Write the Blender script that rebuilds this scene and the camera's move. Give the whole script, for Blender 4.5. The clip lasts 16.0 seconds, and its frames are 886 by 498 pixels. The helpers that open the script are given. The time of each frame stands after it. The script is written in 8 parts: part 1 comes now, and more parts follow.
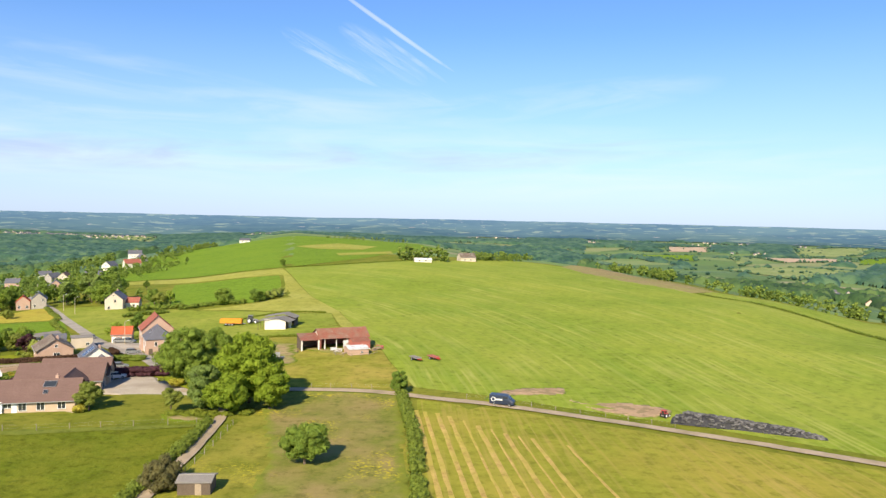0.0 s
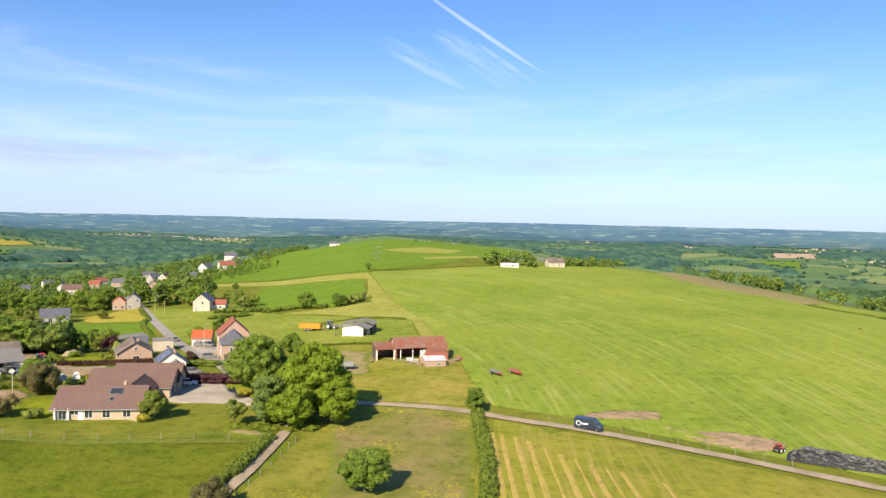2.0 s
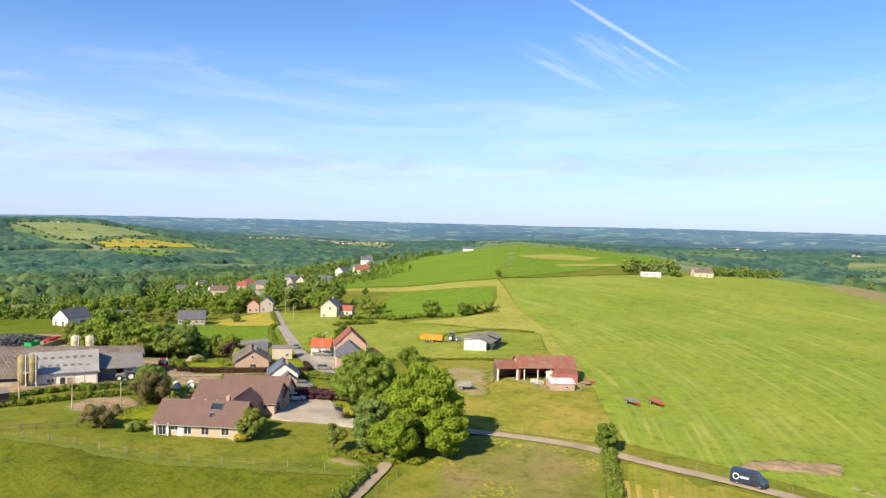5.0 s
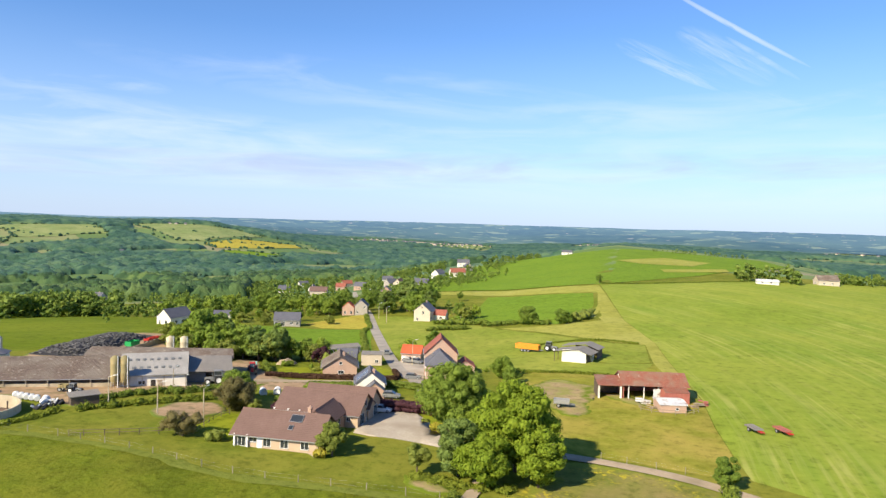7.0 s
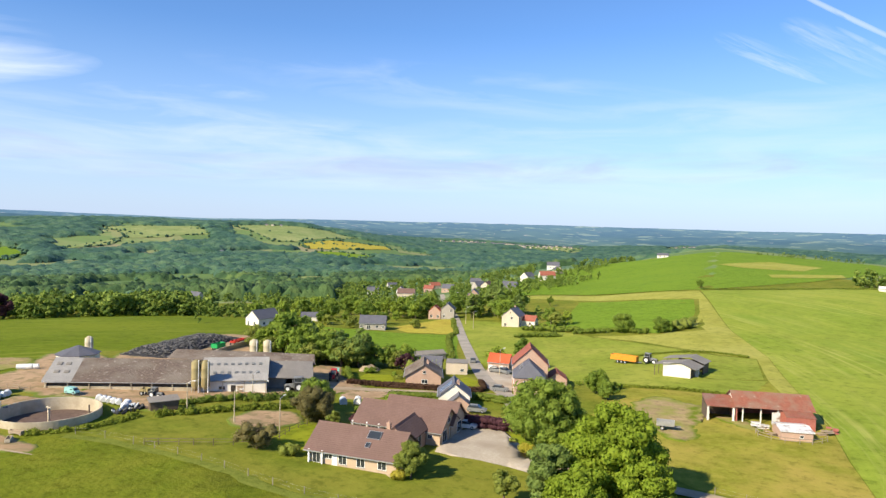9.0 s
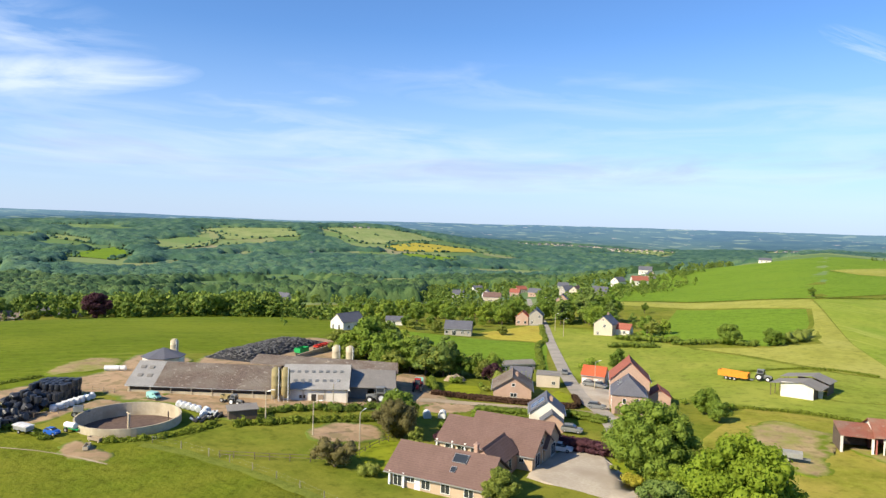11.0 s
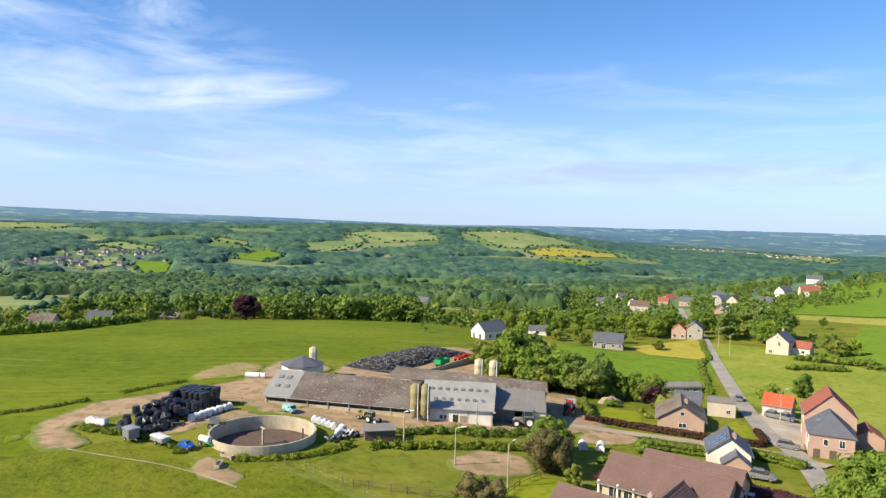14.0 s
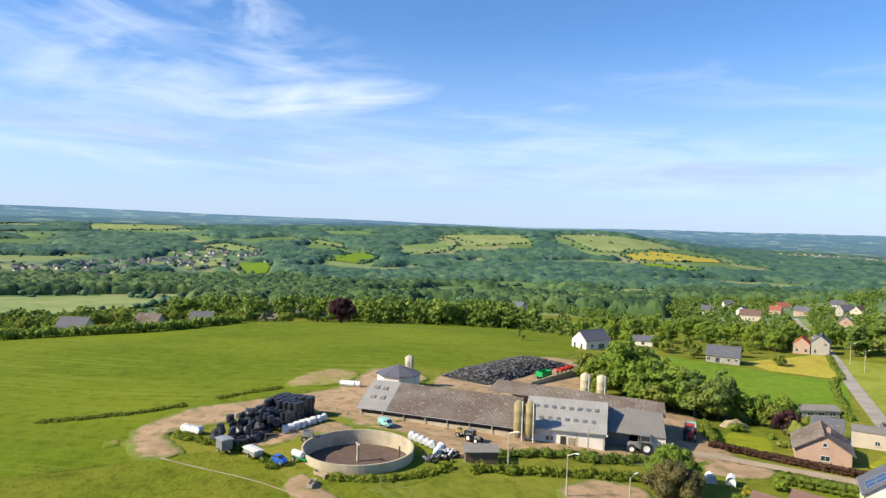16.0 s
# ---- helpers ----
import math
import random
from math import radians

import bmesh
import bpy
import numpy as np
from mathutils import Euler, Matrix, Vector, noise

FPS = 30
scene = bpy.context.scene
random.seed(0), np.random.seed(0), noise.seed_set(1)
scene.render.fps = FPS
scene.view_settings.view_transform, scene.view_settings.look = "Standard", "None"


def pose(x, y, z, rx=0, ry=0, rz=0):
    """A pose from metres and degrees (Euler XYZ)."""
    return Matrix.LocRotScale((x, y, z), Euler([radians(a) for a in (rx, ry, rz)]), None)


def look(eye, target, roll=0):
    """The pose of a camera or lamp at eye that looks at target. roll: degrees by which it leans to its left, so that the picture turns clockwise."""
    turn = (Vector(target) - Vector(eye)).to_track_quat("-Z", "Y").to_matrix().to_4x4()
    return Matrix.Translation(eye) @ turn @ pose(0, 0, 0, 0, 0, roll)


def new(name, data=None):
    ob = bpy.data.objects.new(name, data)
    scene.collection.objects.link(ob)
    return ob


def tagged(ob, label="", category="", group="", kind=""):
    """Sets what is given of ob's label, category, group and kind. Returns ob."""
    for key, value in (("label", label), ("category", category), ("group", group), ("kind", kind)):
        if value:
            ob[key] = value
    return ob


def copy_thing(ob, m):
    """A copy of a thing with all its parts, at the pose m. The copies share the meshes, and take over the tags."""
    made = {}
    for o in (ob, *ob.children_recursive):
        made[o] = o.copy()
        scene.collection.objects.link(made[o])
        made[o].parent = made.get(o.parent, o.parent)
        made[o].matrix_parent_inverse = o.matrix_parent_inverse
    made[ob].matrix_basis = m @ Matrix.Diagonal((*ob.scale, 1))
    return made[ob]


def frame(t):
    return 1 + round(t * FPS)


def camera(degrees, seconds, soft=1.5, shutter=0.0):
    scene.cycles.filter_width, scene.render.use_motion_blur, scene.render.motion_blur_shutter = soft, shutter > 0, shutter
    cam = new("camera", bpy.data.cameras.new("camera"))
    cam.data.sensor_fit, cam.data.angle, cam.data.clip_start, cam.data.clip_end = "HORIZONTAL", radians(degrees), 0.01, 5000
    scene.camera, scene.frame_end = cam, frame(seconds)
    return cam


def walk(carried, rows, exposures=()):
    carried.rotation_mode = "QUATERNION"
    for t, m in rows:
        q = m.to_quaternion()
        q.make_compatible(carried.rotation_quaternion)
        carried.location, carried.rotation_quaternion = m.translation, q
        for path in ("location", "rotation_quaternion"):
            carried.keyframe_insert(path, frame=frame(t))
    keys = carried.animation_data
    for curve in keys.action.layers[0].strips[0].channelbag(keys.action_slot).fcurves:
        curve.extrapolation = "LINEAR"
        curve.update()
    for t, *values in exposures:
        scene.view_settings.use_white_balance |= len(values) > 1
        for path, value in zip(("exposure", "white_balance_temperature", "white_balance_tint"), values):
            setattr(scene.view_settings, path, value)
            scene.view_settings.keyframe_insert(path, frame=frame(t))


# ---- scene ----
cam = camera(65.0, 16.0, 1.4)
# seconds, x, y, z, heading, tilt, roll
PATH = [
    (0.0, -0.00, 0.00, 40.00, 0.00, -2.53, 1.27),
    (0.5, 0.56, 3.01, 40.00, 1.83, -2.49, 1.30),
    (1.0, 1.07, 6.09, 40.02, 3.66, -2.44, 1.33),
    (1.5, 1.49, 9.21, 40.04, 5.53, -2.41, 1.36),
    (2.0, 1.81, 12.40, 40.07, 7.38, -2.39, 1.40),
    (2.5, 1.98, 15.54, 40.07, 9.20, -2.36, 1.43),
    (3.0, 2.06, 18.60, 40.08, 11.03, -2.32, 1.45),
    (3.5, 2.03, 21.58, 40.14, 12.86, -2.30, 1.46),
    (4.0, 1.96, 24.51, 40.26, 14.77, -2.28, 1.47),
    (6.5, -0.79, 38.42, 40.41, 24.54, -2.27, 1.63),
    (7.0, -1.82, 41.00, 40.41, 26.66, -2.28, 1.66),
    (7.5, -2.95, 43.50, 40.42, 28.75, -2.30, 1.68),
    (8.0, -4.18, 45.91, 40.45, 30.51, -2.31, 1.66),
    (8.5, -5.50, 48.25, 40.43, 32.23, -2.34, 1.64),
    (9.0, -6.93, 50.54, 40.41, 33.96, -2.35, 1.63),
    (11.5, -16.02, 60.41, 40.23, 42.72, -2.34, 1.69),
    (12.0, -18.01, 62.09, 40.21, 44.50, -2.34, 1.68),
    (12.5, -20.11, 63.64, 40.14, 46.45, -2.34, 1.66),
    (13.0, -22.29, 65.14, 40.09, 48.43, -2.33, 1.63),
    (13.5, -24.52, 66.53, 40.04, 50.36, -2.33, 1.60),
    (14.0, -26.80, 67.81, 40.00, 52.32, -2.32, 1.59),
    (14.5, -29.11, 68.97, 39.96, 54.30, -2.31, 1.59),
    (15.0, -31.47, 69.96, 39.93, 56.28, -2.29, 1.62),
    (15.5, -33.81, 70.82, 39.91, 58.11, -2.28, 1.65),
    (16.0, -36.19, 71.56, 39.95, 59.87, -2.29, 1.68),
]


def flight(x, y, z, heading, tilt, roll):
    return pose(x, y, z, 90 + tilt, 0, heading) @ pose(0, 0, 0, 0, 0, roll)


walk(cam, [(r[0], flight(*r[1:])) for r in PATH], [(0.0, 0.76, 6500, 10), (4.0, 0.76, 6460, 10), (9.0, 0.75, 6380, 9), (12.0, 0.73, 6300, 8), (16.0, 0.73, 6280, 8)])

# ---------------------------------------------------------------- sky, sun
SUN_ELEVATION, SUN_HEADING = 35.0, 195.0      # heading: clockwise from +y, where the sun stands


def build_sky():
    world = bpy.data.worlds.new("sky")
    scene.world = world
    world.use_nodes = True
    nt = world.node_tree
    nt.nodes.clear()
    N, L = nt.nodes.new, nt.links.new
    out, bg = N("ShaderNodeOutputWorld"), N("ShaderNodeBackground")
    sky = N("ShaderNodeTexSky")
    sky.sky_type = "NISHITA"
    sky.sun_disc = False
    sky.sun_elevation, sky.sun_rotation = radians(SUN_ELEVATION), radians(SUN_HEADING)
    sky.altitude, sky.air_density, sky.dust_density, sky.ozone_density = 250, 1.0, 0.2, 3.5
    bg.inputs["Strength"].default_value = 0.079
    co = N("ShaderNodeTexCoord")
    sep = N("ShaderNodeSeparateXYZ")
    L(co.outputs["Generated"], sep.inputs[0])

    def m(op, a, b=None, c=None, clamp=False):
        n = N("ShaderNodeMath")
        n.operation, n.use_clamp = op, clamp
        for i, v in enumerate((a, b, c)):
            if v is None:
                continue
            if isinstance(v, (int, float)):
                n.inputs[i].default_value = v
            else:
                L(v, n.inputs[i])
        return n.outputs[0]

    X, Y, Z = sep.outputs
    heading = m("ARCTAN2", m("MULTIPLY", X, -1), Y)          # radians, left positive
    el = m("ARCSINE", Z)

    def streak(h0, e0, turn, length, width, scale, seed, stretch=9.0, sharp=2.2, low=0.42):
        """A wisp of cirrus round a heading and height (degrees), combed along its own direction."""
        dh = m("MULTIPLY", m("SUBTRACT", heading, radians(h0)), -1)
        de = m("SUBTRACT", el, radians(e0))
        c, s = math.cos(radians(turn)), math.sin(radians(turn))
        u = m("ADD", m("MULTIPLY", dh, c), m("MULTIPLY", de, s))
        v = m("ADD", m("MULTIPLY", dh, -s), m("MULTIPLY", de, c))
        un, vn = m("DIVIDE", u, radians(length)), m("DIVIDE", v, radians(width))
        r = m("ADD", m("MULTIPLY", un, un), m("MULTIPLY", vn, vn))
        fall = m("SUBTRACT", 1.0, r, clamp=True)
        comb = N("ShaderNodeCombineXYZ")
        L(m("MULTIPLY", u, scale), comb.inputs[0])
        L(m("MULTIPLY", v, scale * stretch), comb.inputs[1])
        comb.inputs[2].default_value = seed
        tex = N("ShaderNodeTexNoise")
        tex.inputs["Scale"].default_value = 1.0
        tex.inputs["Detail"].default_value = 6.0
        tex.inputs["Roughness"].default_value = 0.58
        tex.inputs["Distortion"].default_value = 0.6
        L(comb.outputs[0], tex.inputs["Vector"])
        n = m("MULTIPLY", m("SUBTRACT", tex.outputs[0], low), sharp, clamp=True)
        return m("MULTIPLY", n, m("POWER", fall, 0.7))

    wisps = [
        (streak(4.6, 14.9, -31, 6.2, 0.20, 16, 1.3, 4, 4.0, 0.20), 0.60),
        (streak(2.6, 12.6, -33, 3.2, 0.22, 20, 4.3, 4, 3.4, 0.26), 0.34),
        (streak(5.2, 12.9, -30, 4.2, 1.3, 12, 3.1, 9, 3.0, 0.42), 0.42),
        (streak(9.3, 12.1, -24, 4.2, 0.30, 22, 5.7, 4, 4.0, 0.40), 0.46),
        (streak(9.8, 12.7, -26, 4.0, 0.9, 14, 2.7, 11, 3.4, 0.42), 0.46),
        (streak(6.1, 13.4, -31, 3.0, 0.24, 18, 6.4, 5, 3.6, 0.30), 0.42),
        (streak(4.0, 10.6, -20, 5.0, 1.0, 12, 2.6, 9, 2.4, 0.46), 0.30),
        (streak(80, 10.6, 3, 17.0, 5.0, 5.0, 2.2, 3.0, 3.6, 0.44), 1.0),
        (streak(70.5, 9.4, 7, 10.5, 1.5, 6, 8.2, 5, 3.6, 0.34), 1.0),
        (streak(76, 15.2, -6, 5.0, 2.0, 8, 9.4, 2.5, 3.2, 0.40), 0.95),
        (streak(92, 16, -10, 14.0, 6.0, 5, 1.4, 3, 3.2, 0.42), 0.9),
        (streak(57, 9.0, 2, 5.0, 0.7, 9, 4.9, 7, 2.6, 0.40), 0.35),
        (streak(51, 9.4, -3, 3.0, 0.6, 9, 4.1, 7, 2.6, 0.40), 0.45),
        (streak(84, 5.2, -3, 30.0, 2.6, 4.0, 6.5, 8, 3.4, 0.40), 0.66),
        (streak(45, 4.4, 0, 30.0, 2.3, 4.0, 3.5, 9, 3.4, 0.40), 0.58),
        (streak(33, 10.5, -4, 22.0, 2.0, 5.0, 5.2, 5, 3.0, 0.42), 0.42),
        (streak(14, 8.2, 3, 26.0, 1.8, 5.0, 8.8, 6, 3.0, 0.42), 0.45),
        (streak(-9, 9.4, 6, 13.0, 1.6, 6.0, 2.9, 5, 3.0, 0.42), 0.42),
        (streak(52, 6.6, -2, 22.0, 2.0, 5.0, 3.8, 6, 3.2, 0.40), 0.62),
        (streak(6, 4.6, 0, 46.0, 3.4, 3.4, 7.7, 8, 3.0, 0.40), 0.50),
        (streak(-16, 3.6, 2, 24.0, 2.0, 5.0, 5.1, 7, 3.2, 0.40), 0.42),
    ]
    cover = None
    for n, amount in wisps:
        w = m("MULTIPLY", n, amount)
        cover = w if cover is None else m("SUBTRACT", 1.0, m("MULTIPLY", m("SUBTRACT", 1.0, cover), m("SUBTRACT", 1.0, w)))
    # thin milky veil towards the horizon
    veil = m("MULTIPLY", m("POWER", m("SUBTRACT", 1.0, m("DIVIDE", m("ABSOLUTE", el), radians(15)), clamp=True), 1.3), 0.78)
    cover = m("MULTIPLY", cover, 0.9)
    tone = N("ShaderNodeMix")
    tone.data_type = "RGBA"
    tone.inputs["A"].default_value = (1, 1, 1, 1)
    tint = N("ShaderNodeMix")
    tint.data_type, tint.blend_type = "RGBA", "MULTIPLY"
    tint.inputs["Factor"].default_value = 1.0
    L(sky.outputs[0], tint.inputs["A"])
    tint.inputs["B"].default_value = (0.83, 1.06, 1.36, 1)
    milk = N("ShaderNodeMix")
    milk.data_type = "RGBA"
    L(veil, milk.inputs["Factor"])
    L(tint.outputs["Result"], milk.inputs["A"])
    milk.inputs["B"].default_value = SKY_VEIL
    L(milk.outputs["Result"], tone.inputs["A"])
    tone.inputs["B"].default_value = SKY_CLOUD
    L(cover, tone.inputs["Factor"])
    # low grey-violet bands in front of the bright horizon
    bands = None
    for n, amount in ((streak(24, 4.4, 1, 46.0, 1.3, 5.0, 4.4, 7, 3.2, 0.40), 0.62), (streak(78, 5.8, -4, 22.0, 1.5, 6.0, 6.1, 6, 3.2, 0.40), 0.6), (streak(-6, 5.2, 3, 20.0, 1.0, 6.0, 1.9, 7, 3.0, 0.42), 0.5),
                      (streak(50, 3.2, 0, 30.0, 0.9, 6.0, 9.9, 8, 3.0, 0.42), 0.5)):
        w = m("MULTIPLY", n, amount)
        bands = w if bands is None else m("MAXIMUM", bands, w)
    dusk = N("ShaderNodeMix")
    dusk.data_type = "RGBA"
    L(bands, dusk.inputs["Factor"])
    L(tone.outputs["Result"], dusk.inputs["A"])
    dusk.inputs["B"].default_value = SKY_BAND
    L(dusk.outputs["Result"], bg.inputs["Color"])
    L(bg.outputs[0], out.inputs[0])


SKY_CLOUD, SKY_VEIL, SKY_BAND = (6.8, 7.5, 8.9, 1), (4.7, 5.6, 7.5, 1), (3.9, 4.2, 5.9, 1)
build_sky()

sun = new("sun", bpy.data.lights.new("sun", "SUN"))
sun.data.energy, sun.data.angle, sun.data.color = 5.0, radians(0.53), (1.0, 0.865, 0.63)
_h, _e = radians(SUN_HEADING), radians(SUN_ELEVATION)
sun.matrix_world = look((math.sin(_h) * math.cos(_e) * 300, math.cos(_h) * math.cos(_e) * 300, math.sin(_e) * 300), (0, 0, 0))

# ---------------------------------------------------------------- materials
def material(name, a, b, grain=1.0, patch=12.0, rough=0.85, bump=0.25, metal=0.0, vary=0.0, island=0.0, spots=None,
             waves=None, gloss=0.3, c=None, local=False, soft=0.0, depth=0.0):
    """Two tones a and b mixed by noise at two real sizes (metres); c: a third tone in broad patches; vary / island: brightness spread
    per object / per loose piece; waves: (size, depth, axis) of a ribbed or coursed relief; spots: (colour, size, amount)."""
    mt = bpy.data.materials.new(name)
    mt.use_nodes = True
    nt = mt.node_tree
    N, L = nt.nodes.new, nt.links.new
    bsdf = nt.nodes["Principled BSDF"]
    bsdf.inputs["Roughness"].default_value, bsdf.inputs["Metallic"].default_value = rough, metal
    bsdf.inputs["Specular IOR Level"].default_value = gloss
    if local:
        pos = N("ShaderNodeTexCoord").outputs["Object"]
    else:
        pos = N("ShaderNodeNewGeometry").outputs["Position"]

    def noise_tex(size, detail=4.0, rough_=0.6, dist=0.0):
        t = N("ShaderNodeTexNoise")
        t.inputs["Scale"].default_value, t.inputs["Detail"].default_value = 1.0 / size, detail
        t.inputs["Roughness"].default_value, t.inputs["Distortion"].default_value = rough_, dist
        L(pos, t.inputs["Vector"])
        return t.outputs[0]

    def ramp(v, lo, hi):
        r = N("ShaderNodeMapRange")
        r.inputs["From Min"].default_value, r.inputs["From Max"].default_value = lo, hi
        L(v, r.inputs["Value"])
        return r.outputs[0]

    def mix(f, x, y, blend="MIX"):
        n = N("ShaderNodeMix")
        n.data_type, n.blend_type = "RGBA", blend
        for sock, v in ((n.inputs["Factor"], f), (n.inputs["A"], x), (n.inputs["B"], y)):
            if isinstance(v, (int, float)):
                sock.default_value = v
            elif isinstance(v, (tuple, list)):
                sock.default_value = (*v[:3], 1)
            else:
                L(v, sock)
        return n.outputs["Result"]

    fine, broad = noise_tex(grain), noise_tex(patch, 3.0, 0.5)
    col = mix(ramp(fine, 0.3, 0.7), a, b)
    if c:
        col = mix(ramp(broad, 0.42, 0.68), col, c)
    else:
        col = mix(ramp(broad, 0.3, 0.75), col, mix(0.5, col, tuple(v * 0.72 for v in a)))
    if spots:
        s = noise_tex(spots[1], 2.0, 0.5)
        col = mix(ramp(s, 1 - spots[2] * 0.5 - 0.12, 1 - spots[2] * 0.5), col, spots[0])
    if vary or island:
        src = N("ShaderNodeObjectInfo").outputs["Random"] if vary else N("ShaderNodeNewGeometry").outputs["Random Per Island"]
        amount = vary or island
        hsv = N("ShaderNodeHueSaturation")
        r = N("ShaderNodeMapRange")
        r.inputs["To Min"].default_value, r.inputs["To Max"].default_value = 1 - amount, 1 + amount
        L(src, r.inputs["Value"])
        L(r.outputs[0], hsv.inputs["Value"])
        h = N("ShaderNodeMapRange")
        h.inputs["To Min"].default_value, h.inputs["To Max"].default_value = 0.5 + amount * 0.06, 0.5 - amount * 0.05
        L(src, h.inputs["Value"])
        L(h.outputs[0], hsv.inputs["Hue"])
        L(col, hsv.inputs["Color"])
        col = hsv.outputs[0]
    L(col, bsdf.inputs["Base Color"])
    height = fine
    if waves:
        size, depth, axis = waves
        tc = N("ShaderNodeTexCoord")
        w = N("ShaderNodeTexWave")
        w.bands_direction = axis
        w.inputs["Scale"].default_value = 0.314 / size
        w.inputs["Distortion"].default_value = 0.15
        L(tc.outputs["Object"], w.inputs["Vector"])
        add = N("ShaderNodeMath")
        add.operation = "MULTIPLY_ADD"
        L(w.outputs["Fac"], add.inputs[0])
        add.inputs[1].default_value = depth
        L(fine, add.inputs[2])
        height = add.outputs[0]
        col2 = mix(ramp(w.outputs["Fac"], 0.0, 0.35), mix(0.14, col, (0.02, 0.02, 0.02)), col)
        L(col2, bsdf.inputs["Base Color"])
    if bump:
        bn = N("ShaderNodeBump")
        bn.inputs["Strength"].default_value, bn.inputs["Distance"].default_value = bump, depth or max(0.02, grain * 0.12)
        L(height, bn.inputs["Height"])
        L(bn.outputs[0], bsdf.inputs["Normal"])
    if soft:
        bsdf.inputs["Subsurface Weight"].default_value = 0.0
        tr = N("ShaderNodeBsdfTranslucent")
        L(col, tr.inputs["Color"])
        mx = N("ShaderNodeMixShader")
        mx.inputs[0].default_value = soft
        L(bsdf.outputs[0], mx.inputs[1])
        L(tr.outputs[0], mx.inputs[2])
        L(mx.outputs[0], nt.nodes["Material Output"].inputs[0])
    return mt


def grass(name, a, b, c, streak=None, fine=0.9, patch=30.0, flowers=None, bump=0.45, tufts=0.5):
    """Grass or crop: three tones; streak: (turn in degrees, spacing in metres, colour, amount, waviness, bend, middle of the bend, its shift with x)."""
    mt = bpy.data.materials.new(name)
    mt.use_nodes = True
    nt = mt.node_tree
    N, L = nt.nodes.new, nt.links.new
    bsdf = nt.nodes["Principled BSDF"]
    bsdf.inputs["Roughness"].default_value = 0.95
    bsdf.inputs["Specular IOR Level"].default_value = 0.04
    pos = N("ShaderNodeNewGeometry").outputs["Position"]

    def noise_tex(size, detail=4.0, vec=None, rough_=0.6):
        t = N("ShaderNodeTexNoise")
        t.inputs["Scale"].default_value, t.inputs["Detail"].default_value = 1.0 / size, detail
        t.inputs["Roughness"].default_value = rough_
        L(vec or pos, t.inputs["Vector"])
        return t.outputs[0]

    def ramp(v, lo, hi, t0=0.0, t1=1.0):
        r = N("ShaderNodeMapRange")
        for k, q in (("From Min", lo), ("From Max", hi), ("To Min", t0), ("To Max", t1)):
            r.inputs[k].default_value = q
        L(v, r.inputs["Value"])
        return r.outputs[0]

    def mix(f, x, y):
        n = N("ShaderNodeMix")
        n.data_type = "RGBA"
        for sock, v in ((n.inputs["Factor"], f), (n.inputs["A"], x), (n.inputs["B"], y)):
            if isinstance(v, (int, float)):
                sock.default_value = v
            elif isinstance(v, tuple):
                sock.default_value = (*v[:3], 1)
            else:
                L(v, sock)
        return n.outputs["Result"]

    tuft = noise_tex(fine, 5.0)
    mid = noise_tex(fine * 7, 4.0)
    broad = noise_tex(patch, 4.0, None, 0.55)
    col = mix(ramp(tuft, 0.3, 0.7), a, b)
    col = mix(ramp(mid, 0.35, 0.75, 0.0, 0.7), col, tuple(0.6 * v for v in a))
    col = mix(ramp(broad, 0.40, 0.66), col, c)
    tussock = noise_tex(fine * 2.6, 4.0, None, 0.7)
    col = mix(ramp(tussock, 0.52, 0.66, 0.0, tufts), col, tuple(0.45 * v for v in a))
    col = mix(ramp(tussock, 0.46, 0.34, 0.0, tufts * 0.5), col, tuple(min(1.0, 1.25 * v) for v in c))
    for streak in streak or ():
        turn = N("ShaderNodeMapping")              # the rows run along the turned y
        turn.inputs["Rotation"].default_value = (0, 0, radians(-streak[0]))
        L(pos, turn.inputs["Vector"])
        cut = N("ShaderNodeSeparateXYZ")
        L(turn.outputs[0], cut.inputs[0])

        def calc(op, p, q):
            n = N("ShaderNodeMath")
            n.operation = op
            for i, v in enumerate((p, q)):
                if isinstance(v, (int, float)):
                    n.inputs[i].default_value = v
                else:
                    L(v, n.inputs[i])
            return n.outputs[0]

        far = calc("SUBTRACT", calc("SUBTRACT", cut.outputs[1], streak[6]), calc("MULTIPLY", cut.outputs[0], streak[7]))
        drift = calc("MULTIPLY", noise_tex(90.0, 1.0), streak[4])
        u = calc("ADD", calc("ADD", cut.outputs[0], calc("MULTIPLY", calc("MULTIPLY", far, far), streak[5])), drift)
        row = N("ShaderNodeCombineXYZ")
        L(u, row.inputs[0])
        L(calc("MULTIPLY", cut.outputs[1], 0.03), row.inputs[1])
        s = noise_tex(streak[1], 3.0, row.outputs[0], 0.62)
        where = noise_tex(45.0, 2.0)
        amt = N("ShaderNodeMath")
        amt.operation = "MULTIPLY"
        L(ramp(s, 0.49, 0.63, 0.0, streak[3]), amt.inputs[0])
        L(ramp(where, 0.36, 0.62, 0.15, 1.0), amt.inputs[1])
        col = mix(amt.outputs[0], col, streak[2])
    if flowers:
        fl = noise_tex(0.7, 3.0)
        wh = noise_tex(16.0, 3.0)
        amt = N("ShaderNodeMath")
        amt.operation = "MULTIPLY"
        L(ramp(fl, 0.50, 0.66), amt.inputs[0])
        L(ramp(wh, 0.50, 0.64), amt.inputs[1])
        col = mix(amt.outputs[0], col, flowers)
    L(col, bsdf.inputs["Base Color"])
    bn = N("ShaderNodeBump")
    bn.inputs["Strength"].default_value, bn.inputs["Distance"].default_value = bump, 0.25
    L(tuft, bn.inputs["Height"])
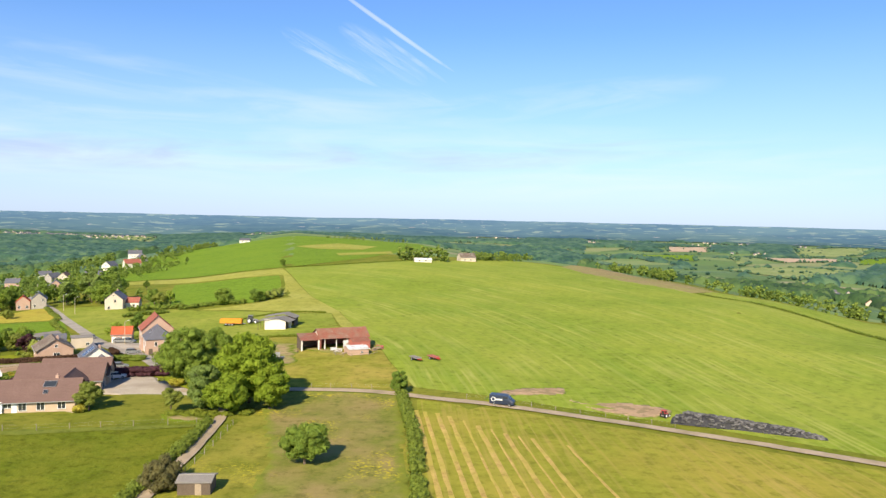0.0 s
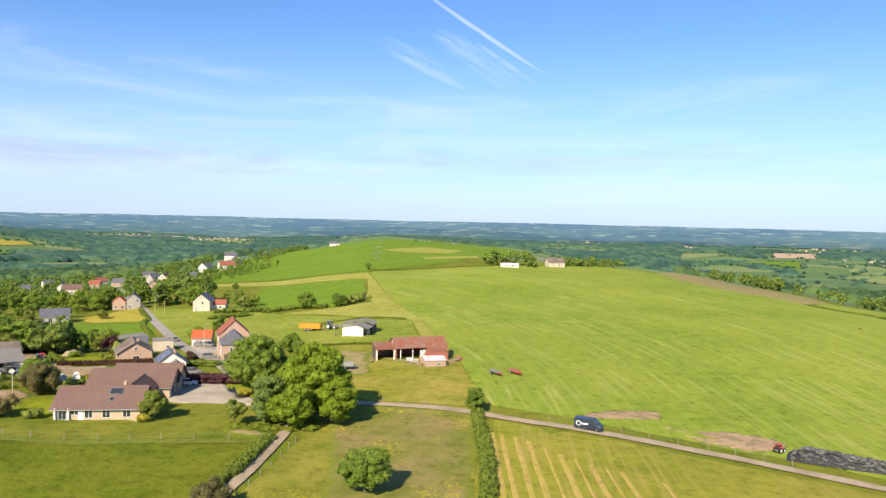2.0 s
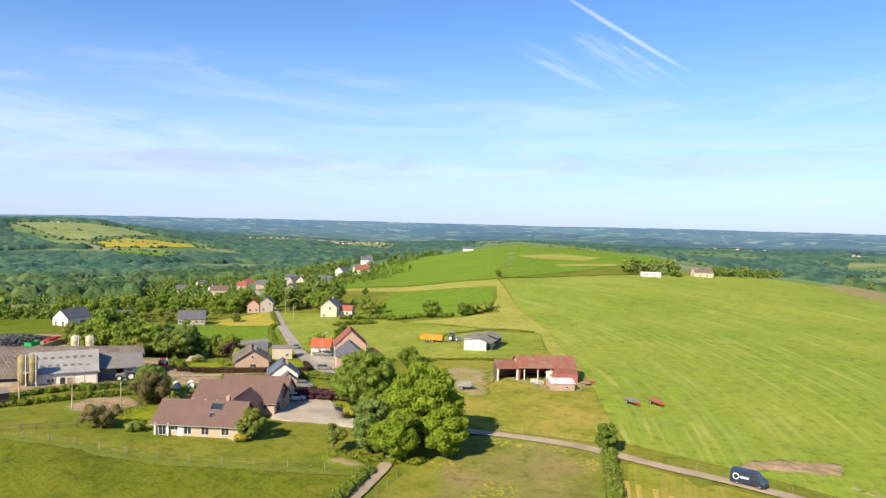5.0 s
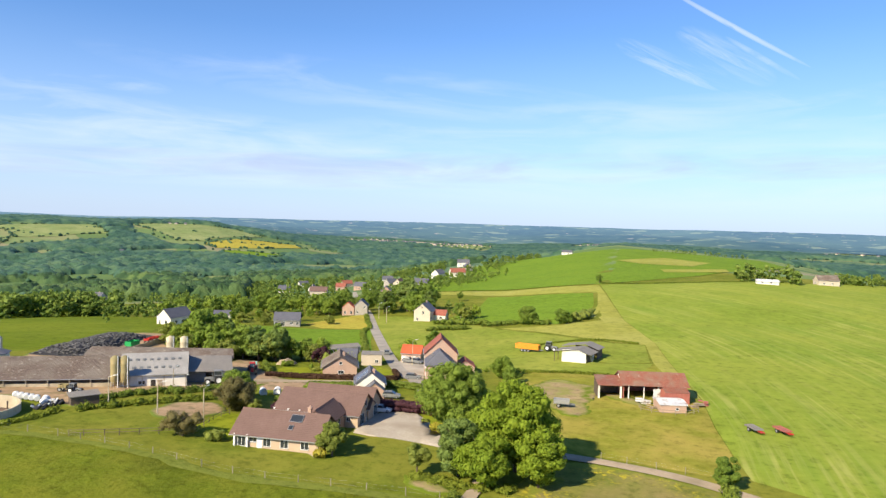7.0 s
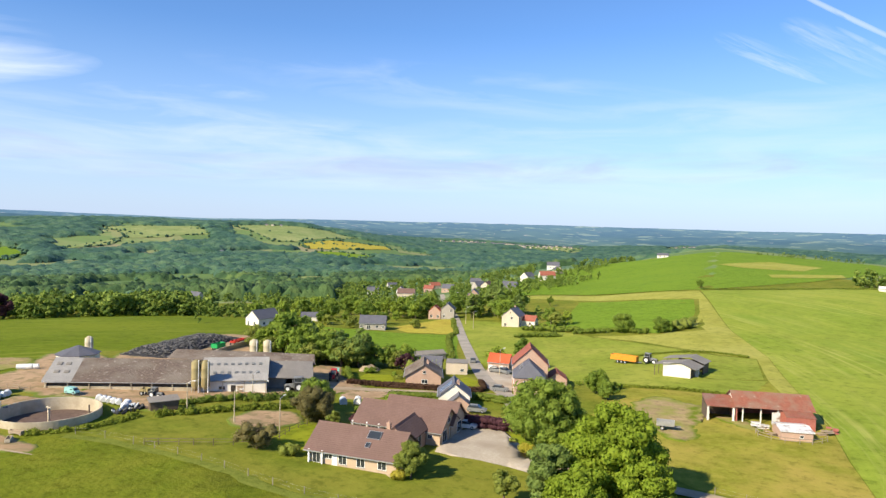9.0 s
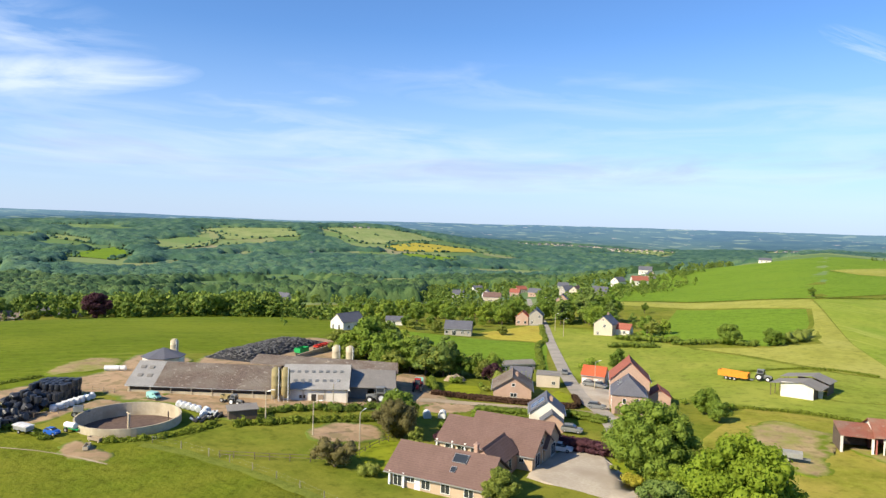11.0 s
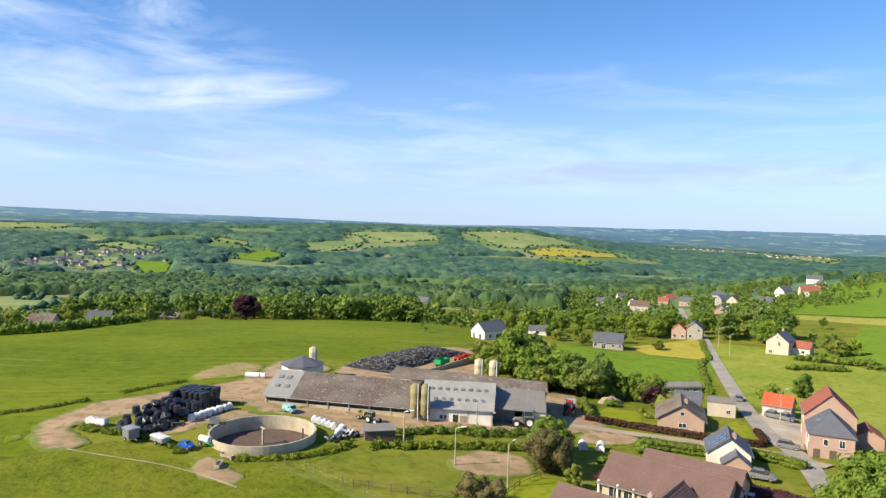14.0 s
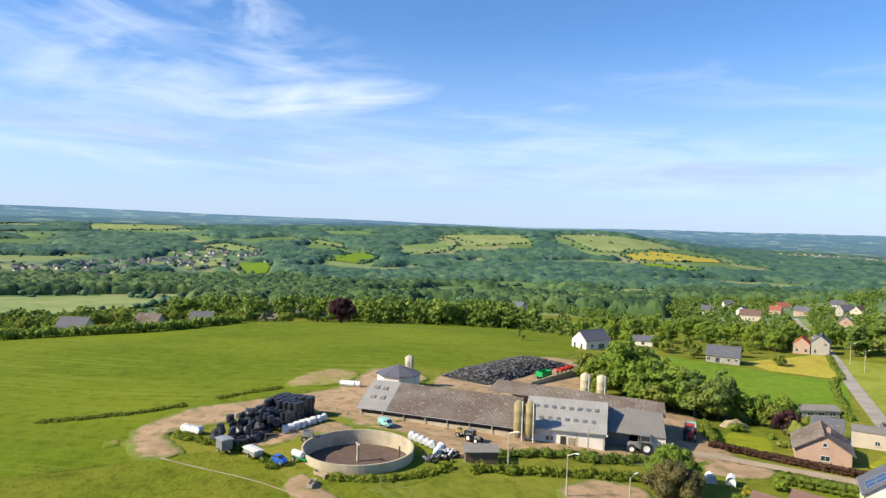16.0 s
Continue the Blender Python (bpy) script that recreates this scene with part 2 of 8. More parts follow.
    L(bn.outputs[0], bsdf.inputs["Normal"])
    return mt


def country(name):
    """Far farmland: a patchwork of meadows, crops and stubble, field by field."""
    mt = bpy.data.materials.new(name)
    mt.use_nodes = True
    nt = mt.node_tree
    N, L = nt.nodes.new, nt.links.new
    bsdf = nt.nodes["Principled BSDF"]
    bsdf.inputs["Roughness"].default_value = 0.95
    bsdf.inputs["Specular IOR Level"].default_value = 0.1
    pos = N("ShaderNodeNewGeometry").outputs["Position"]
    mp = N("ShaderNodeMapping")
    mp.inputs["Rotation"].default_value = (0, 0, 0.5)
    mp.inputs["Scale"].default_value = (1 / 190, 1 / 110, 0.0)
    L(pos, mp.inputs["Vector"])
    v = N("ShaderNodeTexVoronoi")
    v.inputs["Scale"].default_value = 1.0
    L(mp.outputs[0], v.inputs["Vector"])
    sep = N("ShaderNodeSeparateColor")
    L(v.outputs["Color"], sep.inputs[0])
    r = N("ShaderNodeValToRGB")
    r.color_ramp.interpolation = "CONSTANT"
    stops = [(0.0, (0.14, 0.22, 0.075)), (0.25, (0.175, 0.255, 0.09)), (0.45, (0.125, 0.20, 0.075)), (0.62, (0.22, 0.28, 0.11)),
             (0.80, (0.265, 0.29, 0.13)), (0.95, (0.31, 0.29, 0.165))]
    el = r.color_ramp.elements
    while len(el) < len(stops):
        el.new(0.5)
    for e, (p, c) in zip(el, stops):
        e.position, e.color = p, (*c, 1)
    L(sep.outputs[0], r.inputs[0])
    t = N("ShaderNodeTexNoise")
    t.inputs["Scale"].default_value, t.inputs["Detail"].default_value = 1 / 14, 5
    L(pos, t.inputs["Vector"])
    n = N("ShaderNodeMix")
    n.data_type, n.blend_type = "RGBA", "MULTIPLY"
    n.inputs["Factor"].default_value = 0.35
    L(r.outputs[0], n.inputs["A"])
    L(t.outputs["Color"], n.inputs["B"])
    w = N("ShaderNodeTexNoise")
    w.inputs["Scale"].default_value, w.inputs["Detail"].default_value = 1 / 330, 6
    L(pos, w.inputs["Vector"])
    wr = N("ShaderNodeMapRange")
    wr.inputs["From Min"].default_value, wr.inputs["From Max"].default_value = 0.56, 0.60
    L(w.outputs[0], wr.inputs["Value"])
    wm = N("ShaderNodeMix")
    wm.data_type = "RGBA"
    L(wr.outputs[0], wm.inputs["Factor"])
    L(n.outputs["Result"], wm.inputs["A"])
    crowns = N("ShaderNodeTexNoise")
    crowns.inputs["Scale"].default_value, crowns.inputs["Detail"].default_value = 1 / 11, 4
    L(pos, crowns.inputs["Vector"])
    cr = N("ShaderNodeMapRange")
    cr.inputs["From Min"].default_value, cr.inputs["From Max"].default_value = 0.35, 0.65
    L(crowns.outputs[0], cr.inputs["Value"])
    canopy = N("ShaderNodeMix")
    canopy.data_type = "RGBA"
    L(cr.outputs[0], canopy.inputs["Factor"])
    canopy.inputs["A"].default_value, canopy.inputs["B"].default_value = (0.055, 0.105, 0.06, 1), (0.155, 0.235, 0.125, 1)
    L(canopy.outputs["Result"], wm.inputs["B"])
    bump = N("ShaderNodeBump")
    bump.inputs["Strength"].default_value, bump.inputs["Distance"].default_value = 0.8, 4.0
    lift = N("ShaderNodeMath")
    lift.operation = "MULTIPLY"
    L(crowns.outputs[0], lift.inputs[0])
    L(wr.outputs[0], lift.inputs[1])
    L(lift.outputs[0], bump.inputs["Height"])
    L(bump.outputs[0], bsdf.inputs["Normal"])
    L(wm.outputs["Result"], bsdf.inputs["Base Color"])
    return mt


M = {}
M["country"] = country("farmland")
M["grass"] = grass("meadow_grass", (0.133, 0.163, 0.018), (0.180, 0.210, 0.023), (0.216, 0.209, 0.032), patch=24)
M["hay"] = grass("mown_hayfield", (0.198, 0.266, 0.030), (0.236, 0.303, 0.036), (0.264, 0.298, 0.044), streak=[(10, 1.5, (0.400, 0.390, 0.115), 0.55, 7, 0.0009, 130, 0.8), (10, 7.0, (0.150, 0.240, 0.026), 0.45, 7, 0.0009, 130, 0.8)], patch=70)
M["rows"] = grass("mown_rows", (0.226, 0.242, 0.028), (0.270, 0.278, 0.034), (0.308, 0.265, 0.044), streak=[(3, 1.2, (0.389, 0.288, 0.084), 0.6, 3, 0.0, 0, 0.0)], patch=35)
M["fallow"] = grass("fallow_meadow", (0.170, 0.188, 0.034), (0.225, 0.228, 0.048), (0.262, 0.205, 0.078), patch=12, flowers=(0.44, 0.37, 0.03))
M["herbs"] = grass("flowering_verge", (0.174, 0.191, 0.025), (0.240, 0.237, 0.034), (0.260, 0.236, 0.042), patch=9, flowers=(0.420, 0.367, 0.030))
M["pasture"] = grass("grazed_pasture", (0.112, 0.146, 0.012), (0.172, 0.200, 0.016), (0.164, 0.174, 0.018), patch=9, bump=0.9, fine=0.7, tufts=0.55)
M["cowfield"] = grass("trodden_pasture", (0.228, 0.230, 0.028), (0.277, 0.274, 0.040), (0.327, 0.264, 0.059), patch=13)
M["mownstrip"] = grass("mown_meadow", (0.300, 0.305, 0.055), (0.345, 0.340, 0.066), (0.335, 0.325, 0.078), patch=30)
M["lush"] = grass("lush_grass", (0.141, 0.232, 0.020), (0.174, 0.270, 0.024), (0.161, 0.245, 0.022), patch=50)
M["yellowfield"] = grass("ripe_meadow", (0.40, 0.325, 0.050), (0.46, 0.375, 0.068), (0.37, 0.33, 0.052), patch=20)
M["lawn"] = grass("lawn", (0.184, 0.230, 0.016), (0.233, 0.275, 0.019), (0.245, 0.266, 0.019), patch=10, bump=0.15)
M["west"] = grass("west_field", (0.104, 0.152, 0.009), (0.134, 0.182, 0.011), (0.156, 0.192, 0.014), streak=[(-30, 1.6, (0.195, 0.222, 0.030), 0.8, 16, 0.0010, 40, 0.0)], patch=60)
M["greyfield"] = grass("dry_headland", (0.285, 0.225, 0.105), (0.335, 0.265, 0.125), (0.250, 0.230, 0.080), patch=40)


def fringed(mt, a, b):
    """Let grass creep in over the rim of a bare patch, by the patch's own distance from its rim."""
    nt = mt.node_tree
    N, L = nt.nodes.new, nt.links.new
    bsdf = nt.nodes["Principled BSDF"]
    col = bsdf.inputs["Base Color"].links[0].from_socket
    rim = N("ShaderNodeAttribute")
    rim.attribute_name = "rim"
    pos = N("ShaderNodeNewGeometry").outputs["Position"]
    tex = []
    for size in (2.6, 0.5):
        t = N("ShaderNodeTexNoise")
        t.inputs["Scale"].default_value, t.inputs["Detail"].default_value, t.inputs["Roughness"].default_value = 1 / size, 5.0, 0.65
        L(pos, t.inputs["Vector"])
        tex.append(t.outputs[0])
    add = N("ShaderNodeMath")
    add.operation = "ADD"
    L(rim.outputs["Fac"], add.inputs[0])
    L(tex[0], add.inputs[1])
    r = N("ShaderNodeMapRange")
    r.inputs["From Min"].default_value, r.inputs["From Max"].default_value = 0.62, 0.95
    L(add.outputs[0], r.inputs["Value"])
    green = N("ShaderNodeMix")
    green.data_type = "RGBA"
    L(tex[1], green.inputs["Factor"])
    green.inputs["A"].default_value, green.inputs["B"].default_value = (*a, 1), (*b, 1)
    mx = N("ShaderNodeMix")
    mx.data_type = "RGBA"
    L(r.outputs[0], mx.inputs["Factor"])
    L(green.outputs["Result"], mx.inputs["A"])
    L(col, mx.inputs["B"])
    L(mx.outputs["Result"], bsdf.inputs["Base Color"])
    return mt


M["plough"] = material("ploughed_earth", (0.44, 0.31, 0.20), (0.52, 0.38, 0.26), 3, 30, 0.95, 0.3)
M["dirt"] = material("bare_earth", (0.345, 0.228, 0.130), (0.445, 0.308, 0.182), 0.8, 6, 0.95, 0.5, c=(0.290, 0.195, 0.110), spots=((0.24, 0.18, 0.09), 2.2, 0.75))
M["trodden"] = grass("trodden_earth", (0.34, 0.25, 0.13), (0.42, 0.31, 0.175), (0.22, 0.235, 0.05), patch=5)
fringed(M["dirt"], (0.085, 0.125, 0.011), (0.150, 0.190, 0.018))
fringed(M["trodden"], (0.10, 0.145, 0.012), (0.165, 0.205, 0.020))
M["meadow"] = grass("village_meadow", (0.204, 0.250, 0.032), (0.251, 0.300, 0.040), (0.270, 0.290, 0.050), patch=18)
M["longgrass"] = grass("long_seeding_grass", (0.132, 0.165, 0.026), (0.209, 0.225, 0.045), (0.165, 0.190, 0.030), patch=6, fine=0.5)
fringed(M["fallow"], (0.150, 0.182, 0.025), (0.208, 0.226, 0.034))
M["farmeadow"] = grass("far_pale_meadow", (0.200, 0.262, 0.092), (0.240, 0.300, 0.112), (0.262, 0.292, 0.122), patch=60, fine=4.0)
M["lane"] = material("tan_lane_gravel", (0.34, 0.265, 0.182), (0.43, 0.342, 0.245), 0.5, 5, 0.95, 0.3, c=(0.28, 0.225, 0.145), gloss=0.1)
M["gravel"] = material("pale_gravel", (0.378, 0.322, 0.252), (0.468, 0.409, 0.336), 0.5, 7, 0.95, 0.3, c=(0.324, 0.270, 0.210))
M["asphalt"] = material("worn_asphalt", (0.31, 0.275, 0.235), (0.39, 0.35, 0.30), 0.7, 5, 0.95, 0.2, c=(0.26, 0.235, 0.20), gloss=0.1)
M["concrete"] = material("weathered_concrete", (0.44, 0.37, 0.26), (0.54, 0.47, 0.35), 0.5, 3, 0.85, 0.25, c=(0.36, 0.30, 0.21))
M["brick"] = material("pink_brick", (0.43, 0.285, 0.215), (0.52, 0.36, 0.28), 0.25, 2.5, 0.9, 0.25, local=True)
M["sandbrick"] = material("sand_brick", (0.47, 0.345, 0.240), (0.55, 0.420, 0.300), 0.25, 2.5, 0.9, 0.25, local=True)
M["render"] = material("cream_render", (0.52, 0.44, 0.35), (0.60, 0.52, 0.42), 0.4, 3, 0.85, 0.12, local=True)
M["whitewash"] = material("white_render", (0.68, 0.64, 0.57), (0.75, 0.71, 0.64), 0.4, 3, 0.8, 0.1, local=True, c=(0.60, 0.55, 0.48))
M["stone"] = material("grey_stone", (0.34, 0.31, 0.27), (0.44, 0.40, 0.35), 0.35, 2.5, 0.9, 0.3, local=True)
M["browntile"] = material("brown_tile", (0.152, 0.092, 0.076), (0.193, 0.121, 0.101), 0.35, 3, 0.85, 0.3, waves=(0.33, 0.25, "Y"), local=True)
M["redtile"] = material("red_tile", (0.29, 0.090, 0.060), (0.36, 0.125, 0.085), 0.35, 3, 0.85, 0.3, waves=(0.33, 0.6, "Y"), local=True)
M["orangetile"] = material("orange_tile", (0.468, 0.090, 0.035), (0.540, 0.126, 0.050), 0.35, 3, 0.8, 0.3, waves=(0.33, 0.6, "Y"), local=True)
M["slate"] = material("dark_slate", (0.106, 0.106, 0.128), (0.143, 0.143, 0.166), 0.3, 2.5, 0.6, 0.2, waves=(0.3, 0.3, "Y"), local=True)
M["greyroof"] = material("grey_sheet_roof", (0.215, 0.196, 0.176), (0.27, 0.246, 0.22), 0.5, 4, 0.8, 0.2, waves=(0.25, 0.8, "X"), local=True)
M["mossroof"] = material("lichened_fibre_cement", (0.124, 0.090, 0.069), (0.200, 0.150, 0.118), 0.45, 5, 0.9, 0.4, waves=(0.25, 0.8, "X"), local=True, c=(0.232, 0.195, 0.158), spots=((0.324, 0.280, 0.230), 0.9, 0.55))
M["lightroof"] = material("pale_fibre_cement", (0.30, 0.285, 0.27), (0.37, 0.355, 0.335), 0.5, 4, 0.8, 0.2, waves=(0.25, 0.8, "X"), local=True)
M["rust"] = material("rusted_sheet", (0.229, 0.077, 0.048), (0.317, 0.122, 0.076), 0.4, 2.2, 0.7, 0.3, waves=(0.2, 0.9, "X"), local=True, c=(0.250, 0.150, 0.105), spots=((0.36, 0.26, 0.20), 1.1, 0.46))
M["tin"] = material("pale_tin", (0.62, 0.61, 0.60), (0.74, 0.73, 0.72), 0.5, 2, 0.5, 0.2, waves=(0.2, 0.7, "X"), local=True, spots=((0.30, 0.2, 0.14), 0.8, 0.62))
M["zinc"] = material("galvanised_zinc", (0.42, 0.42, 0.42), (0.52, 0.52, 0.52), 0.4, 2, 0.45, 0.1, metal=0.6, local=True)
M["darkwood"] = material("dark_timber", (0.10, 0.075, 0.055), (0.16, 0.12, 0.09), 0.2, 1.5, 0.9, 0.3, local=True)
M["wood"] = material("weathered_timber", (0.30, 0.23, 0.16), (0.40, 0.32, 0.23), 0.2, 1.5, 0.9, 0.3, local=True)
M["oldwood"] = material("grey_fence_timber", (0.21, 0.18, 0.14), (0.30, 0.26, 0.21), 0.2, 1.5, 0.9, 0.3, local=True)
# near-black that paints the shade inside an opening
M["dark"] = material("shaded_interior", (0.035, 0.03, 0.027), (0.05, 0.045, 0.04), 0.5, 2, 0.95, 0.1, local=True)
M["white"] = material("white_paint", (0.74, 0.74, 0.73), (0.80, 0.80, 0.79), 0.5, 2, 0.5, 0.05, local=True)
M["glass"] = material("window_glass", (0.03, 0.035, 0.04), (0.045, 0.05, 0.055), 1.0, 3, 0.08, 0.0, local=True, gloss=0.8)
M["rooflight"] = material("dull_roof_glass", (0.13, 0.135, 0.14), (0.17, 0.175, 0.18), 1.0, 3, 0.3, 0.0, local=True, gloss=0.5)
M["solar"] = material("solar_panel", (0.025, 0.04, 0.10), (0.035, 0.055, 0.13), 1.0, 3, 0.12, 0.0, local=True, gloss=0.8)
M["silo"] = material("stained_silo", (0.281, 0.220, 0.094), (0.359, 0.289, 0.144), 0.5, 2, 0.7, 0.15, local=True, c=(0.234, 0.205, 0.101))
M["palesilo"] = material("pale_silo", (0.458, 0.396, 0.279), (0.528, 0.464, 0.344), 0.5, 2, 0.7, 0.15, local=True, c=(0.370, 0.318, 0.213))
M["slurry"] = material("slurry_crust", (0.10, 0.065, 0.05), (0.16, 0.11, 0.09), 0.7, 4, 0.9, 0.4)
M["wrapblack"] = material("black_film", (0.014, 0.015, 0.02), (0.028, 0.03, 0.038), 0.3, 1.5, 0.42, 0.4, local=True, vary=0.25, gloss=0.5)
M["film"] = material("dull_black_film", (0.03, 0.03, 0.034), (0.06, 0.06, 0.066), 0.5, 2.5, 0.75, 0.4, local=True, gloss=0.2)
M["wrapwhite"] = material("white_film", (0.66, 0.66, 0.65), (0.76, 0.76, 0.75), 0.3, 1.5, 0.4, 0.3, local=True)
M["tyre"] = material("rubber_tyre", (0.075, 0.072, 0.070), (0.150, 0.145, 0.140), 0.3, 2.5, 0.75, 0.4, island=0.7)
M["rubber"] = material("wheel_rubber", (0.02, 0.02, 0.02), (0.035, 0.035, 0.035), 0.2, 1, 0.8, 0.2, local=True)
M["red"] = material("red_paint", (0.42, 0.03, 0.022), (0.5, 0.05, 0.035), 0.3, 1, 0.45, 0.05, local=True)
M["brickred"] = material("faded_red_paint", (0.33, 0.10, 0.075), (0.42, 0.16, 0.12), 0.3, 1, 0.7, 0.1, local=True)
M["green"] = material("green_paint", (0.02, 0.30, 0.08), (0.03, 0.36, 0.11), 0.3, 1, 0.45, 0.05, local=True)
M["orange"] = material("orange_paint", (0.66, 0.24, 0.02), (0.72, 0.29, 0.035), 0.3, 1, 0.5, 0.05, local=True)
M["blue"] = material("blue_paint", (0.02, 0.10, 0.42), (0.03, 0.13, 0.50), 0.3, 1, 0.35, 0.05, local=True)
M["teal"] = material("turquoise_paint", (0.26, 0.50, 0.47), (0.31, 0.56, 0.53), 0.3, 1, 0.4, 0.05, local=True)
M["navy"] = material("dark_blue_paint", (0.022, 0.03, 0.055), (0.03, 0.04, 0.07), 0.3, 1, 0.3, 0.03, local=True, gloss=0.5)
M["greymetal"] = material("grey_machine_paint", (0.16, 0.165, 0.165), (0.22, 0.225, 0.225), 0.3, 1, 0.5, 0.08, local=True)
M["bark"] = material("bark", (0.10, 0.075, 0.05), (0.17, 0.13, 0.09), 0.2, 1.5, 0.95, 0.5, local=True)


def leaf(name, a, b, vary=0.18, island=0.0, grain=0.9, bump=0.3, depth=0.0):
    return material(name, a, b, grain, 5, 0.7, bump, vary=vary, island=island, gloss=0.15, soft=0.42, depth=depth)


M["leaf"] = leaf("leaves_green", (0.216, 0.300, 0.040), (0.319, 0.405, 0.057))
M["leafbright"] = leaf("leaves_bright", (0.205, 0.292, 0.024), (0.324, 0.405, 0.040), 0.06)
M["leafdark"] = leaf("leaves_deep_green", (0.162, 0.245, 0.036), (0.254, 0.335, 0.052), 0.1)
M["leafgrey"] = leaf("leaves_grey_green", (0.205, 0.285, 0.066), (0.290, 0.370, 0.094), 0.08)
M["leafolive"] = leaf("leaves_olive", (0.254, 0.300, 0.055), (0.356, 0.385, 0.080), 0.12)
M["leafbrown"] = leaf("leaves_bronze", (0.165, 0.150, 0.058), (0.240, 0.208, 0.080), 0.12)
M["leafpurple"] = leaf("leaves_copper", (0.083, 0.035, 0.046), (0.130, 0.058, 0.068), 0.1)
M["leafyellow"] = leaf("leaves_golden", (0.445, 0.405, 0.049), (0.594, 0.504, 0.083), 0.1)
M["hedge"] = leaf("hedge_leaves", (0.161, 0.220, 0.032), (0.249, 0.305, 0.048), 0.15)
M["hedgebrown"] = leaf("beech_hedge_leaves", (0.085, 0.048, 0.032), (0.135, 0.078, 0.048), 0.1)
M["weeds"] = leaf("rank_weeds", (0.178, 0.225, 0.025), (0.280, 0.320, 0.040), 0.15)
M["wood_mid"] = leaf("woodland_leaves", (0.162, 0.240, 0.046), (0.265, 0.345, 0.066), 0.0, 0.40, 1.3, 0.8)


def woods(name, dark, mid, light, haze_sheen, tint, size):
    """Closed woods from afar: each tree top its own green, with a bluish sheen on the leaves that stands in for haze.
    """
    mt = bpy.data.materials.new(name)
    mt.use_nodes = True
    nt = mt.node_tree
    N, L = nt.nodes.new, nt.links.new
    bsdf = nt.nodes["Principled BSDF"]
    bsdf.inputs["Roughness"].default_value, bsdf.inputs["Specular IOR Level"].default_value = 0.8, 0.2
    bsdf.inputs["Sheen Weight"].default_value, bsdf.inputs["Sheen Roughness"].default_value = haze_sheen, 0.6
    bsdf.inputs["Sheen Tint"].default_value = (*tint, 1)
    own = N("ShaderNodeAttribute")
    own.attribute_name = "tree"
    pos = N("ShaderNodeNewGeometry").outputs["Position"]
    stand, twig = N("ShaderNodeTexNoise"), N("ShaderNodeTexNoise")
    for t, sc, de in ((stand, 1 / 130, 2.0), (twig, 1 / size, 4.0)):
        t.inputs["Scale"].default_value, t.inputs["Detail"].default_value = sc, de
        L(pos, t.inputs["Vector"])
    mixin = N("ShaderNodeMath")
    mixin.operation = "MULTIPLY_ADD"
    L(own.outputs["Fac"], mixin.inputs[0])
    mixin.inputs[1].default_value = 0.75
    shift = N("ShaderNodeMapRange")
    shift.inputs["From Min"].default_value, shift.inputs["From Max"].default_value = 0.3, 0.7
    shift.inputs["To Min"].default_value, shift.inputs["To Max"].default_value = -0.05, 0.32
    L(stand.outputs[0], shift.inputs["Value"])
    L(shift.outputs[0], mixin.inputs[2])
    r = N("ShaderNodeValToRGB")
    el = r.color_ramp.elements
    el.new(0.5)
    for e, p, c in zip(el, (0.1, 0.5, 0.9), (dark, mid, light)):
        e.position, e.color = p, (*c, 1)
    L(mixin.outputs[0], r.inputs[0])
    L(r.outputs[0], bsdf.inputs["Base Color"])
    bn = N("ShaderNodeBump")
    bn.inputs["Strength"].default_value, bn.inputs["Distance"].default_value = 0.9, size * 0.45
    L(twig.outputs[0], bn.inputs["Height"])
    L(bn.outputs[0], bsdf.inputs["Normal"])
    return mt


# haze is painted in: bluish sheen and tones, stronger on wood_far
M["wood_back"] = woods("valley_woodland_hazed", (0.017, 0.044, 0.016), (0.044, 0.088, 0.028), (0.096, 0.145, 0.042), 0.015, (0.5, 0.75, 1.0), 2.5)
M["wood_far"] = woods("far_woodland_hazed", (0.020, 0.054, 0.030), (0.043, 0.094, 0.048), (0.088, 0.146, 0.066), 0.05, (0.25, 0.60, 1.0), 6.0)


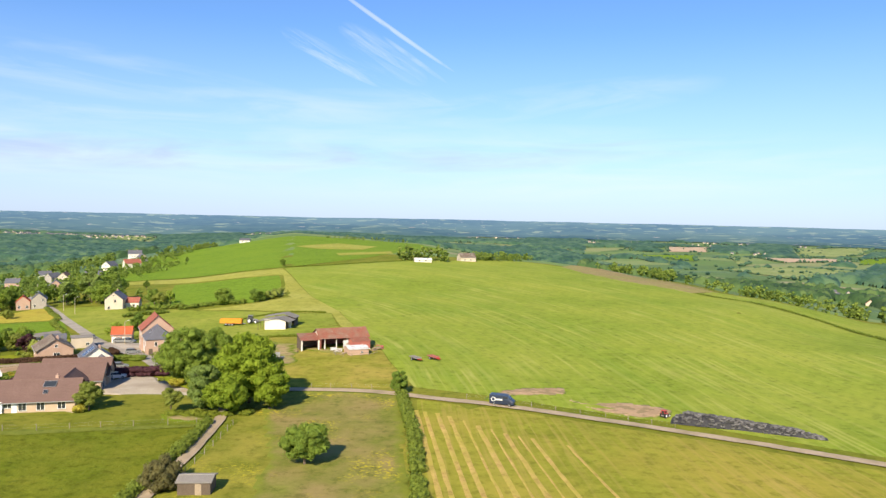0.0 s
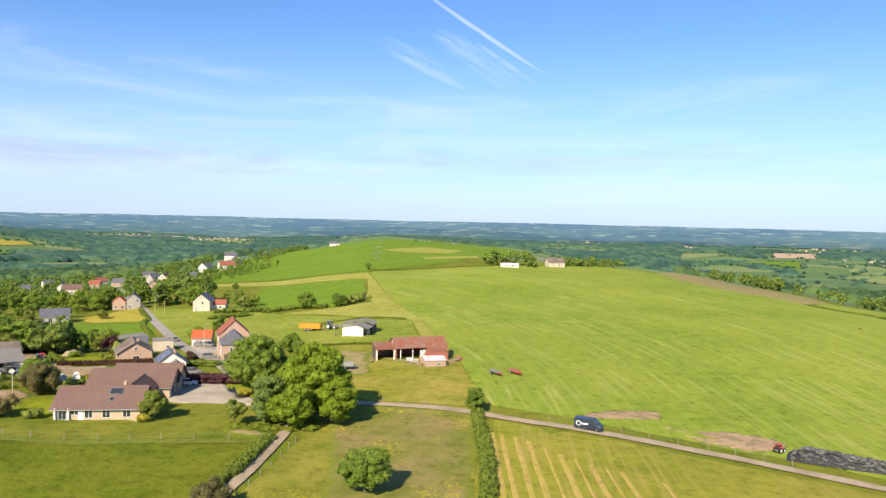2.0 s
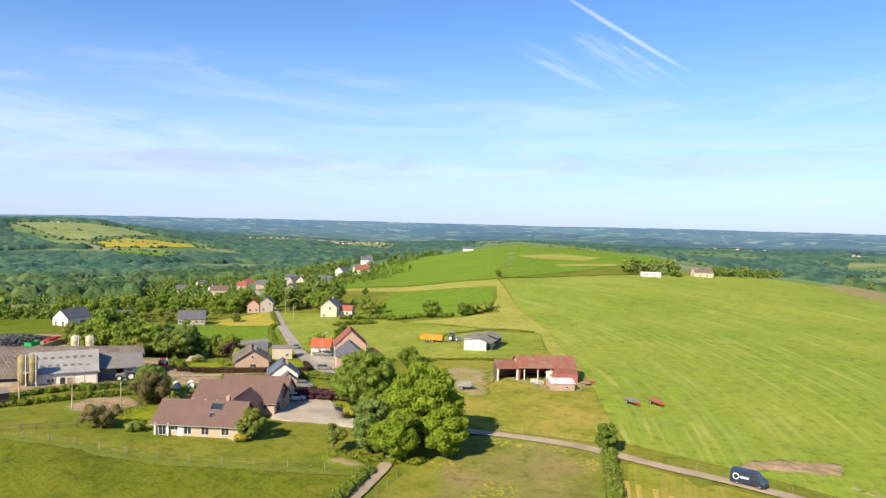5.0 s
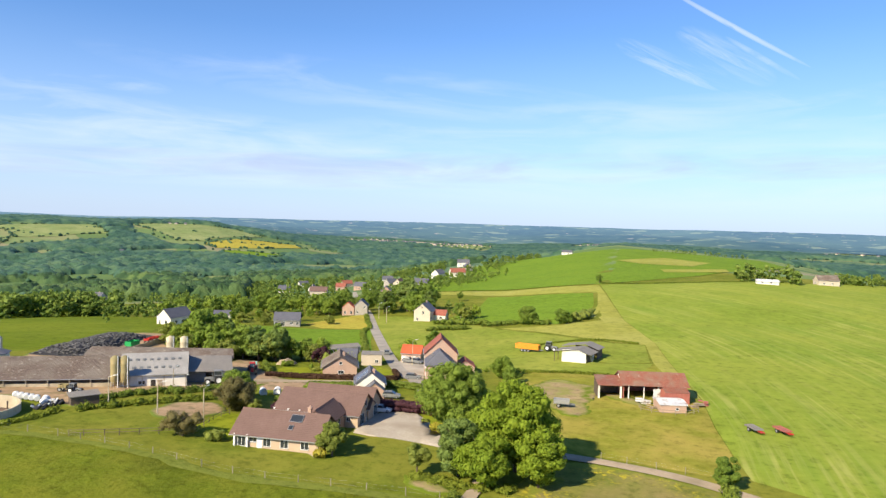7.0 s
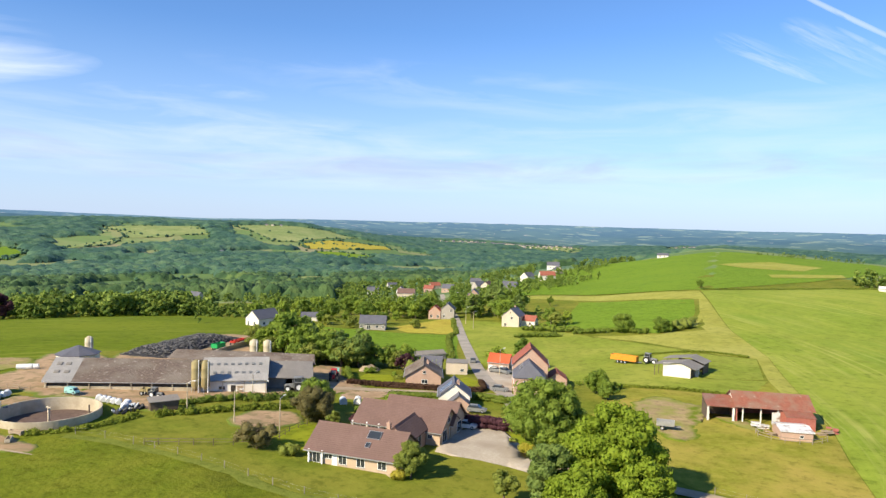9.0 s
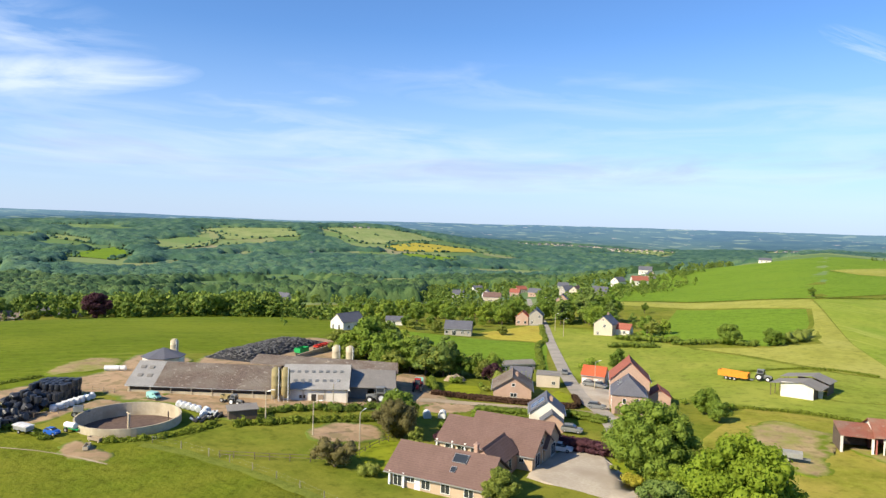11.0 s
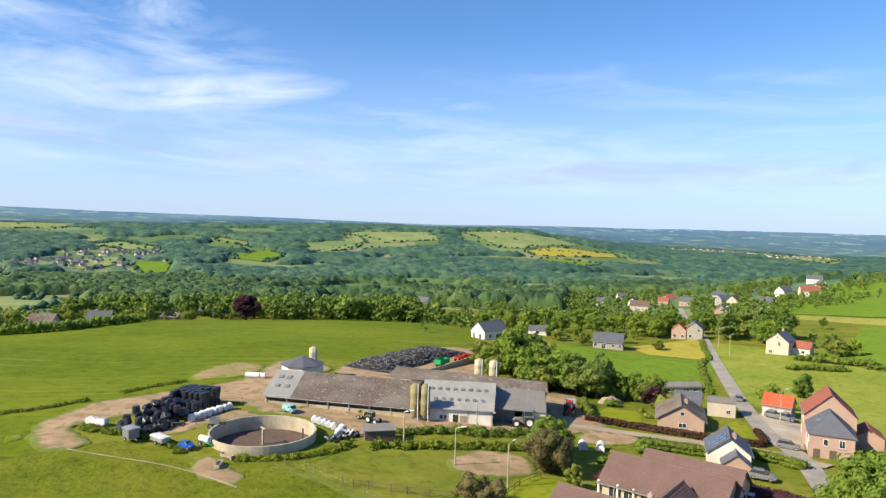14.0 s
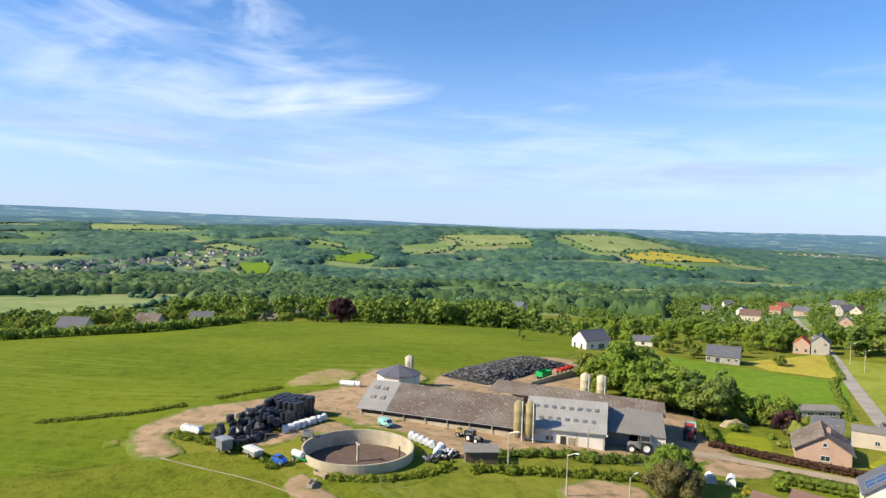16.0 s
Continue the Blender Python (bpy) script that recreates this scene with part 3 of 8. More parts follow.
def distance(name):
    """The blue distance: woods, pale fields and specks of villages, the haze of kilometres of air put in as emission.
    """
    mt = bpy.data.materials.new(name)
    mt.use_nodes = True
    nt = mt.node_tree
    N, L = nt.nodes.new, nt.links.new
    bsdf = nt.nodes["Principled BSDF"]
    bsdf.inputs["Roughness"].default_value, bsdf.inputs["Specular IOR Level"].default_value = 0.95, 0.0
    pos = N("ShaderNodeNewGeometry").outputs["Position"]

    def spread(tex, lo, hi):
        r = N("ShaderNodeMapRange")
        r.inputs["From Min"].default_value, r.inputs["From Max"].default_value = lo, hi
        L(tex.outputs[0], r.inputs["Value"])
        return r.outputs[0]

    def tex(size, detail=4.0):
        t = N("ShaderNodeTexNoise")
        t.inputs["Scale"].default_value, t.inputs["Detail"].default_value = 1 / size, detail
        L(pos, t.inputs["Vector"])
        return t

    def mix(f, p, q):
        n = N("ShaderNodeMix")
        n.data_type = "RGBA"
        L(f, n.inputs["Factor"])
        for sock, v in ((n.inputs["A"], p), (n.inputs["B"], q)):
            if isinstance(v, tuple):
                sock.default_value = (*v, 1)
            else:
                L(v, sock)
        return n.outputs["Result"]

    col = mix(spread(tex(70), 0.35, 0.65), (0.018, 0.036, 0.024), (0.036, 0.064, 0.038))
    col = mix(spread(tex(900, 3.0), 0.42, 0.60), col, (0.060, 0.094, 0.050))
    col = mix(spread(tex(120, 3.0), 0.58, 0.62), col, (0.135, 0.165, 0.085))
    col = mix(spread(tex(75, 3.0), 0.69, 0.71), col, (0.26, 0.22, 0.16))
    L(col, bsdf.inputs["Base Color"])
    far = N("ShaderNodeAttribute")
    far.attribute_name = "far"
    L(mix(far.outputs["Fac"], HAZE_NEAR, HAZE_FAR), bsdf.inputs["Emission Color"])
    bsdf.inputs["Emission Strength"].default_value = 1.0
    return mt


# emission colours that imitate haze, at the near edge and at the skyline
HAZE_NEAR, HAZE_FAR = (0.028, 0.058, 0.100), (0.078, 0.135, 0.235)
M["distance"] = distance("hazed_distance")

M["straw"] = grass("cut_hay", (0.459, 0.322, 0.100), (0.539, 0.383, 0.131), (0.390, 0.328, 0.067), patch=9, fine=0.5)
# ---------------------------------------------------------------- lie of the land
RINGS = (0, 70, 120, 175, 240, 320, 430, 600, 850, 1200, 1700, 2500, 3400, 4800)
CENTRE = (-10.0, 30.0)
SPURS = []


def spur(heading, *heights):
    """Heights of the land along one heading from the centre, ring by ring (the first two rings lie level)."""
    SPURS.append((heading, (0.0, 0.0) + heights))


spur(-180, 0, 0, 0, 0, -5, -10, -10, -10, 0, 0, 10, 25)
spur(-60, -1.1, -2.1, -2, -8, -14, -35, -45, -45, -48, -50, -42, -25)
spur(-35, -1.1, -2.1, -1.1, -6.5, -12.5, -36, -48, -52, -52, -52, -44, -25)
spur(-27, -1.2, -1.2, -0.5, 0.6, -4.0, -20, -44.9, -52, -52, -52, -44, -25)
spur(-20, -1.2, -1.4, -0.1, 0.8, 0.4, -8, -39.9, -55, -58, -54, -45, -25)
spur(-8, -0.1, 0.1, 0.4, 1, 3.4, 4.3, -17.9, -39.9, -62, -60, -52, -25)
spur(2, -0.3, 0.6, 0.4, 1, 5.9, 8.5, 4.2, -5, -40, -60, -55, -25)
spur(12, -0.7, 0.4, 0.0, 0.7, 3.9, 6.4, 9.1, 9, -20, -45, -45, -30)
spur(22, -0, -0.6, -3.8, -4.8, -6.2, -8.2, -7.0, -38, -60, -75, -70, -45)
spur(34, 0.6, -1.1, -4.5, -7.5, -13.4, -26.7, -42.4, -60, -70, -62, -55, -40)
spur(46, 1.5, 1, -1.3, -6.1, -17.2, -29.3, -50.6, -66.3, -55, 5, -20, 0)
spur(58, 1.4, 2.6, 0, -4.1, -16.5, -31.4, -52.6, -68.3, -50, 8, 5, 18)
spur(72, 1.7, 1.7, 0.1, -3.5, -16.7, -33, -50, -62, -55, -10, -12, 42)
spur(90, 1.6, 2.1, 0.8, -4.1, -19, -35.7, -48, -60, -58, -28, -20, 60)
spur(180, 0, 0, 0, 0, -5, -10, -10, -10, 0, 0, 10, 25)
HEADINGS = [s[0] for s in SPURS]


def span(v, marks):
    i = 0
    while i < len(marks) - 2 and v > marks[i + 1]:
        i += 1
    u = min(max((v - marks[i]) / (marks[i + 1] - marks[i]), 0.0), 1.0)
    return i, (u * u * (3 - 2 * u) + u) * 0.5


def ground(x, y):
    """Height of the land at a place."""
    dx, dy = x - CENTRE[0], y - CENTRE[1]
    r, a = math.hypot(dx, dy), math.degrees(math.atan2(-dx, dy))
    i, u = span(r, RINGS)
    j, v = span(a, HEADINGS)
    p, q = SPURS[j][1], SPURS[j + 1][1]
    z = (p[i] * (1 - u) + p[i + 1] * u) * (1 - v) + (q[i] * (1 - u) + q[i + 1] * u) * v
    if r > 520:
        k = min(1.0, (r - 520) / 900)
        z += k * 9.0 * noise.noise((x / 420, y / 420, 3.3)) + k * 3.0 * noise.noise((x / 150, y / 150, 7.1))
    return z


# ---------------------------------------------------------------- mesh helpers
def finish(name, bm, mat, smooth=False):
    me = bpy.data.meshes.new(name)
    bm.normal_update()
    bm.to_mesh(me)
    bm.free()
    me.materials.append(mat)
    if smooth:
        me.polygons.foreach_set("use_smooth", [True] * len(me.polygons))
    return me


def part(name, bm, mat, parent, label="", smooth=False):
    """Link a bmesh as one mesh object under a thing or a part."""
    ob = new(name, finish(name, bm, mat, smooth))
    ob.parent = parent
    if label:
        ob["label"] = label
    return ob


def thing(name, m, label, category, group="", kind=""):
    """An empty at the base of a thing, which parents its parts."""
    ob = new(name)
    ob.empty_display_size = 0.3
    ob.matrix_world = m
    return tagged(ob, label, category, group, kind)


def solid(name, bm, mat, m, label, category, group="", kind="", smooth=False):
    ob = new(name, finish(name, bm, mat, smooth))
    ob.matrix_world = m
    return tagged(ob, label, category, group, kind)


def at(x, y, rot=0.0, dz=0.0, scale=1.0):
    m = pose(x, y, ground(x, y) + dz, 0, 0, rot)
    return m @ Matrix.Scale(scale, 4) if scale != 1.0 else m


def box(bm, x0, x1, y0, y1, z0, z1, bevel=0.0):
    vs = [bm.verts.new((x, y, z)) for x in (x0, x1) for y in (y0, y1) for z in (z0, z1)]
    fs = [bm.faces.new([vs[i] for i in f]) for f in ((0, 1, 3, 2), (4, 6, 7, 5), (0, 4, 5, 1), (2, 3, 7, 6), (0, 2, 6, 4), (1, 5, 7, 3))]
    if bevel:
        es = list({e for f in fs for e in f.edges})
        bmesh.ops.bevel(bm, geom=es, offset=bevel, segments=2, affect="EDGES", profile=0.5)
    return bm


def prism(bm, pts, x0, x1, axis="x"):
    """Extrude a closed outline (a, z) from x0 to x1 along an axis."""
    def v(a, z, s):
        return bm.verts.new((s, a, z) if axis == "x" else (a, s, z))
    n = len(pts)
    A, B = [v(a, z, x0) for a, z in pts], [v(a, z, x1) for a, z in pts]
    bm.faces.new(A[::-1])
    bm.faces.new(B)
    for i in range(n):
        bm.faces.new((A[i], A[(i + 1) % n], B[(i + 1) % n], B[i]))
    bmesh.ops.recalc_face_normals(bm, faces=bm.faces)
    return bm


def tube(bm, p, q, r0, r1, n=8, caps=True):
    """A tapered round bar from p to q."""
    p, q = Vector(p), Vector(q)
    rot = (q - p).to_track_quat("Z", "Y").to_matrix()
    A, B = [], []
    for i in range(n):
        a = 2 * math.pi * i / n
        d = rot @ Vector((math.cos(a), math.sin(a), 0))
        A.append(bm.verts.new(p + d * r0))
        B.append(bm.verts.new(q + d * r1))
    for i in range(n):
        bm.faces.new((A[i], A[(i + 1) % n], B[(i + 1) % n], B[i]))
    if caps:
        bm.faces.new(A[::-1])
        bm.faces.new(B)
    return bm


def lathe(bm, prof, n=24, cx=0.0, cy=0.0, cap=True):
    """Turn an outline of (radius, height) round the upright axis."""
    rows = []
    for r, z in prof:
        rows.append([bm.verts.new((cx + r * math.cos(2 * math.pi * i / n), cy + r * math.sin(2 * math.pi * i / n), z)) for i in range(n)])
    for a, b in zip(rows, rows[1:]):
        for i in range(n):
            bm.faces.new((a[i], a[(i + 1) % n], b[(i + 1) % n], b[i]))
    if cap and prof[-1][0] > 0.01:
        bm.faces.new(rows[-1])
    return bm


def B():
    return bmesh.new()


# ---------------------------------------------------------------- ground sheet
TANK = (-138.3, 116.1)


def build_ground():
    headings = [-180 + 6 * i for i in range(21)] + [-58 + 0.5 * i for i in range(329)] + [108 + 6 * i for i in range(12)]
    radii = [0.0, 12.0]
    while radii[-1] < 4780:
        radii.append(radii[-1] + max(4.0, radii[-1] * 0.022))
    verts, faces, n = [], [], len(headings)
    for r in radii:
        for h in headings:
            x, y = CENTRE[0] - math.sin(radians(h)) * r, CENTRE[1] + math.cos(radians(h)) * r
            verts.append((x, y, ground(x, y) - (45 * min(1.0, max(0.0, (r - 3350) / 300)) if -57 < h < 111 else 0)))
    mats = []
    for i in range(len(radii) - 1):
        for j in range(n):
            k = (j + 1) % n
            faces.append((i * n + j, (i + 1) * n + j, (i + 1) * n + k, i * n + k))
            mats.append(1 if radii[i] > 560 else 0)
    # the slurry tank is sunk into the ground
    inside = [math.hypot(x - TANK[0], y - TANK[1]) < 9.3 for x, y, z in verts]
    keep = [i for i, f in enumerate(faces) if not any(inside[k] for k in f)]
    faces, mats = [faces[i] for i in keep], [mats[i] for i in keep]
    me = bpy.data.meshes.new("ground")
    me.from_pydata(verts, [], faces)
    me.materials.append(M["grass"])
    me.materials.append(M["country"])
    me.polygons.foreach_set("material_index", mats)
    me.polygons.foreach_set("use_smooth", [True] * len(faces))
    me.flip_normals() if me.polygons[len(faces) // 2].normal.z < 0 else None
    tagged(new("ground", me), "rolling green meadows and far farmland to the horizon", "ground", kind="structure")


build_ground()


def smooth_line(pts, step=3.0):
    out = []
    n = len(pts)
    for i in range(n - 1):
        p0, p1, p2, p3 = pts[max(i - 1, 0)], pts[i], pts[i + 1], pts[min(i + 2, n - 1)]
        k = max(1, int(math.hypot(p2[0] - p1[0], p2[1] - p1[1]) / step))
        for j in range(k):
            t = j / k
            out.append(tuple(0.5 * (2 * b + (c - a) * t + (2 * a - 5 * b + 4 * c - d) * t * t + (3 * b - a - 3 * c + d) * t ** 3)
                             for a, b, c, d in zip(p0, p1, p2, p3)))
    out.append(tuple(pts[-1]))
    return out


def patch(name, outline, mat, lift, label, category="field", cell=12.0, wobble=0.0, fringe=3.0):
    """A field or yard: an outline on the plan, cut into cells and laid on the land."""
    pts = []
    if wobble > 0.5:
        outline = smooth_line(list(outline) + [outline[0]], 2.5)[:-1]
    for (x0, y0), (x1, y1) in zip(outline, outline[1:] + outline[:1]):
        n = max(1, int(math.hypot(x1 - x0, y1 - y0) / 0.9)) if wobble else 1
        for i in range(n):
            x, y = x0 + (x1 - x0) * i / n, y0 + (y1 - y0) * i / n
            if wobble:
                fx = 1.3 * noise.noise((x / 7, y / 7, 1.5)) + 0.7 * noise.noise((x / 2.2, y / 2.2, 4.5))
                fy = 1.3 * noise.noise((x / 7, y / 7, 9.5)) + 0.7 * noise.noise((x / 2.2, y / 2.2, 6.5))
                x, y = x + wobble * fx, y + wobble * fy
            pts.append((x, y))
    bm = B()
    bm.faces.new([bm.verts.new((x, y, 0)) for x, y in pts])
    bmesh.ops.triangulate(bm, faces=bm.faces)
    cell = 1.5 if wobble > 0.5 else cell
    xs, ys = [p[0] for p in pts], [p[1] for p in pts]
    for axis, lo, hi in ((0, min(xs), max(xs)), (1, min(ys), max(ys))):
        v = math.floor(lo / cell) * cell + cell
        while v < hi:
            co, no = ((v, 0, 0), (1, 0, 0)) if axis == 0 else ((0, v, 0), (0, 1, 0))
            bmesh.ops.bisect_plane(bm, geom=bm.verts[:] + bm.edges[:] + bm.faces[:], plane_co=co, plane_no=no)
            v += cell
    edge, ends = np.array(pts), np.array(pts[1:] + pts[:1])
    rims = []
    for v in bm.verts:
        if wobble > 0.5:
            d = ends - edge
            k = np.clip(((v.co.x - edge[:, 0]) * d[:, 0] + (v.co.y - edge[:, 1]) * d[:, 1]) / ((d * d).sum(1) + 1e-9), 0, 1)[:, None]
            gap = np.hypot(*(edge + d * k - np.array([v.co.x, v.co.y])).T).min()
            rims.append(min(1.0, gap / fringe))
        v.co.z = ground(v.co.x, v.co.y) + (0.04 if v.is_boundary and cell < 18 else lift)
    bmesh.ops.recalc_face_normals(bm, faces=bm.faces)
    if sum(f.normal.z for f in bm.faces) < 0:
        bmesh.ops.reverse_faces(bm, faces=bm.faces)
    me = finish(name, bm, mat, True)
    if rims:
        me.attributes.new("rim", "FLOAT", "POINT").data.foreach_set("value", rims)
    return tagged(new(name, me), label, category, kind="structure")


def strip(name, pts, width, mat, lift, label, category="road", ragged=0.0, thick=0.0):
    """A road or track along a line on the plan."""
    line = smooth_line(pts)
    bm = B()
    prev = None
    for i, (x, y) in enumerate(line):
        a, b = line[max(i - 1, 0)], line[min(i + 1, len(line) - 1)]
        d = Vector((b[0] - a[0], b[1] - a[1], 0)).normalized()
        s = Vector((-d.y, d.x, 0))
        row = []
        for k in (-1, -0.33, 0.33, 1):
            w = width / 2 * k
            if ragged and abs(k) == 1:
                w += k * ragged * noise.noise((x / 2.5, y / 2.5, 5.0 * k))
            px, py = x + s.x * w, y + s.y * w
            row.append(bm.verts.new((px, py, ground(px, py) + lift + (0.04 if abs(k) < 0.5 else 0))))
        if prev:
            for q in range(3):
                bm.faces.new((prev[q], row[q], row[q + 1], prev[q + 1]))
        prev = row
    bmesh.ops.recalc_face_normals(bm, faces=bm.faces)
    if sum(f.normal.z for f in bm.faces) < 0:
        bmesh.ops.reverse_faces(bm, faces=bm.faces)
    return tagged(new(name, finish(name, bm, mat, True)), label, category, kind="structure")


# fields, the broad ones first
patch("field_1", [(-23.5, 226), (-33, 256), (-42.5, 288), (-63.5, 337), (-108, 472), (-60, 505), (-5, 545), (55, 600), (100, 575), (128, 450), (149, 405), (170, 376), (186, 340), (183, 281), (187, 210),
                  (172, 100), (130, 96), (79, 124), (49, 142), (28, 151), (10, 157), (-6, 163), (-10, 176), (-14, 190), (-19, 212)],
      M["hay"], 0.3, "broad mown hayfield in pale streaked green", cell=14)
patch("field_2", [(-5, 152), (2, 149), (26, 142.5), (46, 132.5), (76, 115.5), (130, 84), (120, 20), (10, 30), (-1.5, 80), (-3.5, 120)],
      M["rows"], 0.14, "hayfield with pale cut rows beside the lane", cell=10)
patch("field_3", [(-9, 156), (-33, 157.5), (-37, 146), (-34, 132), (-30, 118), (-27, 100), (-26, 70), (-4, 70), (-6, 120)],
      M["fallow"], 0.16, "brownish fallow meadow with yellow flowers", "field", 8, 0.6, 5.0)
patch("field_4", [(-39, 133), (-38.5, 150), (-33, 158), (-8, 157), (-4, 120), (-4, 60), (-39, 60), (-39, 107)],
      M["herbs"], 0.12, "grassy verge with yellow flowers beside the lane", cell=8)
patch("field_5", [(-45.5, 130.5), (-60, 126), (-77, 121), (-97, 119.5), (-117, 117), (-126, 114), (-131, 108), (-140, 103), (-150, 95), (-150, 40), (-44, 40), (-43.3, 107)],
      M["pasture"], 0.12, "tussocky green pasture behind a wire fence", cell=10)
patch("field_6", [(-7, 161.5), (-33, 162), (-52, 172), (-62, 190), (-64, 222), (-40, 226), (-36, 250), (-25, 214), (-19.2, 212), (-14.2, 190), (-10.2, 176)],
      M["cowfield"], 0.13, "grazed pasture with trodden yellowish grass", cell=8)
patch("field_7", [(-108.5, 470), (-63.7, 337), (-42.7, 288), (-33.2, 256), (-23.7, 226), (-19.5, 212.5), (-24, 213.5), (-29, 230), (-37, 252), (-45, 283), (-62, 283), (-92, 301), (-109, 309), (-84, 316), (-80, 345), (-86, 380), (-98, 427),
                  (-150, 440), (-236, 459), (-250, 480)], M["mownstrip"], 0.16, "pale yellowish mown meadow strip", cell=14)
patch("field_8", [(-100, 425), (-88, 380), (-82, 347), (-86, 318), (-128, 325), (-145, 335), (-150, 380), (-168, 436)], M["lush"], 0.16, "lush green meadow ringed by hedges", cell=14)
patch("field_9", [(-108, 474), (-250, 484), (-318, 560), (-332, 690), (-280, 870), (-200, 1060), (-60, 1100), (-6, 900), (-14, 700), (-60, 560)], M["lush"], 0.3, "green meadow on the far ridge", cell=20)
patch("field_10", [(-159, 291), (-181, 284), (-196, 291), (-199, 338), (-192, 337)], M["yellowfield"], 0.16, "ripe yellow meadow beside the road", cell=10)
patch("field_11", [(-126, 238), (-137, 254), (-158, 288), (-181, 280), (-214, 268), (-186, 242), (-160, 224)], M["lush"], 0.16, "green paddock beside the road", cell=10)
patch("field_12", [(-150.5, 84), (-150.5, 40), (-230, 10), (-300, 40), (-335, 100), (-385, 180), (-380, 260), (-330, 300), (-250, 268), (-222, 232), (-206, 216), (-190, 190),
                   (-198, 160), (-200, 146), (-184, 134), (-180, 116), (-178, 100), (-172, 90), (-161, 83)], M["west"], 0.15, "wide green meadow with faint mowing lines", cell=14)
patch("field_13", [(96, 570), (112, 500), (126, 440), (147, 408), (176, 440), (172, 520), (155, 600), (128, 650)], M["greyfield"], 0.34, "dry brownish headland strip", cell=14)
patch("field_19", [(151, 407), (172, 379), (189, 341), (186, 281), (190, 205), (255, 200), (262, 300), (225, 400), (168, 432)], M["hay"], 0.3, "green meadow beyond the ditch", cell=14)
patch("field_14", [(-78, 262), (-112, 300), (-106, 306), (-92, 298), (-62, 280), (-45, 282), (-38, 252), (-48, 244), (-66, 252)], M["meadow"], 0.15, "green pasture round the white shed", cell=10)

patch("field_15", [(-113, 233), (-128, 245), (-160, 293), (-189, 335), (-150, 334), (-128, 319), (-112, 311), (-88, 280), (-70, 248), (-66, 226), (-92, 224)], M["meadow"], 0.13, "pale green meadow behind the village road", cell=10)
patch("field_16", [(-66, 223), (-88, 262), (-78, 260), (-50, 243), (-37, 250), (-36, 229), (-62, 225)], M["meadow"], 0.12, "pale green meadow behind the farmhouse", cell=10)

patch("field_17", [(-153, 716), (-122, 816), (-72, 764), (-78, 674), (-124, 684)], M["mownstrip"], 0.5, "pale mown strip on the far ridge", cell=20)
patch("field_18", [(-94, 611), (-48, 637), (-43, 602), (-87, 583)], M["mownstrip"], 0.5, "narrow pale mown strip on the ridge", cell=20)

# yards, tracks and roads
patch("yard_1", [(-150, 121.5), (-152, 132), (-138, 150), (-127, 165), (-131, 178), (-127, 188), (-119, 183), (-113, 177), (-119, 166), (-124, 150), (-131, 138), (-127.5, 131), (-134, 128.4), (-143, 127.5)],
      M["dirt"], 0.20, "bare earth farmyard", "yard", 6, 0.6)
patch("yard_5", [(-127.5, 159), (-133, 169), (-139, 182), (-146, 194.5), (-141, 199), (-131, 188.5), (-123.5, 182.6), (-116.5, 178), (-116.5, 170), (-117.5, 161), (-120.5, 154.5)], M["dirt"], 0.24, "bare tan earth before the machine sheds", "yard", 5, 0.6, 1.0)
patch("yard_4", [(-156, 118), (-153, 108), (-154.5, 103), (-150, 100.5), (-146.5, 104.5), (-149.5, 112), (-149, 121)], M["dirt"], 0.22, "bare earth between the bales and the tank", "yard", 6, 0.6, 2.0)
patch("yard_2", [(-152, 84), (-148.5, 88), (-150, 92), (-156, 91), (-161.5, 92), (-163, 100), (-165, 109), (-160, 120), (-150, 121), (-152, 132), (-164, 134), (-180, 150), (-190, 156), (-203, 150), (-198, 143),
                 (-186, 134), (-182, 127), (-178.5, 116), (-178, 103), (-172.5, 90.5), (-162, 83.5)], M["dirt"], 0.21, "bare earth track that bends round the bales", "yard", 6, 1.0, 4.0)
patch("yard_3", [(-178, 152), (-190, 160), (-200, 184), (-212, 214), (-196, 216), (-182, 202), (-168, 192), (-160, 184), (-152, 166)], M["dirt"], 0.20, "bare earth round the silage heap", "yard", 6, 1.0)
patch("bare_patch_1", [(-186.5, 121), (-195, 121), (-203, 131), (-205, 139), (-196, 142), (-190, 137), (-185, 130)], M["trodden"], 0.22, "bare earth patch in the meadow", "ground", 5, 1.2)
patch("bare_patch_2", [(9.6, 153.6), (14.2, 160.4), (19.7, 165.0), (25.3, 167.4), (31.1, 167.0), (29.6, 161.5), (26.3, 158.9), (18.9, 158.1), (13.7, 154.8), (11.2, 152.4)], M["dirt"], 0.36, "bare earth along the lane", "ground", 3, 0.8, 1.8)
patch("bare_patch_7", [(29.4, 158.0), (32, 155.6), (37, 156.8), (43, 156.2), (49, 153.4), (51.2, 150.7), (48.4, 146), (43, 144.8), (38.3, 145.8), (35, 148.4), (31.2, 152.4), (28.3, 155.7)], M["dirt"], 0.36, "bare earth before the silage heap", "ground", 3, 0.8, 1.8)
patch("bare_patch_3", [(-44, 212), (-56, 214), (-58, 202), (-50, 190), (-43, 182), (-38, 186), (-42, 198)], M["trodden"], 0.22, "trodden earth in the pasture", "ground", 5, 1.6)
patch("bare_patch_4", [(-33, 205), (-37, 207), (-40, 203), (-34, 199), (-28, 200)], M["trodden"], 0.23, "trodden earth before the barn", "ground", 4, 1.0)
patch("paddock", [(-102, 145.5), (-105, 138), (-109, 134.5), (-115, 139), (-115.5, 146), (-111, 150), (-106, 150)], M["dirt"], 0.2, "sandy riding paddock", "yard", 5, 0.8)
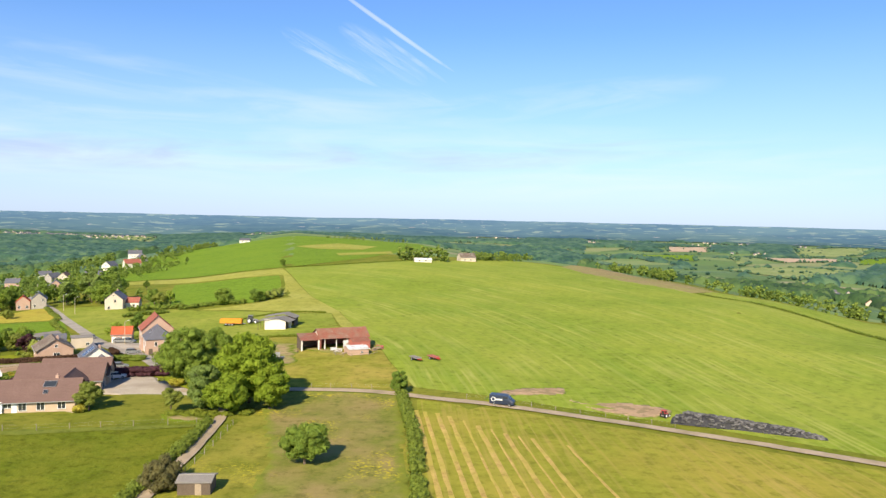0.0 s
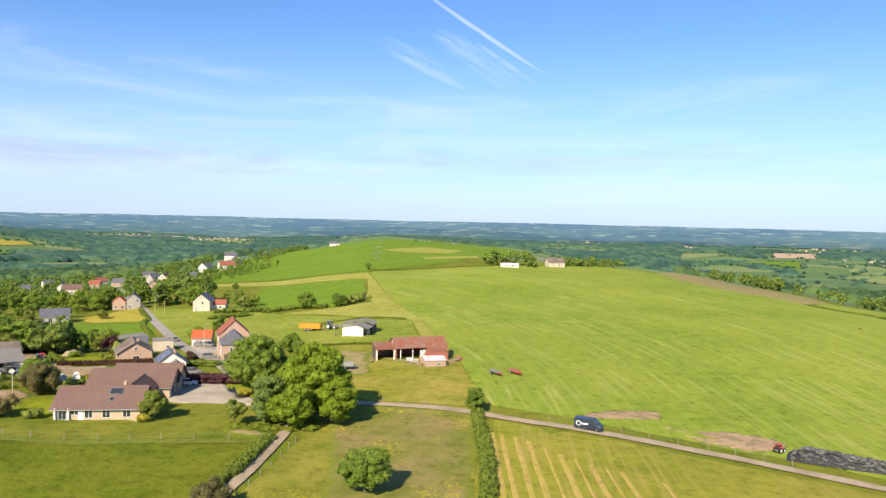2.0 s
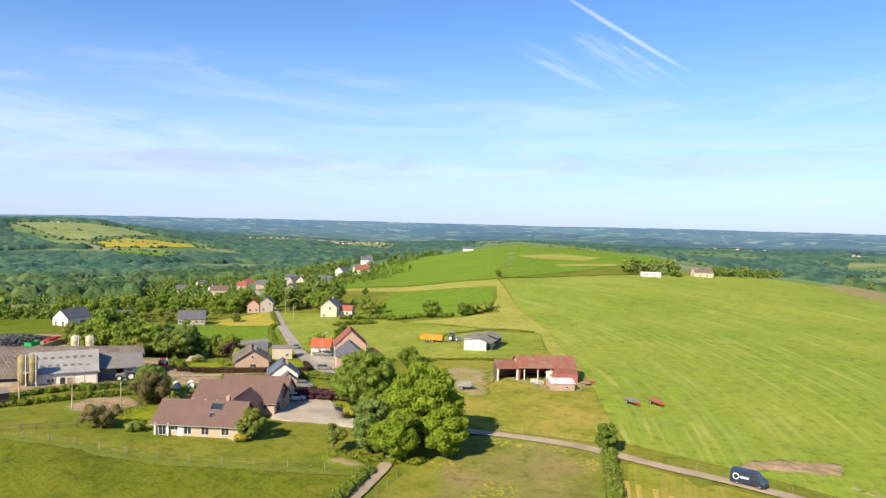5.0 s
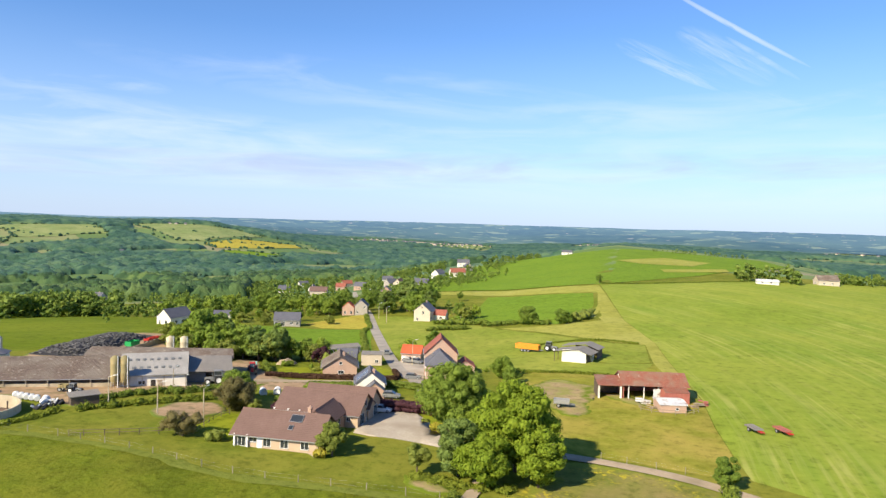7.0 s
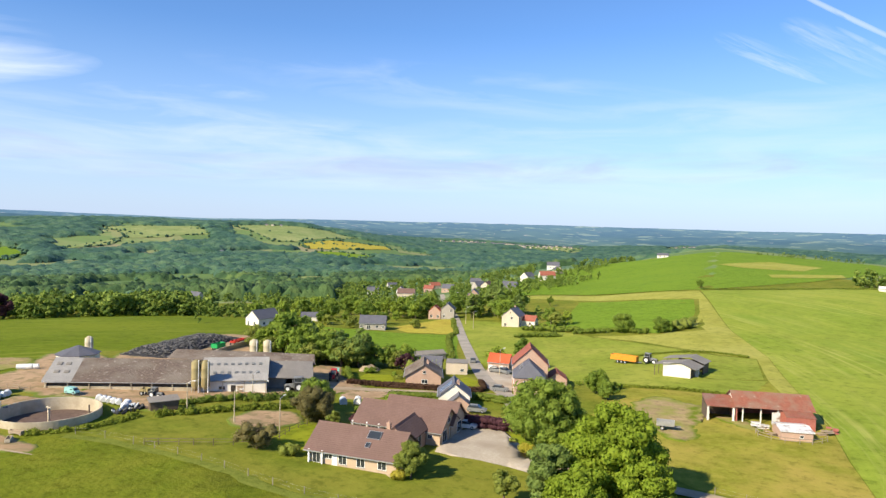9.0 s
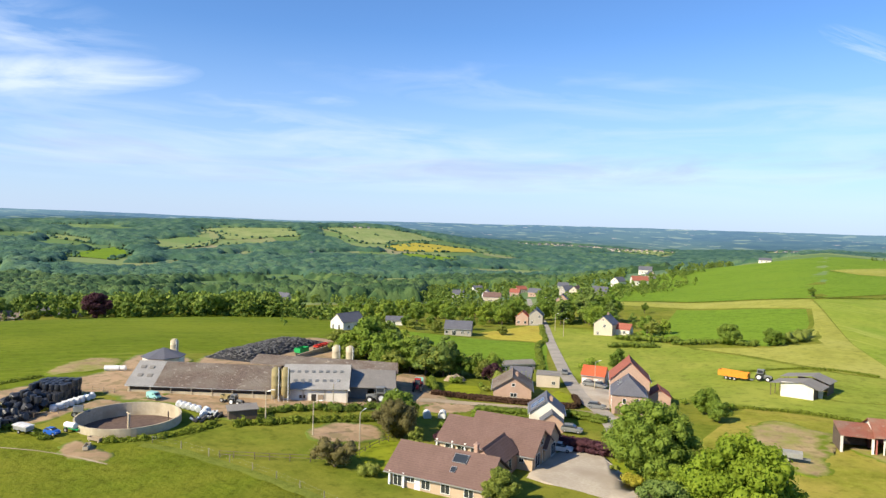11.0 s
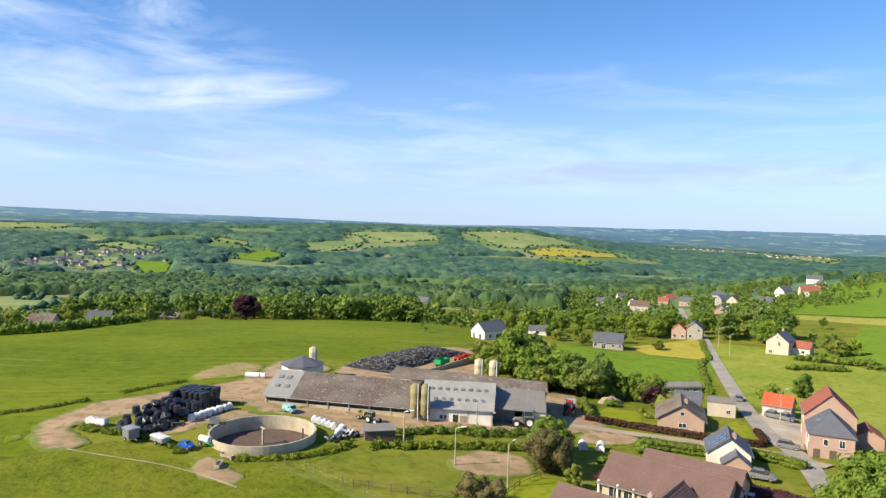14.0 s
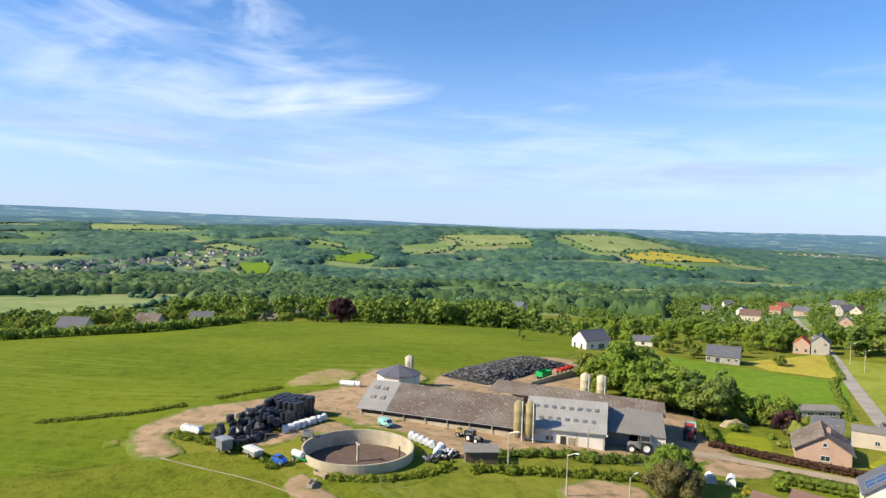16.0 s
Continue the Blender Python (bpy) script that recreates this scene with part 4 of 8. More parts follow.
patch("bare_patch_5", [(-48, 131), (-54, 133), (-55, 136), (-49, 136), (-45, 133)], M["trodden"], 0.2, "bare earth beside the lane", "ground", 4, 0.6)
patch("bare_patch_6", [(-121, 104), (-126, 101), (-133, 102), (-134, 106), (-129, 106.5), (-124, 107)], M["dirt"], 0.2, "bare earth in the pasture", "ground", 4, 0.8, 2.0)
patch("bare_patch_8", [(-158, 80), (-162, 80.5), (-163, 83), (-159, 83)], M["trodden"], 0.2, "small bare spot in the pasture", "ground", 4, 0.6, 2.5)
patch("vegetable_plot", [(-115.8, 170.3), (-115.4, 176.6), (-110.2, 181.6), (-106.5, 177.1), (-108.7, 170.2), (-112.1, 167.1)], M["dirt"], 0.21, "bare brown garden plot beside the farm road", "ground", 4, 0.6, 1.2)
patch("driveway", [(-74.5, 149.5), (-71, 149.6), (-66, 151.0), (-60, 151.3), (-54, 151), (-53, 153), (-58, 153.4), (-64, 154.2), (-67, 156.5), (-69, 162), (-71, 169), (-77, 168), (-78.5, 163), (-76, 154)],
      M["gravel"], 0.24, "pale gravel driveway", "driveway", 5, 0.2)
patch("lawn_1", [(-67.2, 157), (-64, 154.4), (-57, 153.6), (-52, 154), (-50, 158), (-56, 168), (-69, 169)], M["lawn"], 0.2, "mown front lawn", "lawn", 5, 0.3)
patch("lawn_2", [(-96, 150), (-90, 143), (-88, 133), (-100, 136), (-104, 146)], M["lawn"], 0.2, "mown garden lawn", "lawn", 5, 0.3)
patch("lawn_3", [(-126.5, 187.5), (-122.2, 184.6), (-116, 190.2), (-118.5, 195), (-124.5, 201), (-129.5, 197.5)], M["lawn"], 0.2, "mown garden lawn", "lawn", 5, 0.3)
patch("lawn_4", [(-104, 200), (-97, 199), (-100, 208), (-107, 212)], M["lawn"], 0.2, "mown garden lawn", "lawn", 5, 0.3)
patch("forecourt", [(-76, 187), (-86, 193), (-96, 207), (-106, 221), (-109, 227), (-101, 225.5), (-95.5, 222), (-93.5, 214), (-85, 198), (-79, 191)], M["gravel"], 0.22, "pale gravel forecourt", "yard", 5, 0.2)
strip("road_1", [(-72, 178), (-84, 194), (-97, 207), (-114.5, 230), (-141, 266), (-168, 304), (-203, 354), (-240, 405), (-300, 490), (-370, 590)], 3.9, M["asphalt"], 0.30, "worn grey asphalt village road")
strip("road_2", [(-79, 193.5), (-84, 193.6), (-88, 193), (-93, 191.2), (-99.5, 187.5), (-104, 185.4), (-108.6, 183), (-113, 180.3), (-117, 177.6), (-120, 173)], 3.4, M["lane"], 0.27, "tan gravel farm road", ragged=0.3)
strip("lane_1", [(-58, 154), (-46, 157.5), (-33, 159.3), (-18, 158.3), (-8, 155.6), (2.7, 151.4), (14, 148.6), (26.6, 145.4), (36, 141.4), (47.2, 135.6), (77.5, 118.7), (130, 88), (200, 40)], 2.8, M["lane"],
      0.26, "narrow pale gravel lane", ragged=0.25)
strip("lane_2", [(-47, 152), (-44, 140), (-42.6, 133), (-41.3, 115), (-41.2, 107), (-41, 95), (-41, 40)], 2.1, M["lane"], 0.25, "narrow gravel lane along a hedge", ragged=0.2)
strip("verge_1", [(-46, 129.2), (-60, 125), (-77, 120), (-97, 118.5), (-117, 115.5), (-125, 112)], 2.0, M["longgrass"], 0.19, "strip of long seeding grass along the wire fence", "verge", ragged=1.1)
strip("tank_verge", [(TANK[0] + 11.6 * math.cos(i * 0.157), TANK[1] + 11.6 * math.sin(i * 0.157)) for i in range(41)], 5.6, M["grass"], 0.06, "rough grass ring round the sunken tank", "ground")
strip("headland_track", [(134, 628), (151, 590), (165, 540), (171, 500), (173, 455)], 3.0, M["lane"], 0.6, "pale dry track along the headland", ragged=0.3)
strip("field_track", [(-149.5, 88), (-144, 91.5), (-137, 96.5), (-133, 99), (-127, 102), (-120, 104.5)], 0.3, M["lane"], 0.22, "worn footpath in the grass", ragged=0.3)


# pale cut rows and wheel tracks, parts of their fields
def swath(field, pts, width, mat, ragged):
    ob = strip("swath", pts, width, mat, 0.20, "", "", ragged)
    for key in ("kind",):
        del ob[key]
    ob.parent = bpy.data.objects[field]
    return ob


for x, top, width in ((-0.6, 143, 0.9), (1.1, 142, 0.8), (3.6, 141, 0.9), (5.8, 139, 0.9), (8.3, 136, 0.5), (10.6, 133, 1.0), (12.9, 131, 0.45), (15.1, 129, 0.9), (17.4, 128, 0.4), (19.7, 127, 0.8), (25.4, 124, 0.6)):
    swath("field_2", [(x - 0.115 * (y - 106), y) for y in (top, 110, 70, 34)], width, M["straw"], 0.22)
# ---------------------------------------------------------------- builders: houses
def window(parent, m, w, h, bars=1, frame=None, lit=None):
    """A window in a wall: frame, sill and panes; m places its lower middle on the wall's face, y pointing out of it to -y."""
    f = B()
    t = 0.07
    for x0, x1, z0, z1 in ((-w / 2, -w / 2 + t, 0, h), (w / 2 - t, w / 2, 0, h), (-w / 2 + t, w / 2 - t, 0, t), (-w / 2 + t, w / 2 - t, h - t, h)):
        box(f, x0, x1, -0.05, 0.03, z0, z1)
    for i in range(1, bars + 1):
        x = -w / 2 + w * i / (bars + 1)
        box(f, x - 0.025, x + 0.025, -0.045, 0.03, t, h - t)
    wf = part("window", f, frame or M["white"], parent)
    wf.matrix_basis = m
    p = B()
    box(p, -w / 2 + t, w / 2 - t, -0.025, -0.012, t, h - t)
    part("pane", p, M["glass"], wf)
    s = B()
    box(s, -w / 2 - 0.08, w / 2 + 0.08, -0.14, 0.02, -0.09, 0)
    part("sill", s, M["stone"], wf)
    return wf


def door(parent, m, w, h, mat):
    f = B()
    box(f, -w / 2, w / 2, -0.06, 0.02, 0, h, 0.015)
    d = part("door", f, mat, parent)
    d.matrix_basis = m
    k = B()
    box(k, w * 0.3, w * 0.3 + 0.05, -0.11, -0.06, h * 0.45, h * 0.45 + 0.16)
    part("handle", k, M["zinc"], d)
    return d


def side(s, L, W, u, z):
    """Where something sits on a house wall: side f, b (along the ridge), l, r (gables); u metres from the wall's middle."""
    if s == "f":
        return pose(u, -W / 2, z, 0, 0, 0)
    if s == "b":
        return pose(-u, W / 2, z, 0, 0, 180)
    if s == "l":
        return pose(-L / 2, -u, z, 0, 0, -90)
    return pose(L / 2, u, z, 0, 0, 90)


def gable_roof(L, W, eave, ridge, over=0.4, thick=0.16, front=None, hip=0.0):
    """Two roof slabs with thickness as outlines; returns a bmesh for each slope."""
    out = []
    for s in (-1, 1):
        bm = B()
        k = (ridge - eave) / (W / 2)
        y1, z1 = s * (W / 2 + over), eave - k * over
        if hip:
            a = [(-L / 2 - over, y1, z1), (L / 2 + over, y1, z1), (L / 2 - hip, 0, ridge), (-L / 2 + hip, 0, ridge)]
        else:
            a = [(-L / 2 - over, y1, z1), (L / 2 + over, y1, z1), (L / 2 + over, 0, ridge), (-L / 2 - over, 0, ridge)]
        lo = [bm.verts.new(p) for p in a]
        hi = [bm.verts.new((p[0], p[1], p[2] + thick)) for p in a]
        bm.faces.new(lo)
        bm.faces.new(hi)
        for i in range(4):
            bm.faces.new((lo[i], lo[(i + 1) % 4], hi[(i + 1) % 4], hi[i]))
        bmesh.ops.recalc_face_normals(bm, faces=bm.faces)
        out.append(bm)
    if hip:
        for s in (-1, 1):
            bm = B()
            k = (ridge - eave) / (W / 2)
            z1 = eave - k * over
            a = [(s * (L / 2 + over), -W / 2 - over, z1), (s * (L / 2 + over), W / 2 + over, z1), (s * (L / 2 - hip), 0, ridge)]
            lo = [bm.verts.new(p) for p in a]
            hi = [bm.verts.new((p[0], p[1], p[2] + thick)) for p in a]
            bm.faces.new(lo)
            bm.faces.new(hi)
            for i in range(3):
                bm.faces.new((lo[i], lo[(i + 1) % 3], hi[(i + 1) % 3], hi[i]))
            bmesh.ops.recalc_face_normals(bm, faces=bm.faces)
            out.append(bm)
    return out


def slab(bm, a, t=0.12):
    """A sloping roof sheet from four corners."""
    lo, hi = [bm.verts.new(p) for p in a], [bm.verts.new((p[0], p[1], p[2] + t)) for p in a]
    bm.faces.new(lo)
    bm.faces.new(hi)
    for i in range(4):
        bm.faces.new((lo[i], lo[(i + 1) % 4], hi[(i + 1) % 4], hi[i]))
    bmesh.ops.recalc_face_normals(bm, faces=bm.faces)
    return bm


def house_body(root, L, W, eave, ridge, wall, roof, windows=(), doors=(), chimneys=(), over=0.4, hip=0.0, m=None, base=-1.5, trim=True):
    """Walls, roof, windows, doors and chimneys of one wing, under a thing; m shifts the wing within the thing."""
    m = m or Matrix()

    def put(ob):
        ob.matrix_basis = m @ ob.matrix_basis
        return ob

    bm = B()
    if hip:
        box(bm, -L / 2, L / 2, -W / 2, W / 2, base, eave)
    else:
        prism(bm, [(-W / 2, base), (W / 2, base), (W / 2, eave), (0, ridge - 0.02), (-W / 2, eave)], -L / 2, L / 2)
    put(part("wall", bm, wall, root))
    for s in gable_roof(L, W, eave + 0.03, ridge + 0.03, over, hip=hip):
        put(part("roof", s, roof, root))
    if not hip:
        bm = B()
        prism(bm, [(-0.18, ridge + 0.10), (0.18, ridge + 0.10), (0.0, ridge + 0.30)], -L / 2 - over, L / 2 + over)
        put(part("ridge_cap", bm, roof, root))
    if trim:
        k = (ridge - eave) / (W / 2)
        for s in (-1, 1):
            bm = B()
            y = s * (W / 2 + over + 0.06)
            z = eave - k * over
            box(bm, -L / 2 - over, L / 2 + over, y - 0.07, y + 0.07, z - 0.06, z + 0.09)
            put(part("gutter", bm, M["zinc"], root))
    for s, u, z, w, h in windows:
        put(window(root, side(s, L, W, u, z), w, h, 1 if w > 0.8 else 0))
    for s, u, w, h, mt in doors:
        put(door(root, side(s, L, W, u, 0), w, h, mt))
    for u, v, h in chimneys:
        z = ridge - (ridge - eave) * abs(v) / (W / 2)
        bm = B()
        box(bm, u - 0.35, u + 0.35, v - 0.3, v + 0.3, z - 0.5, z + h)
        box(bm, u - 0.42, u + 0.42, v - 0.37, v + 0.37, z + h, z + h + 0.12)
        tube(bm, (u, v, z + h + 0.1), (u, v, z + h + 0.45), 0.13, 0.11, 8)
        put(part("chimney", bm, M["brick"], root))


def house(name, x, y, rot, L, W, eave, ridge, wall, roof, label, category="house", dz=0.0, group="", **kw):
    root = thing(name, at(x, y, rot, dz), label, category, group)
    house_body(root, L, W, eave, ridge, wall, roof, **kw)
    return root


def roof_window(root, L, W, eave, ridge, u, f, w, h, mat=None, m=None, name="skylight", slope=-1):
    """A pane lying on a roof slope: u along the ridge, f from the eave (0) to the ridge (1)."""
    k = math.degrees(math.atan2(ridge - eave, W / 2))
    y, z = slope * W / 2 * (1 - f), eave + (ridge - eave) * f
    bm = B()
    box(bm, -w / 2, w / 2, -h / 2, h / 2, 0.20, 0.27, 0.01)
    ob = part(name, bm, mat or M["glass"], root)
    ob.matrix_basis = (m or Matrix()) @ pose(u, y, z, k if slope < 0 else -k, 0, 0)
    fr = B()
    t = 0.06
    for a, b, c, d in ((-w / 2 - t, -w / 2, -h / 2 - t, h / 2 + t), (w / 2, w / 2 + t, -h / 2 - t, h / 2 + t), (-w / 2, w / 2, -h / 2 - t, -h / 2), (-w / 2, w / 2, h / 2, h / 2 + t)):
        box(fr, a, b, c, d, 0.18, 0.30)
    part("frame", fr, M["zinc"], ob)
    return ob


# ---------------------------------------------------------------- builders: trees and hedges
def ico(sub):
    bm = B()
    bmesh.ops.create_icosphere(bm, subdivisions=sub, radius=1.0)
    bm.verts.index_update()
    v = np.array([tuple(q.co) for q in bm.verts])
    f = np.array([[q.index for q in p.verts] for p in bm.faces])
    bm.free()
    return v, f


ICO1, ICO2 = ico(1), ico(2)


def foliage(name, clumps, mat, rng, leaves=60, leaf_size=0.35, core=ICO2, shrink=0.74, jitter=0.2):
    """A crown: lumpy cores with many small leaves standing out of them. clumps: rows of x, y, z, rx, ry, rz."""
    V, F, base = [], [], 0
    cv, cf = core
    for c in clumps:
        p, r = np.array(c[:3]), np.array(c[3:6])
        lump = 1 + jitter * rng.standard_normal(len(cv))[:, None]
        V.append(p + cv * r * shrink * lump)
        F.extend((cf + base).tolist())
        base += len(cv)
        n = leaves
        if n:
            d = rng.standard_normal((n, 3))
            d /= np.linalg.norm(d, axis=1)[:, None]
            o = p + d * r * rng.uniform(0.72, 1.14, (n, 1))
            t = np.cross(d, rng.standard_normal((n, 3)))
            t /= np.linalg.norm(t, axis=1)[:, None] + 1e-9
            nn = d + 0.7 * rng.standard_normal((n, 3))
            b = np.cross(nn, t)
            b /= np.linalg.norm(b, axis=1)[:, None] + 1e-9
            s = leaf_size * rng.uniform(0.6, 1.3, (n, 1))
            quad = np.stack([o - t * s - b * s * 0.6, o + t * s - b * s * 0.6, o + t * s * 0.8 + b * s * 0.7, o - t * s * 0.8 + b * s * 0.7], 1).reshape(-1, 3)
            V.append(quad)
            F.extend([[base + 4 * i, base + 4 * i + 1, base + 4 * i + 2, base + 4 * i + 3] for i in range(n)])
            base += 4 * n
    me = bpy.data.meshes.new(name)
    me.from_pydata(np.concatenate(V).tolist(), [], F)
    me.materials.append(mat)
    me.polygons.foreach_set("use_smooth", [True] * len(me.polygons))
    return me


def crown_clumps(h, r, rng, n, low=0.28, shape=1.0, fill=0.55):
    """Places of the clumps of a crown of height h and radius r."""
    out = []
    zc, rz = h * (1 + low) / 2, h * (1 - low) / 2
    i = 0
    while len(out) < n and i < n * 30:
        i += 1
        d = rng.standard_normal(3)
        d /= np.linalg.norm(d)
        k = rng.uniform(fill, 0.92) if rng.random() > 0.2 else rng.uniform(0.2, fill)
        z = d[2] * k
        taper = 1.0 - 0.35 * shape * max(z, 0) if shape > 0 else 1.0
        x, y = d[0] * k * r * taper, d[1] * k * r * taper
        s = min(r * rng.uniform(0.15, 0.32), rng.uniform(0.9, 1.75))
        out.append((x, y, zc + z * rz, s * rng.uniform(0.9, 1.2), s * rng.uniform(0.9, 1.2), s * rng.uniform(0.75, 1.0)))
    return out


def trunk_mesh(h, r, rng, thick):
    bm = B()
    top = h * 0.62
    lean = Vector((rng.uniform(-0.05, 0.05) * h, rng.uniform(-0.05, 0.05) * h, top))
    tube(bm, (0, 0, -0.6), lean * 0.5, thick, thick * 0.75, 9)
    tube(bm, lean * 0.5, lean, thick * 0.75, thick * 0.35, 8)
    for i in range(7):
        a = i * 2.4 + rng.uniform(-0.4, 0.4)
        z = rng.uniform(0.35, 0.95)
        p = lean * z
        q = p + Vector((math.cos(a) * r * 0.6, math.sin(a) * r * 0.6, h * rng.uniform(0.08, 0.25)))
        tube(bm, p, q, thick * 0.35, thick * 0.08, 6)
    return finish("trunk", bm, M["bark"])


def tree(name, x, y, h, r, mat, seed, label, n=40, leaves=200, leaf_size=0.17, low=0.25, shape=1.0, thick=None, category="tree", group="", core=ICO2, squash=1.0):
    rng = np.random.default_rng(seed)
    root = thing(name, at(x, y, rng.uniform(0, 360)), label, category, group)
    t = new("trunk", trunk_mesh(h, r, rng, thick or 0.05 * r + 0.05))
    t.parent = root
    c = new("crown", foliage("crown", crown_clumps(h, r, rng, int(n * 1.45), low, shape), mat, rng, leaves, leaf_size, core, 0.66))
    c.parent = root
    return root


def shrub(name, x, y, h, r, mat, seed, label, n=14, leaves=110, leaf_size=0.12, category="shrub", group=""):
    rng = np.random.default_rng(seed)
    cl = []
    for i in range(n):
        a, k = rng.uniform(0, 6.28), math.sqrt(rng.uniform(0, 1)) * 0.75
        z = h * (0.25 + 0.5 * rng.random() * (1 - k * 0.6))
        s = r * rng.uniform(0.28, 0.42)
        cl.append((math.cos(a) * k * r, math.sin(a) * k * r, z, s, s, min(s, h * 0.45)))
    me = foliage(name, cl, mat, rng, leaves, leaf_size, ICO2)
    ob = new(name, me)
    ob.matrix_world = at(x, y)
    return tagged(ob, label, category, group)


def hedge(name, pts, width, height, mat, seed, label, leaves=34, leaf_size=0.14, rough=0.25, gap=0.0, category="hedge"):
    """A hedge along a line on the plan; gap: how much of it is missing."""
    rng = np.random.default_rng(seed)
    cl = []
    x0, y0 = pts[0]
    z0 = ground(x0, y0)
    for x, y in smooth_line(pts, max(0.7, width * 0.45) if rough > 0.2 else 0.45):
        if gap and noise.noise((x / 6, y / 6, seed)) < gap - 0.6:
            continue
        if rough <= 0.2:
            # clipped: overlapping clumps in two rows across and two layers up
            for u, up in ((-0.22, 0.3), (0.22, 0.3), (-0.2, 0.7), (0.2, 0.7)):
                a_ = rng.uniform(0, 6.28)
                px, py = x + u * width * math.cos(a_), y + u * width * math.sin(a_)
                w = width * rng.uniform(0.42, 0.5)
                cl.append((px - x0, py - y0, ground(px, py) - z0 + height * up, w, w, height * (0.3 + rough * rng.uniform(-0.6, 0.6))))
            continue
        for k in range(5):
            hh = height * (1 + rough * rng.uniform(-1, 0.8))
            if rng.random() < 0.2:
                continue
            w = rng.uniform(0.24, 0.7)
            px, py = x + rng.uniform(-0.55, 0.55) * width, y + rng.uniform(-0.55, 0.55) * width
            hh *= 0.55 + w
            cl.append((px - x0, py - y0, ground(px, py) - z0 + hh * 0.5, width * w, width * w * rng.uniform(0.8, 1.2), hh * 0.52))
    me = foliage(name, cl, mat, rng, int(leaves * 1.3) if rough > 0.2 else leaves, leaf_size, ICO1, 0.62 if rough > 0.2 else 0.82, 0.3 if rough > 0.2 else 0.16)
    ob = new(name, me)
    ob.location = (x0, y0, z0)
    return tagged(ob, label, category)


def posts(name, pts, spacing, height, label, mat=None, rails=0, wires=2, thick=0.05):
    """A fence along a line: each post, each rail or wire a part."""
    line = smooth_line(pts, 1.0)
    root = thing(name, pose(line[0][0], line[0][1], ground(*line[0])), label, "fence")
    o = root.matrix_world.translation
    acc, last, tops = spacing, line[0], []
    bm = B()
    box(bm, -thick, thick, -thick, thick, -0.5, height, 0.01)
    me = finish("post", bm, mat or M["oldwood"])
    for p in line:
        acc += math.hypot(p[0] - last[0], p[1] - last[1])
        last = p
        if acc >= spacing:
            acc = 0.0
            ob = new("post", me)
            ob.parent = root
            q = Vector((p[0], p[1], ground(*p))) - o
            ob.location = q
            tops.append(q)
    for k in range(rails or wires):
        z = height * (0.92 - 0.42 * k)
        bm = B()
        for a, b in zip(tops, tops[1:]):
            tube(bm, a + Vector((0, 0, z)), b + Vector((0, 0, z)), 0.05 if rails else 0.004, 0.05 if rails else 0.004, 4)
        part("rail" if rails else "wire", bm, (mat or M["wood"]) if rails else M["zinc"], root)
    return root


# ---------------------------------------------------------------- builders: wheels and vehicles
def wheel(parent, x, y, r, w, rim=None):
    """A wheel with its axle along y: tyre and rim."""
    bm = B()
    prof = [(r * 0.55, -w / 2), (r * 0.92, -w / 2), (r, -w / 2 * 0.7), (r, w / 2 * 0.7), (r * 0.92, w / 2), (r * 0.55, w / 2)]
    lathe(bm, prof + [prof[0]], 18, cap=False)
    t = part("wheel", bm, M["rubber"], parent)
    t.matrix_basis = pose(x, y, r, 90, 0, 0)
    bm = B()
    lathe(bm, [(0.02, -w * 0.35), (r * 0.3, -w * 0.4), (r * 0.56, -w * 0.48), (r * 0.56, w * 0.48), (r * 0.3, w * 0.4), (0.02, w * 0.35)], 16)
    part("rim", bm, rim or M["zinc"], t)
    return t


def hull(bm, rows, top_inset=0.0):
    """Loft a body from cross sections (x, half width low, half width high, z low, z high)."""
    prev = None
    for x, w0, w1, z0, z1 in rows:
        zm = z0 + (z1 - z0) * 0.55
        ring = [bm.verts.new(p) for p in ((x, -w0, z0), (x, w0, z0), (x, max(w0, w1), zm), (x, w1, z1), (x, -w1, z1), (x, -max(w0, w1), zm))]
        if prev:
            for i in range(6):
                bm.faces.new((prev[i], prev[(i + 1) % 6], ring[(i + 1) % 6], ring[i]))
        else:
            bm.faces.new(ring[::-1])
        prev = ring
    bm.faces.new(prev)
    bmesh.ops.recalc_face_normals(bm, faces=bm.faces)
    return bm


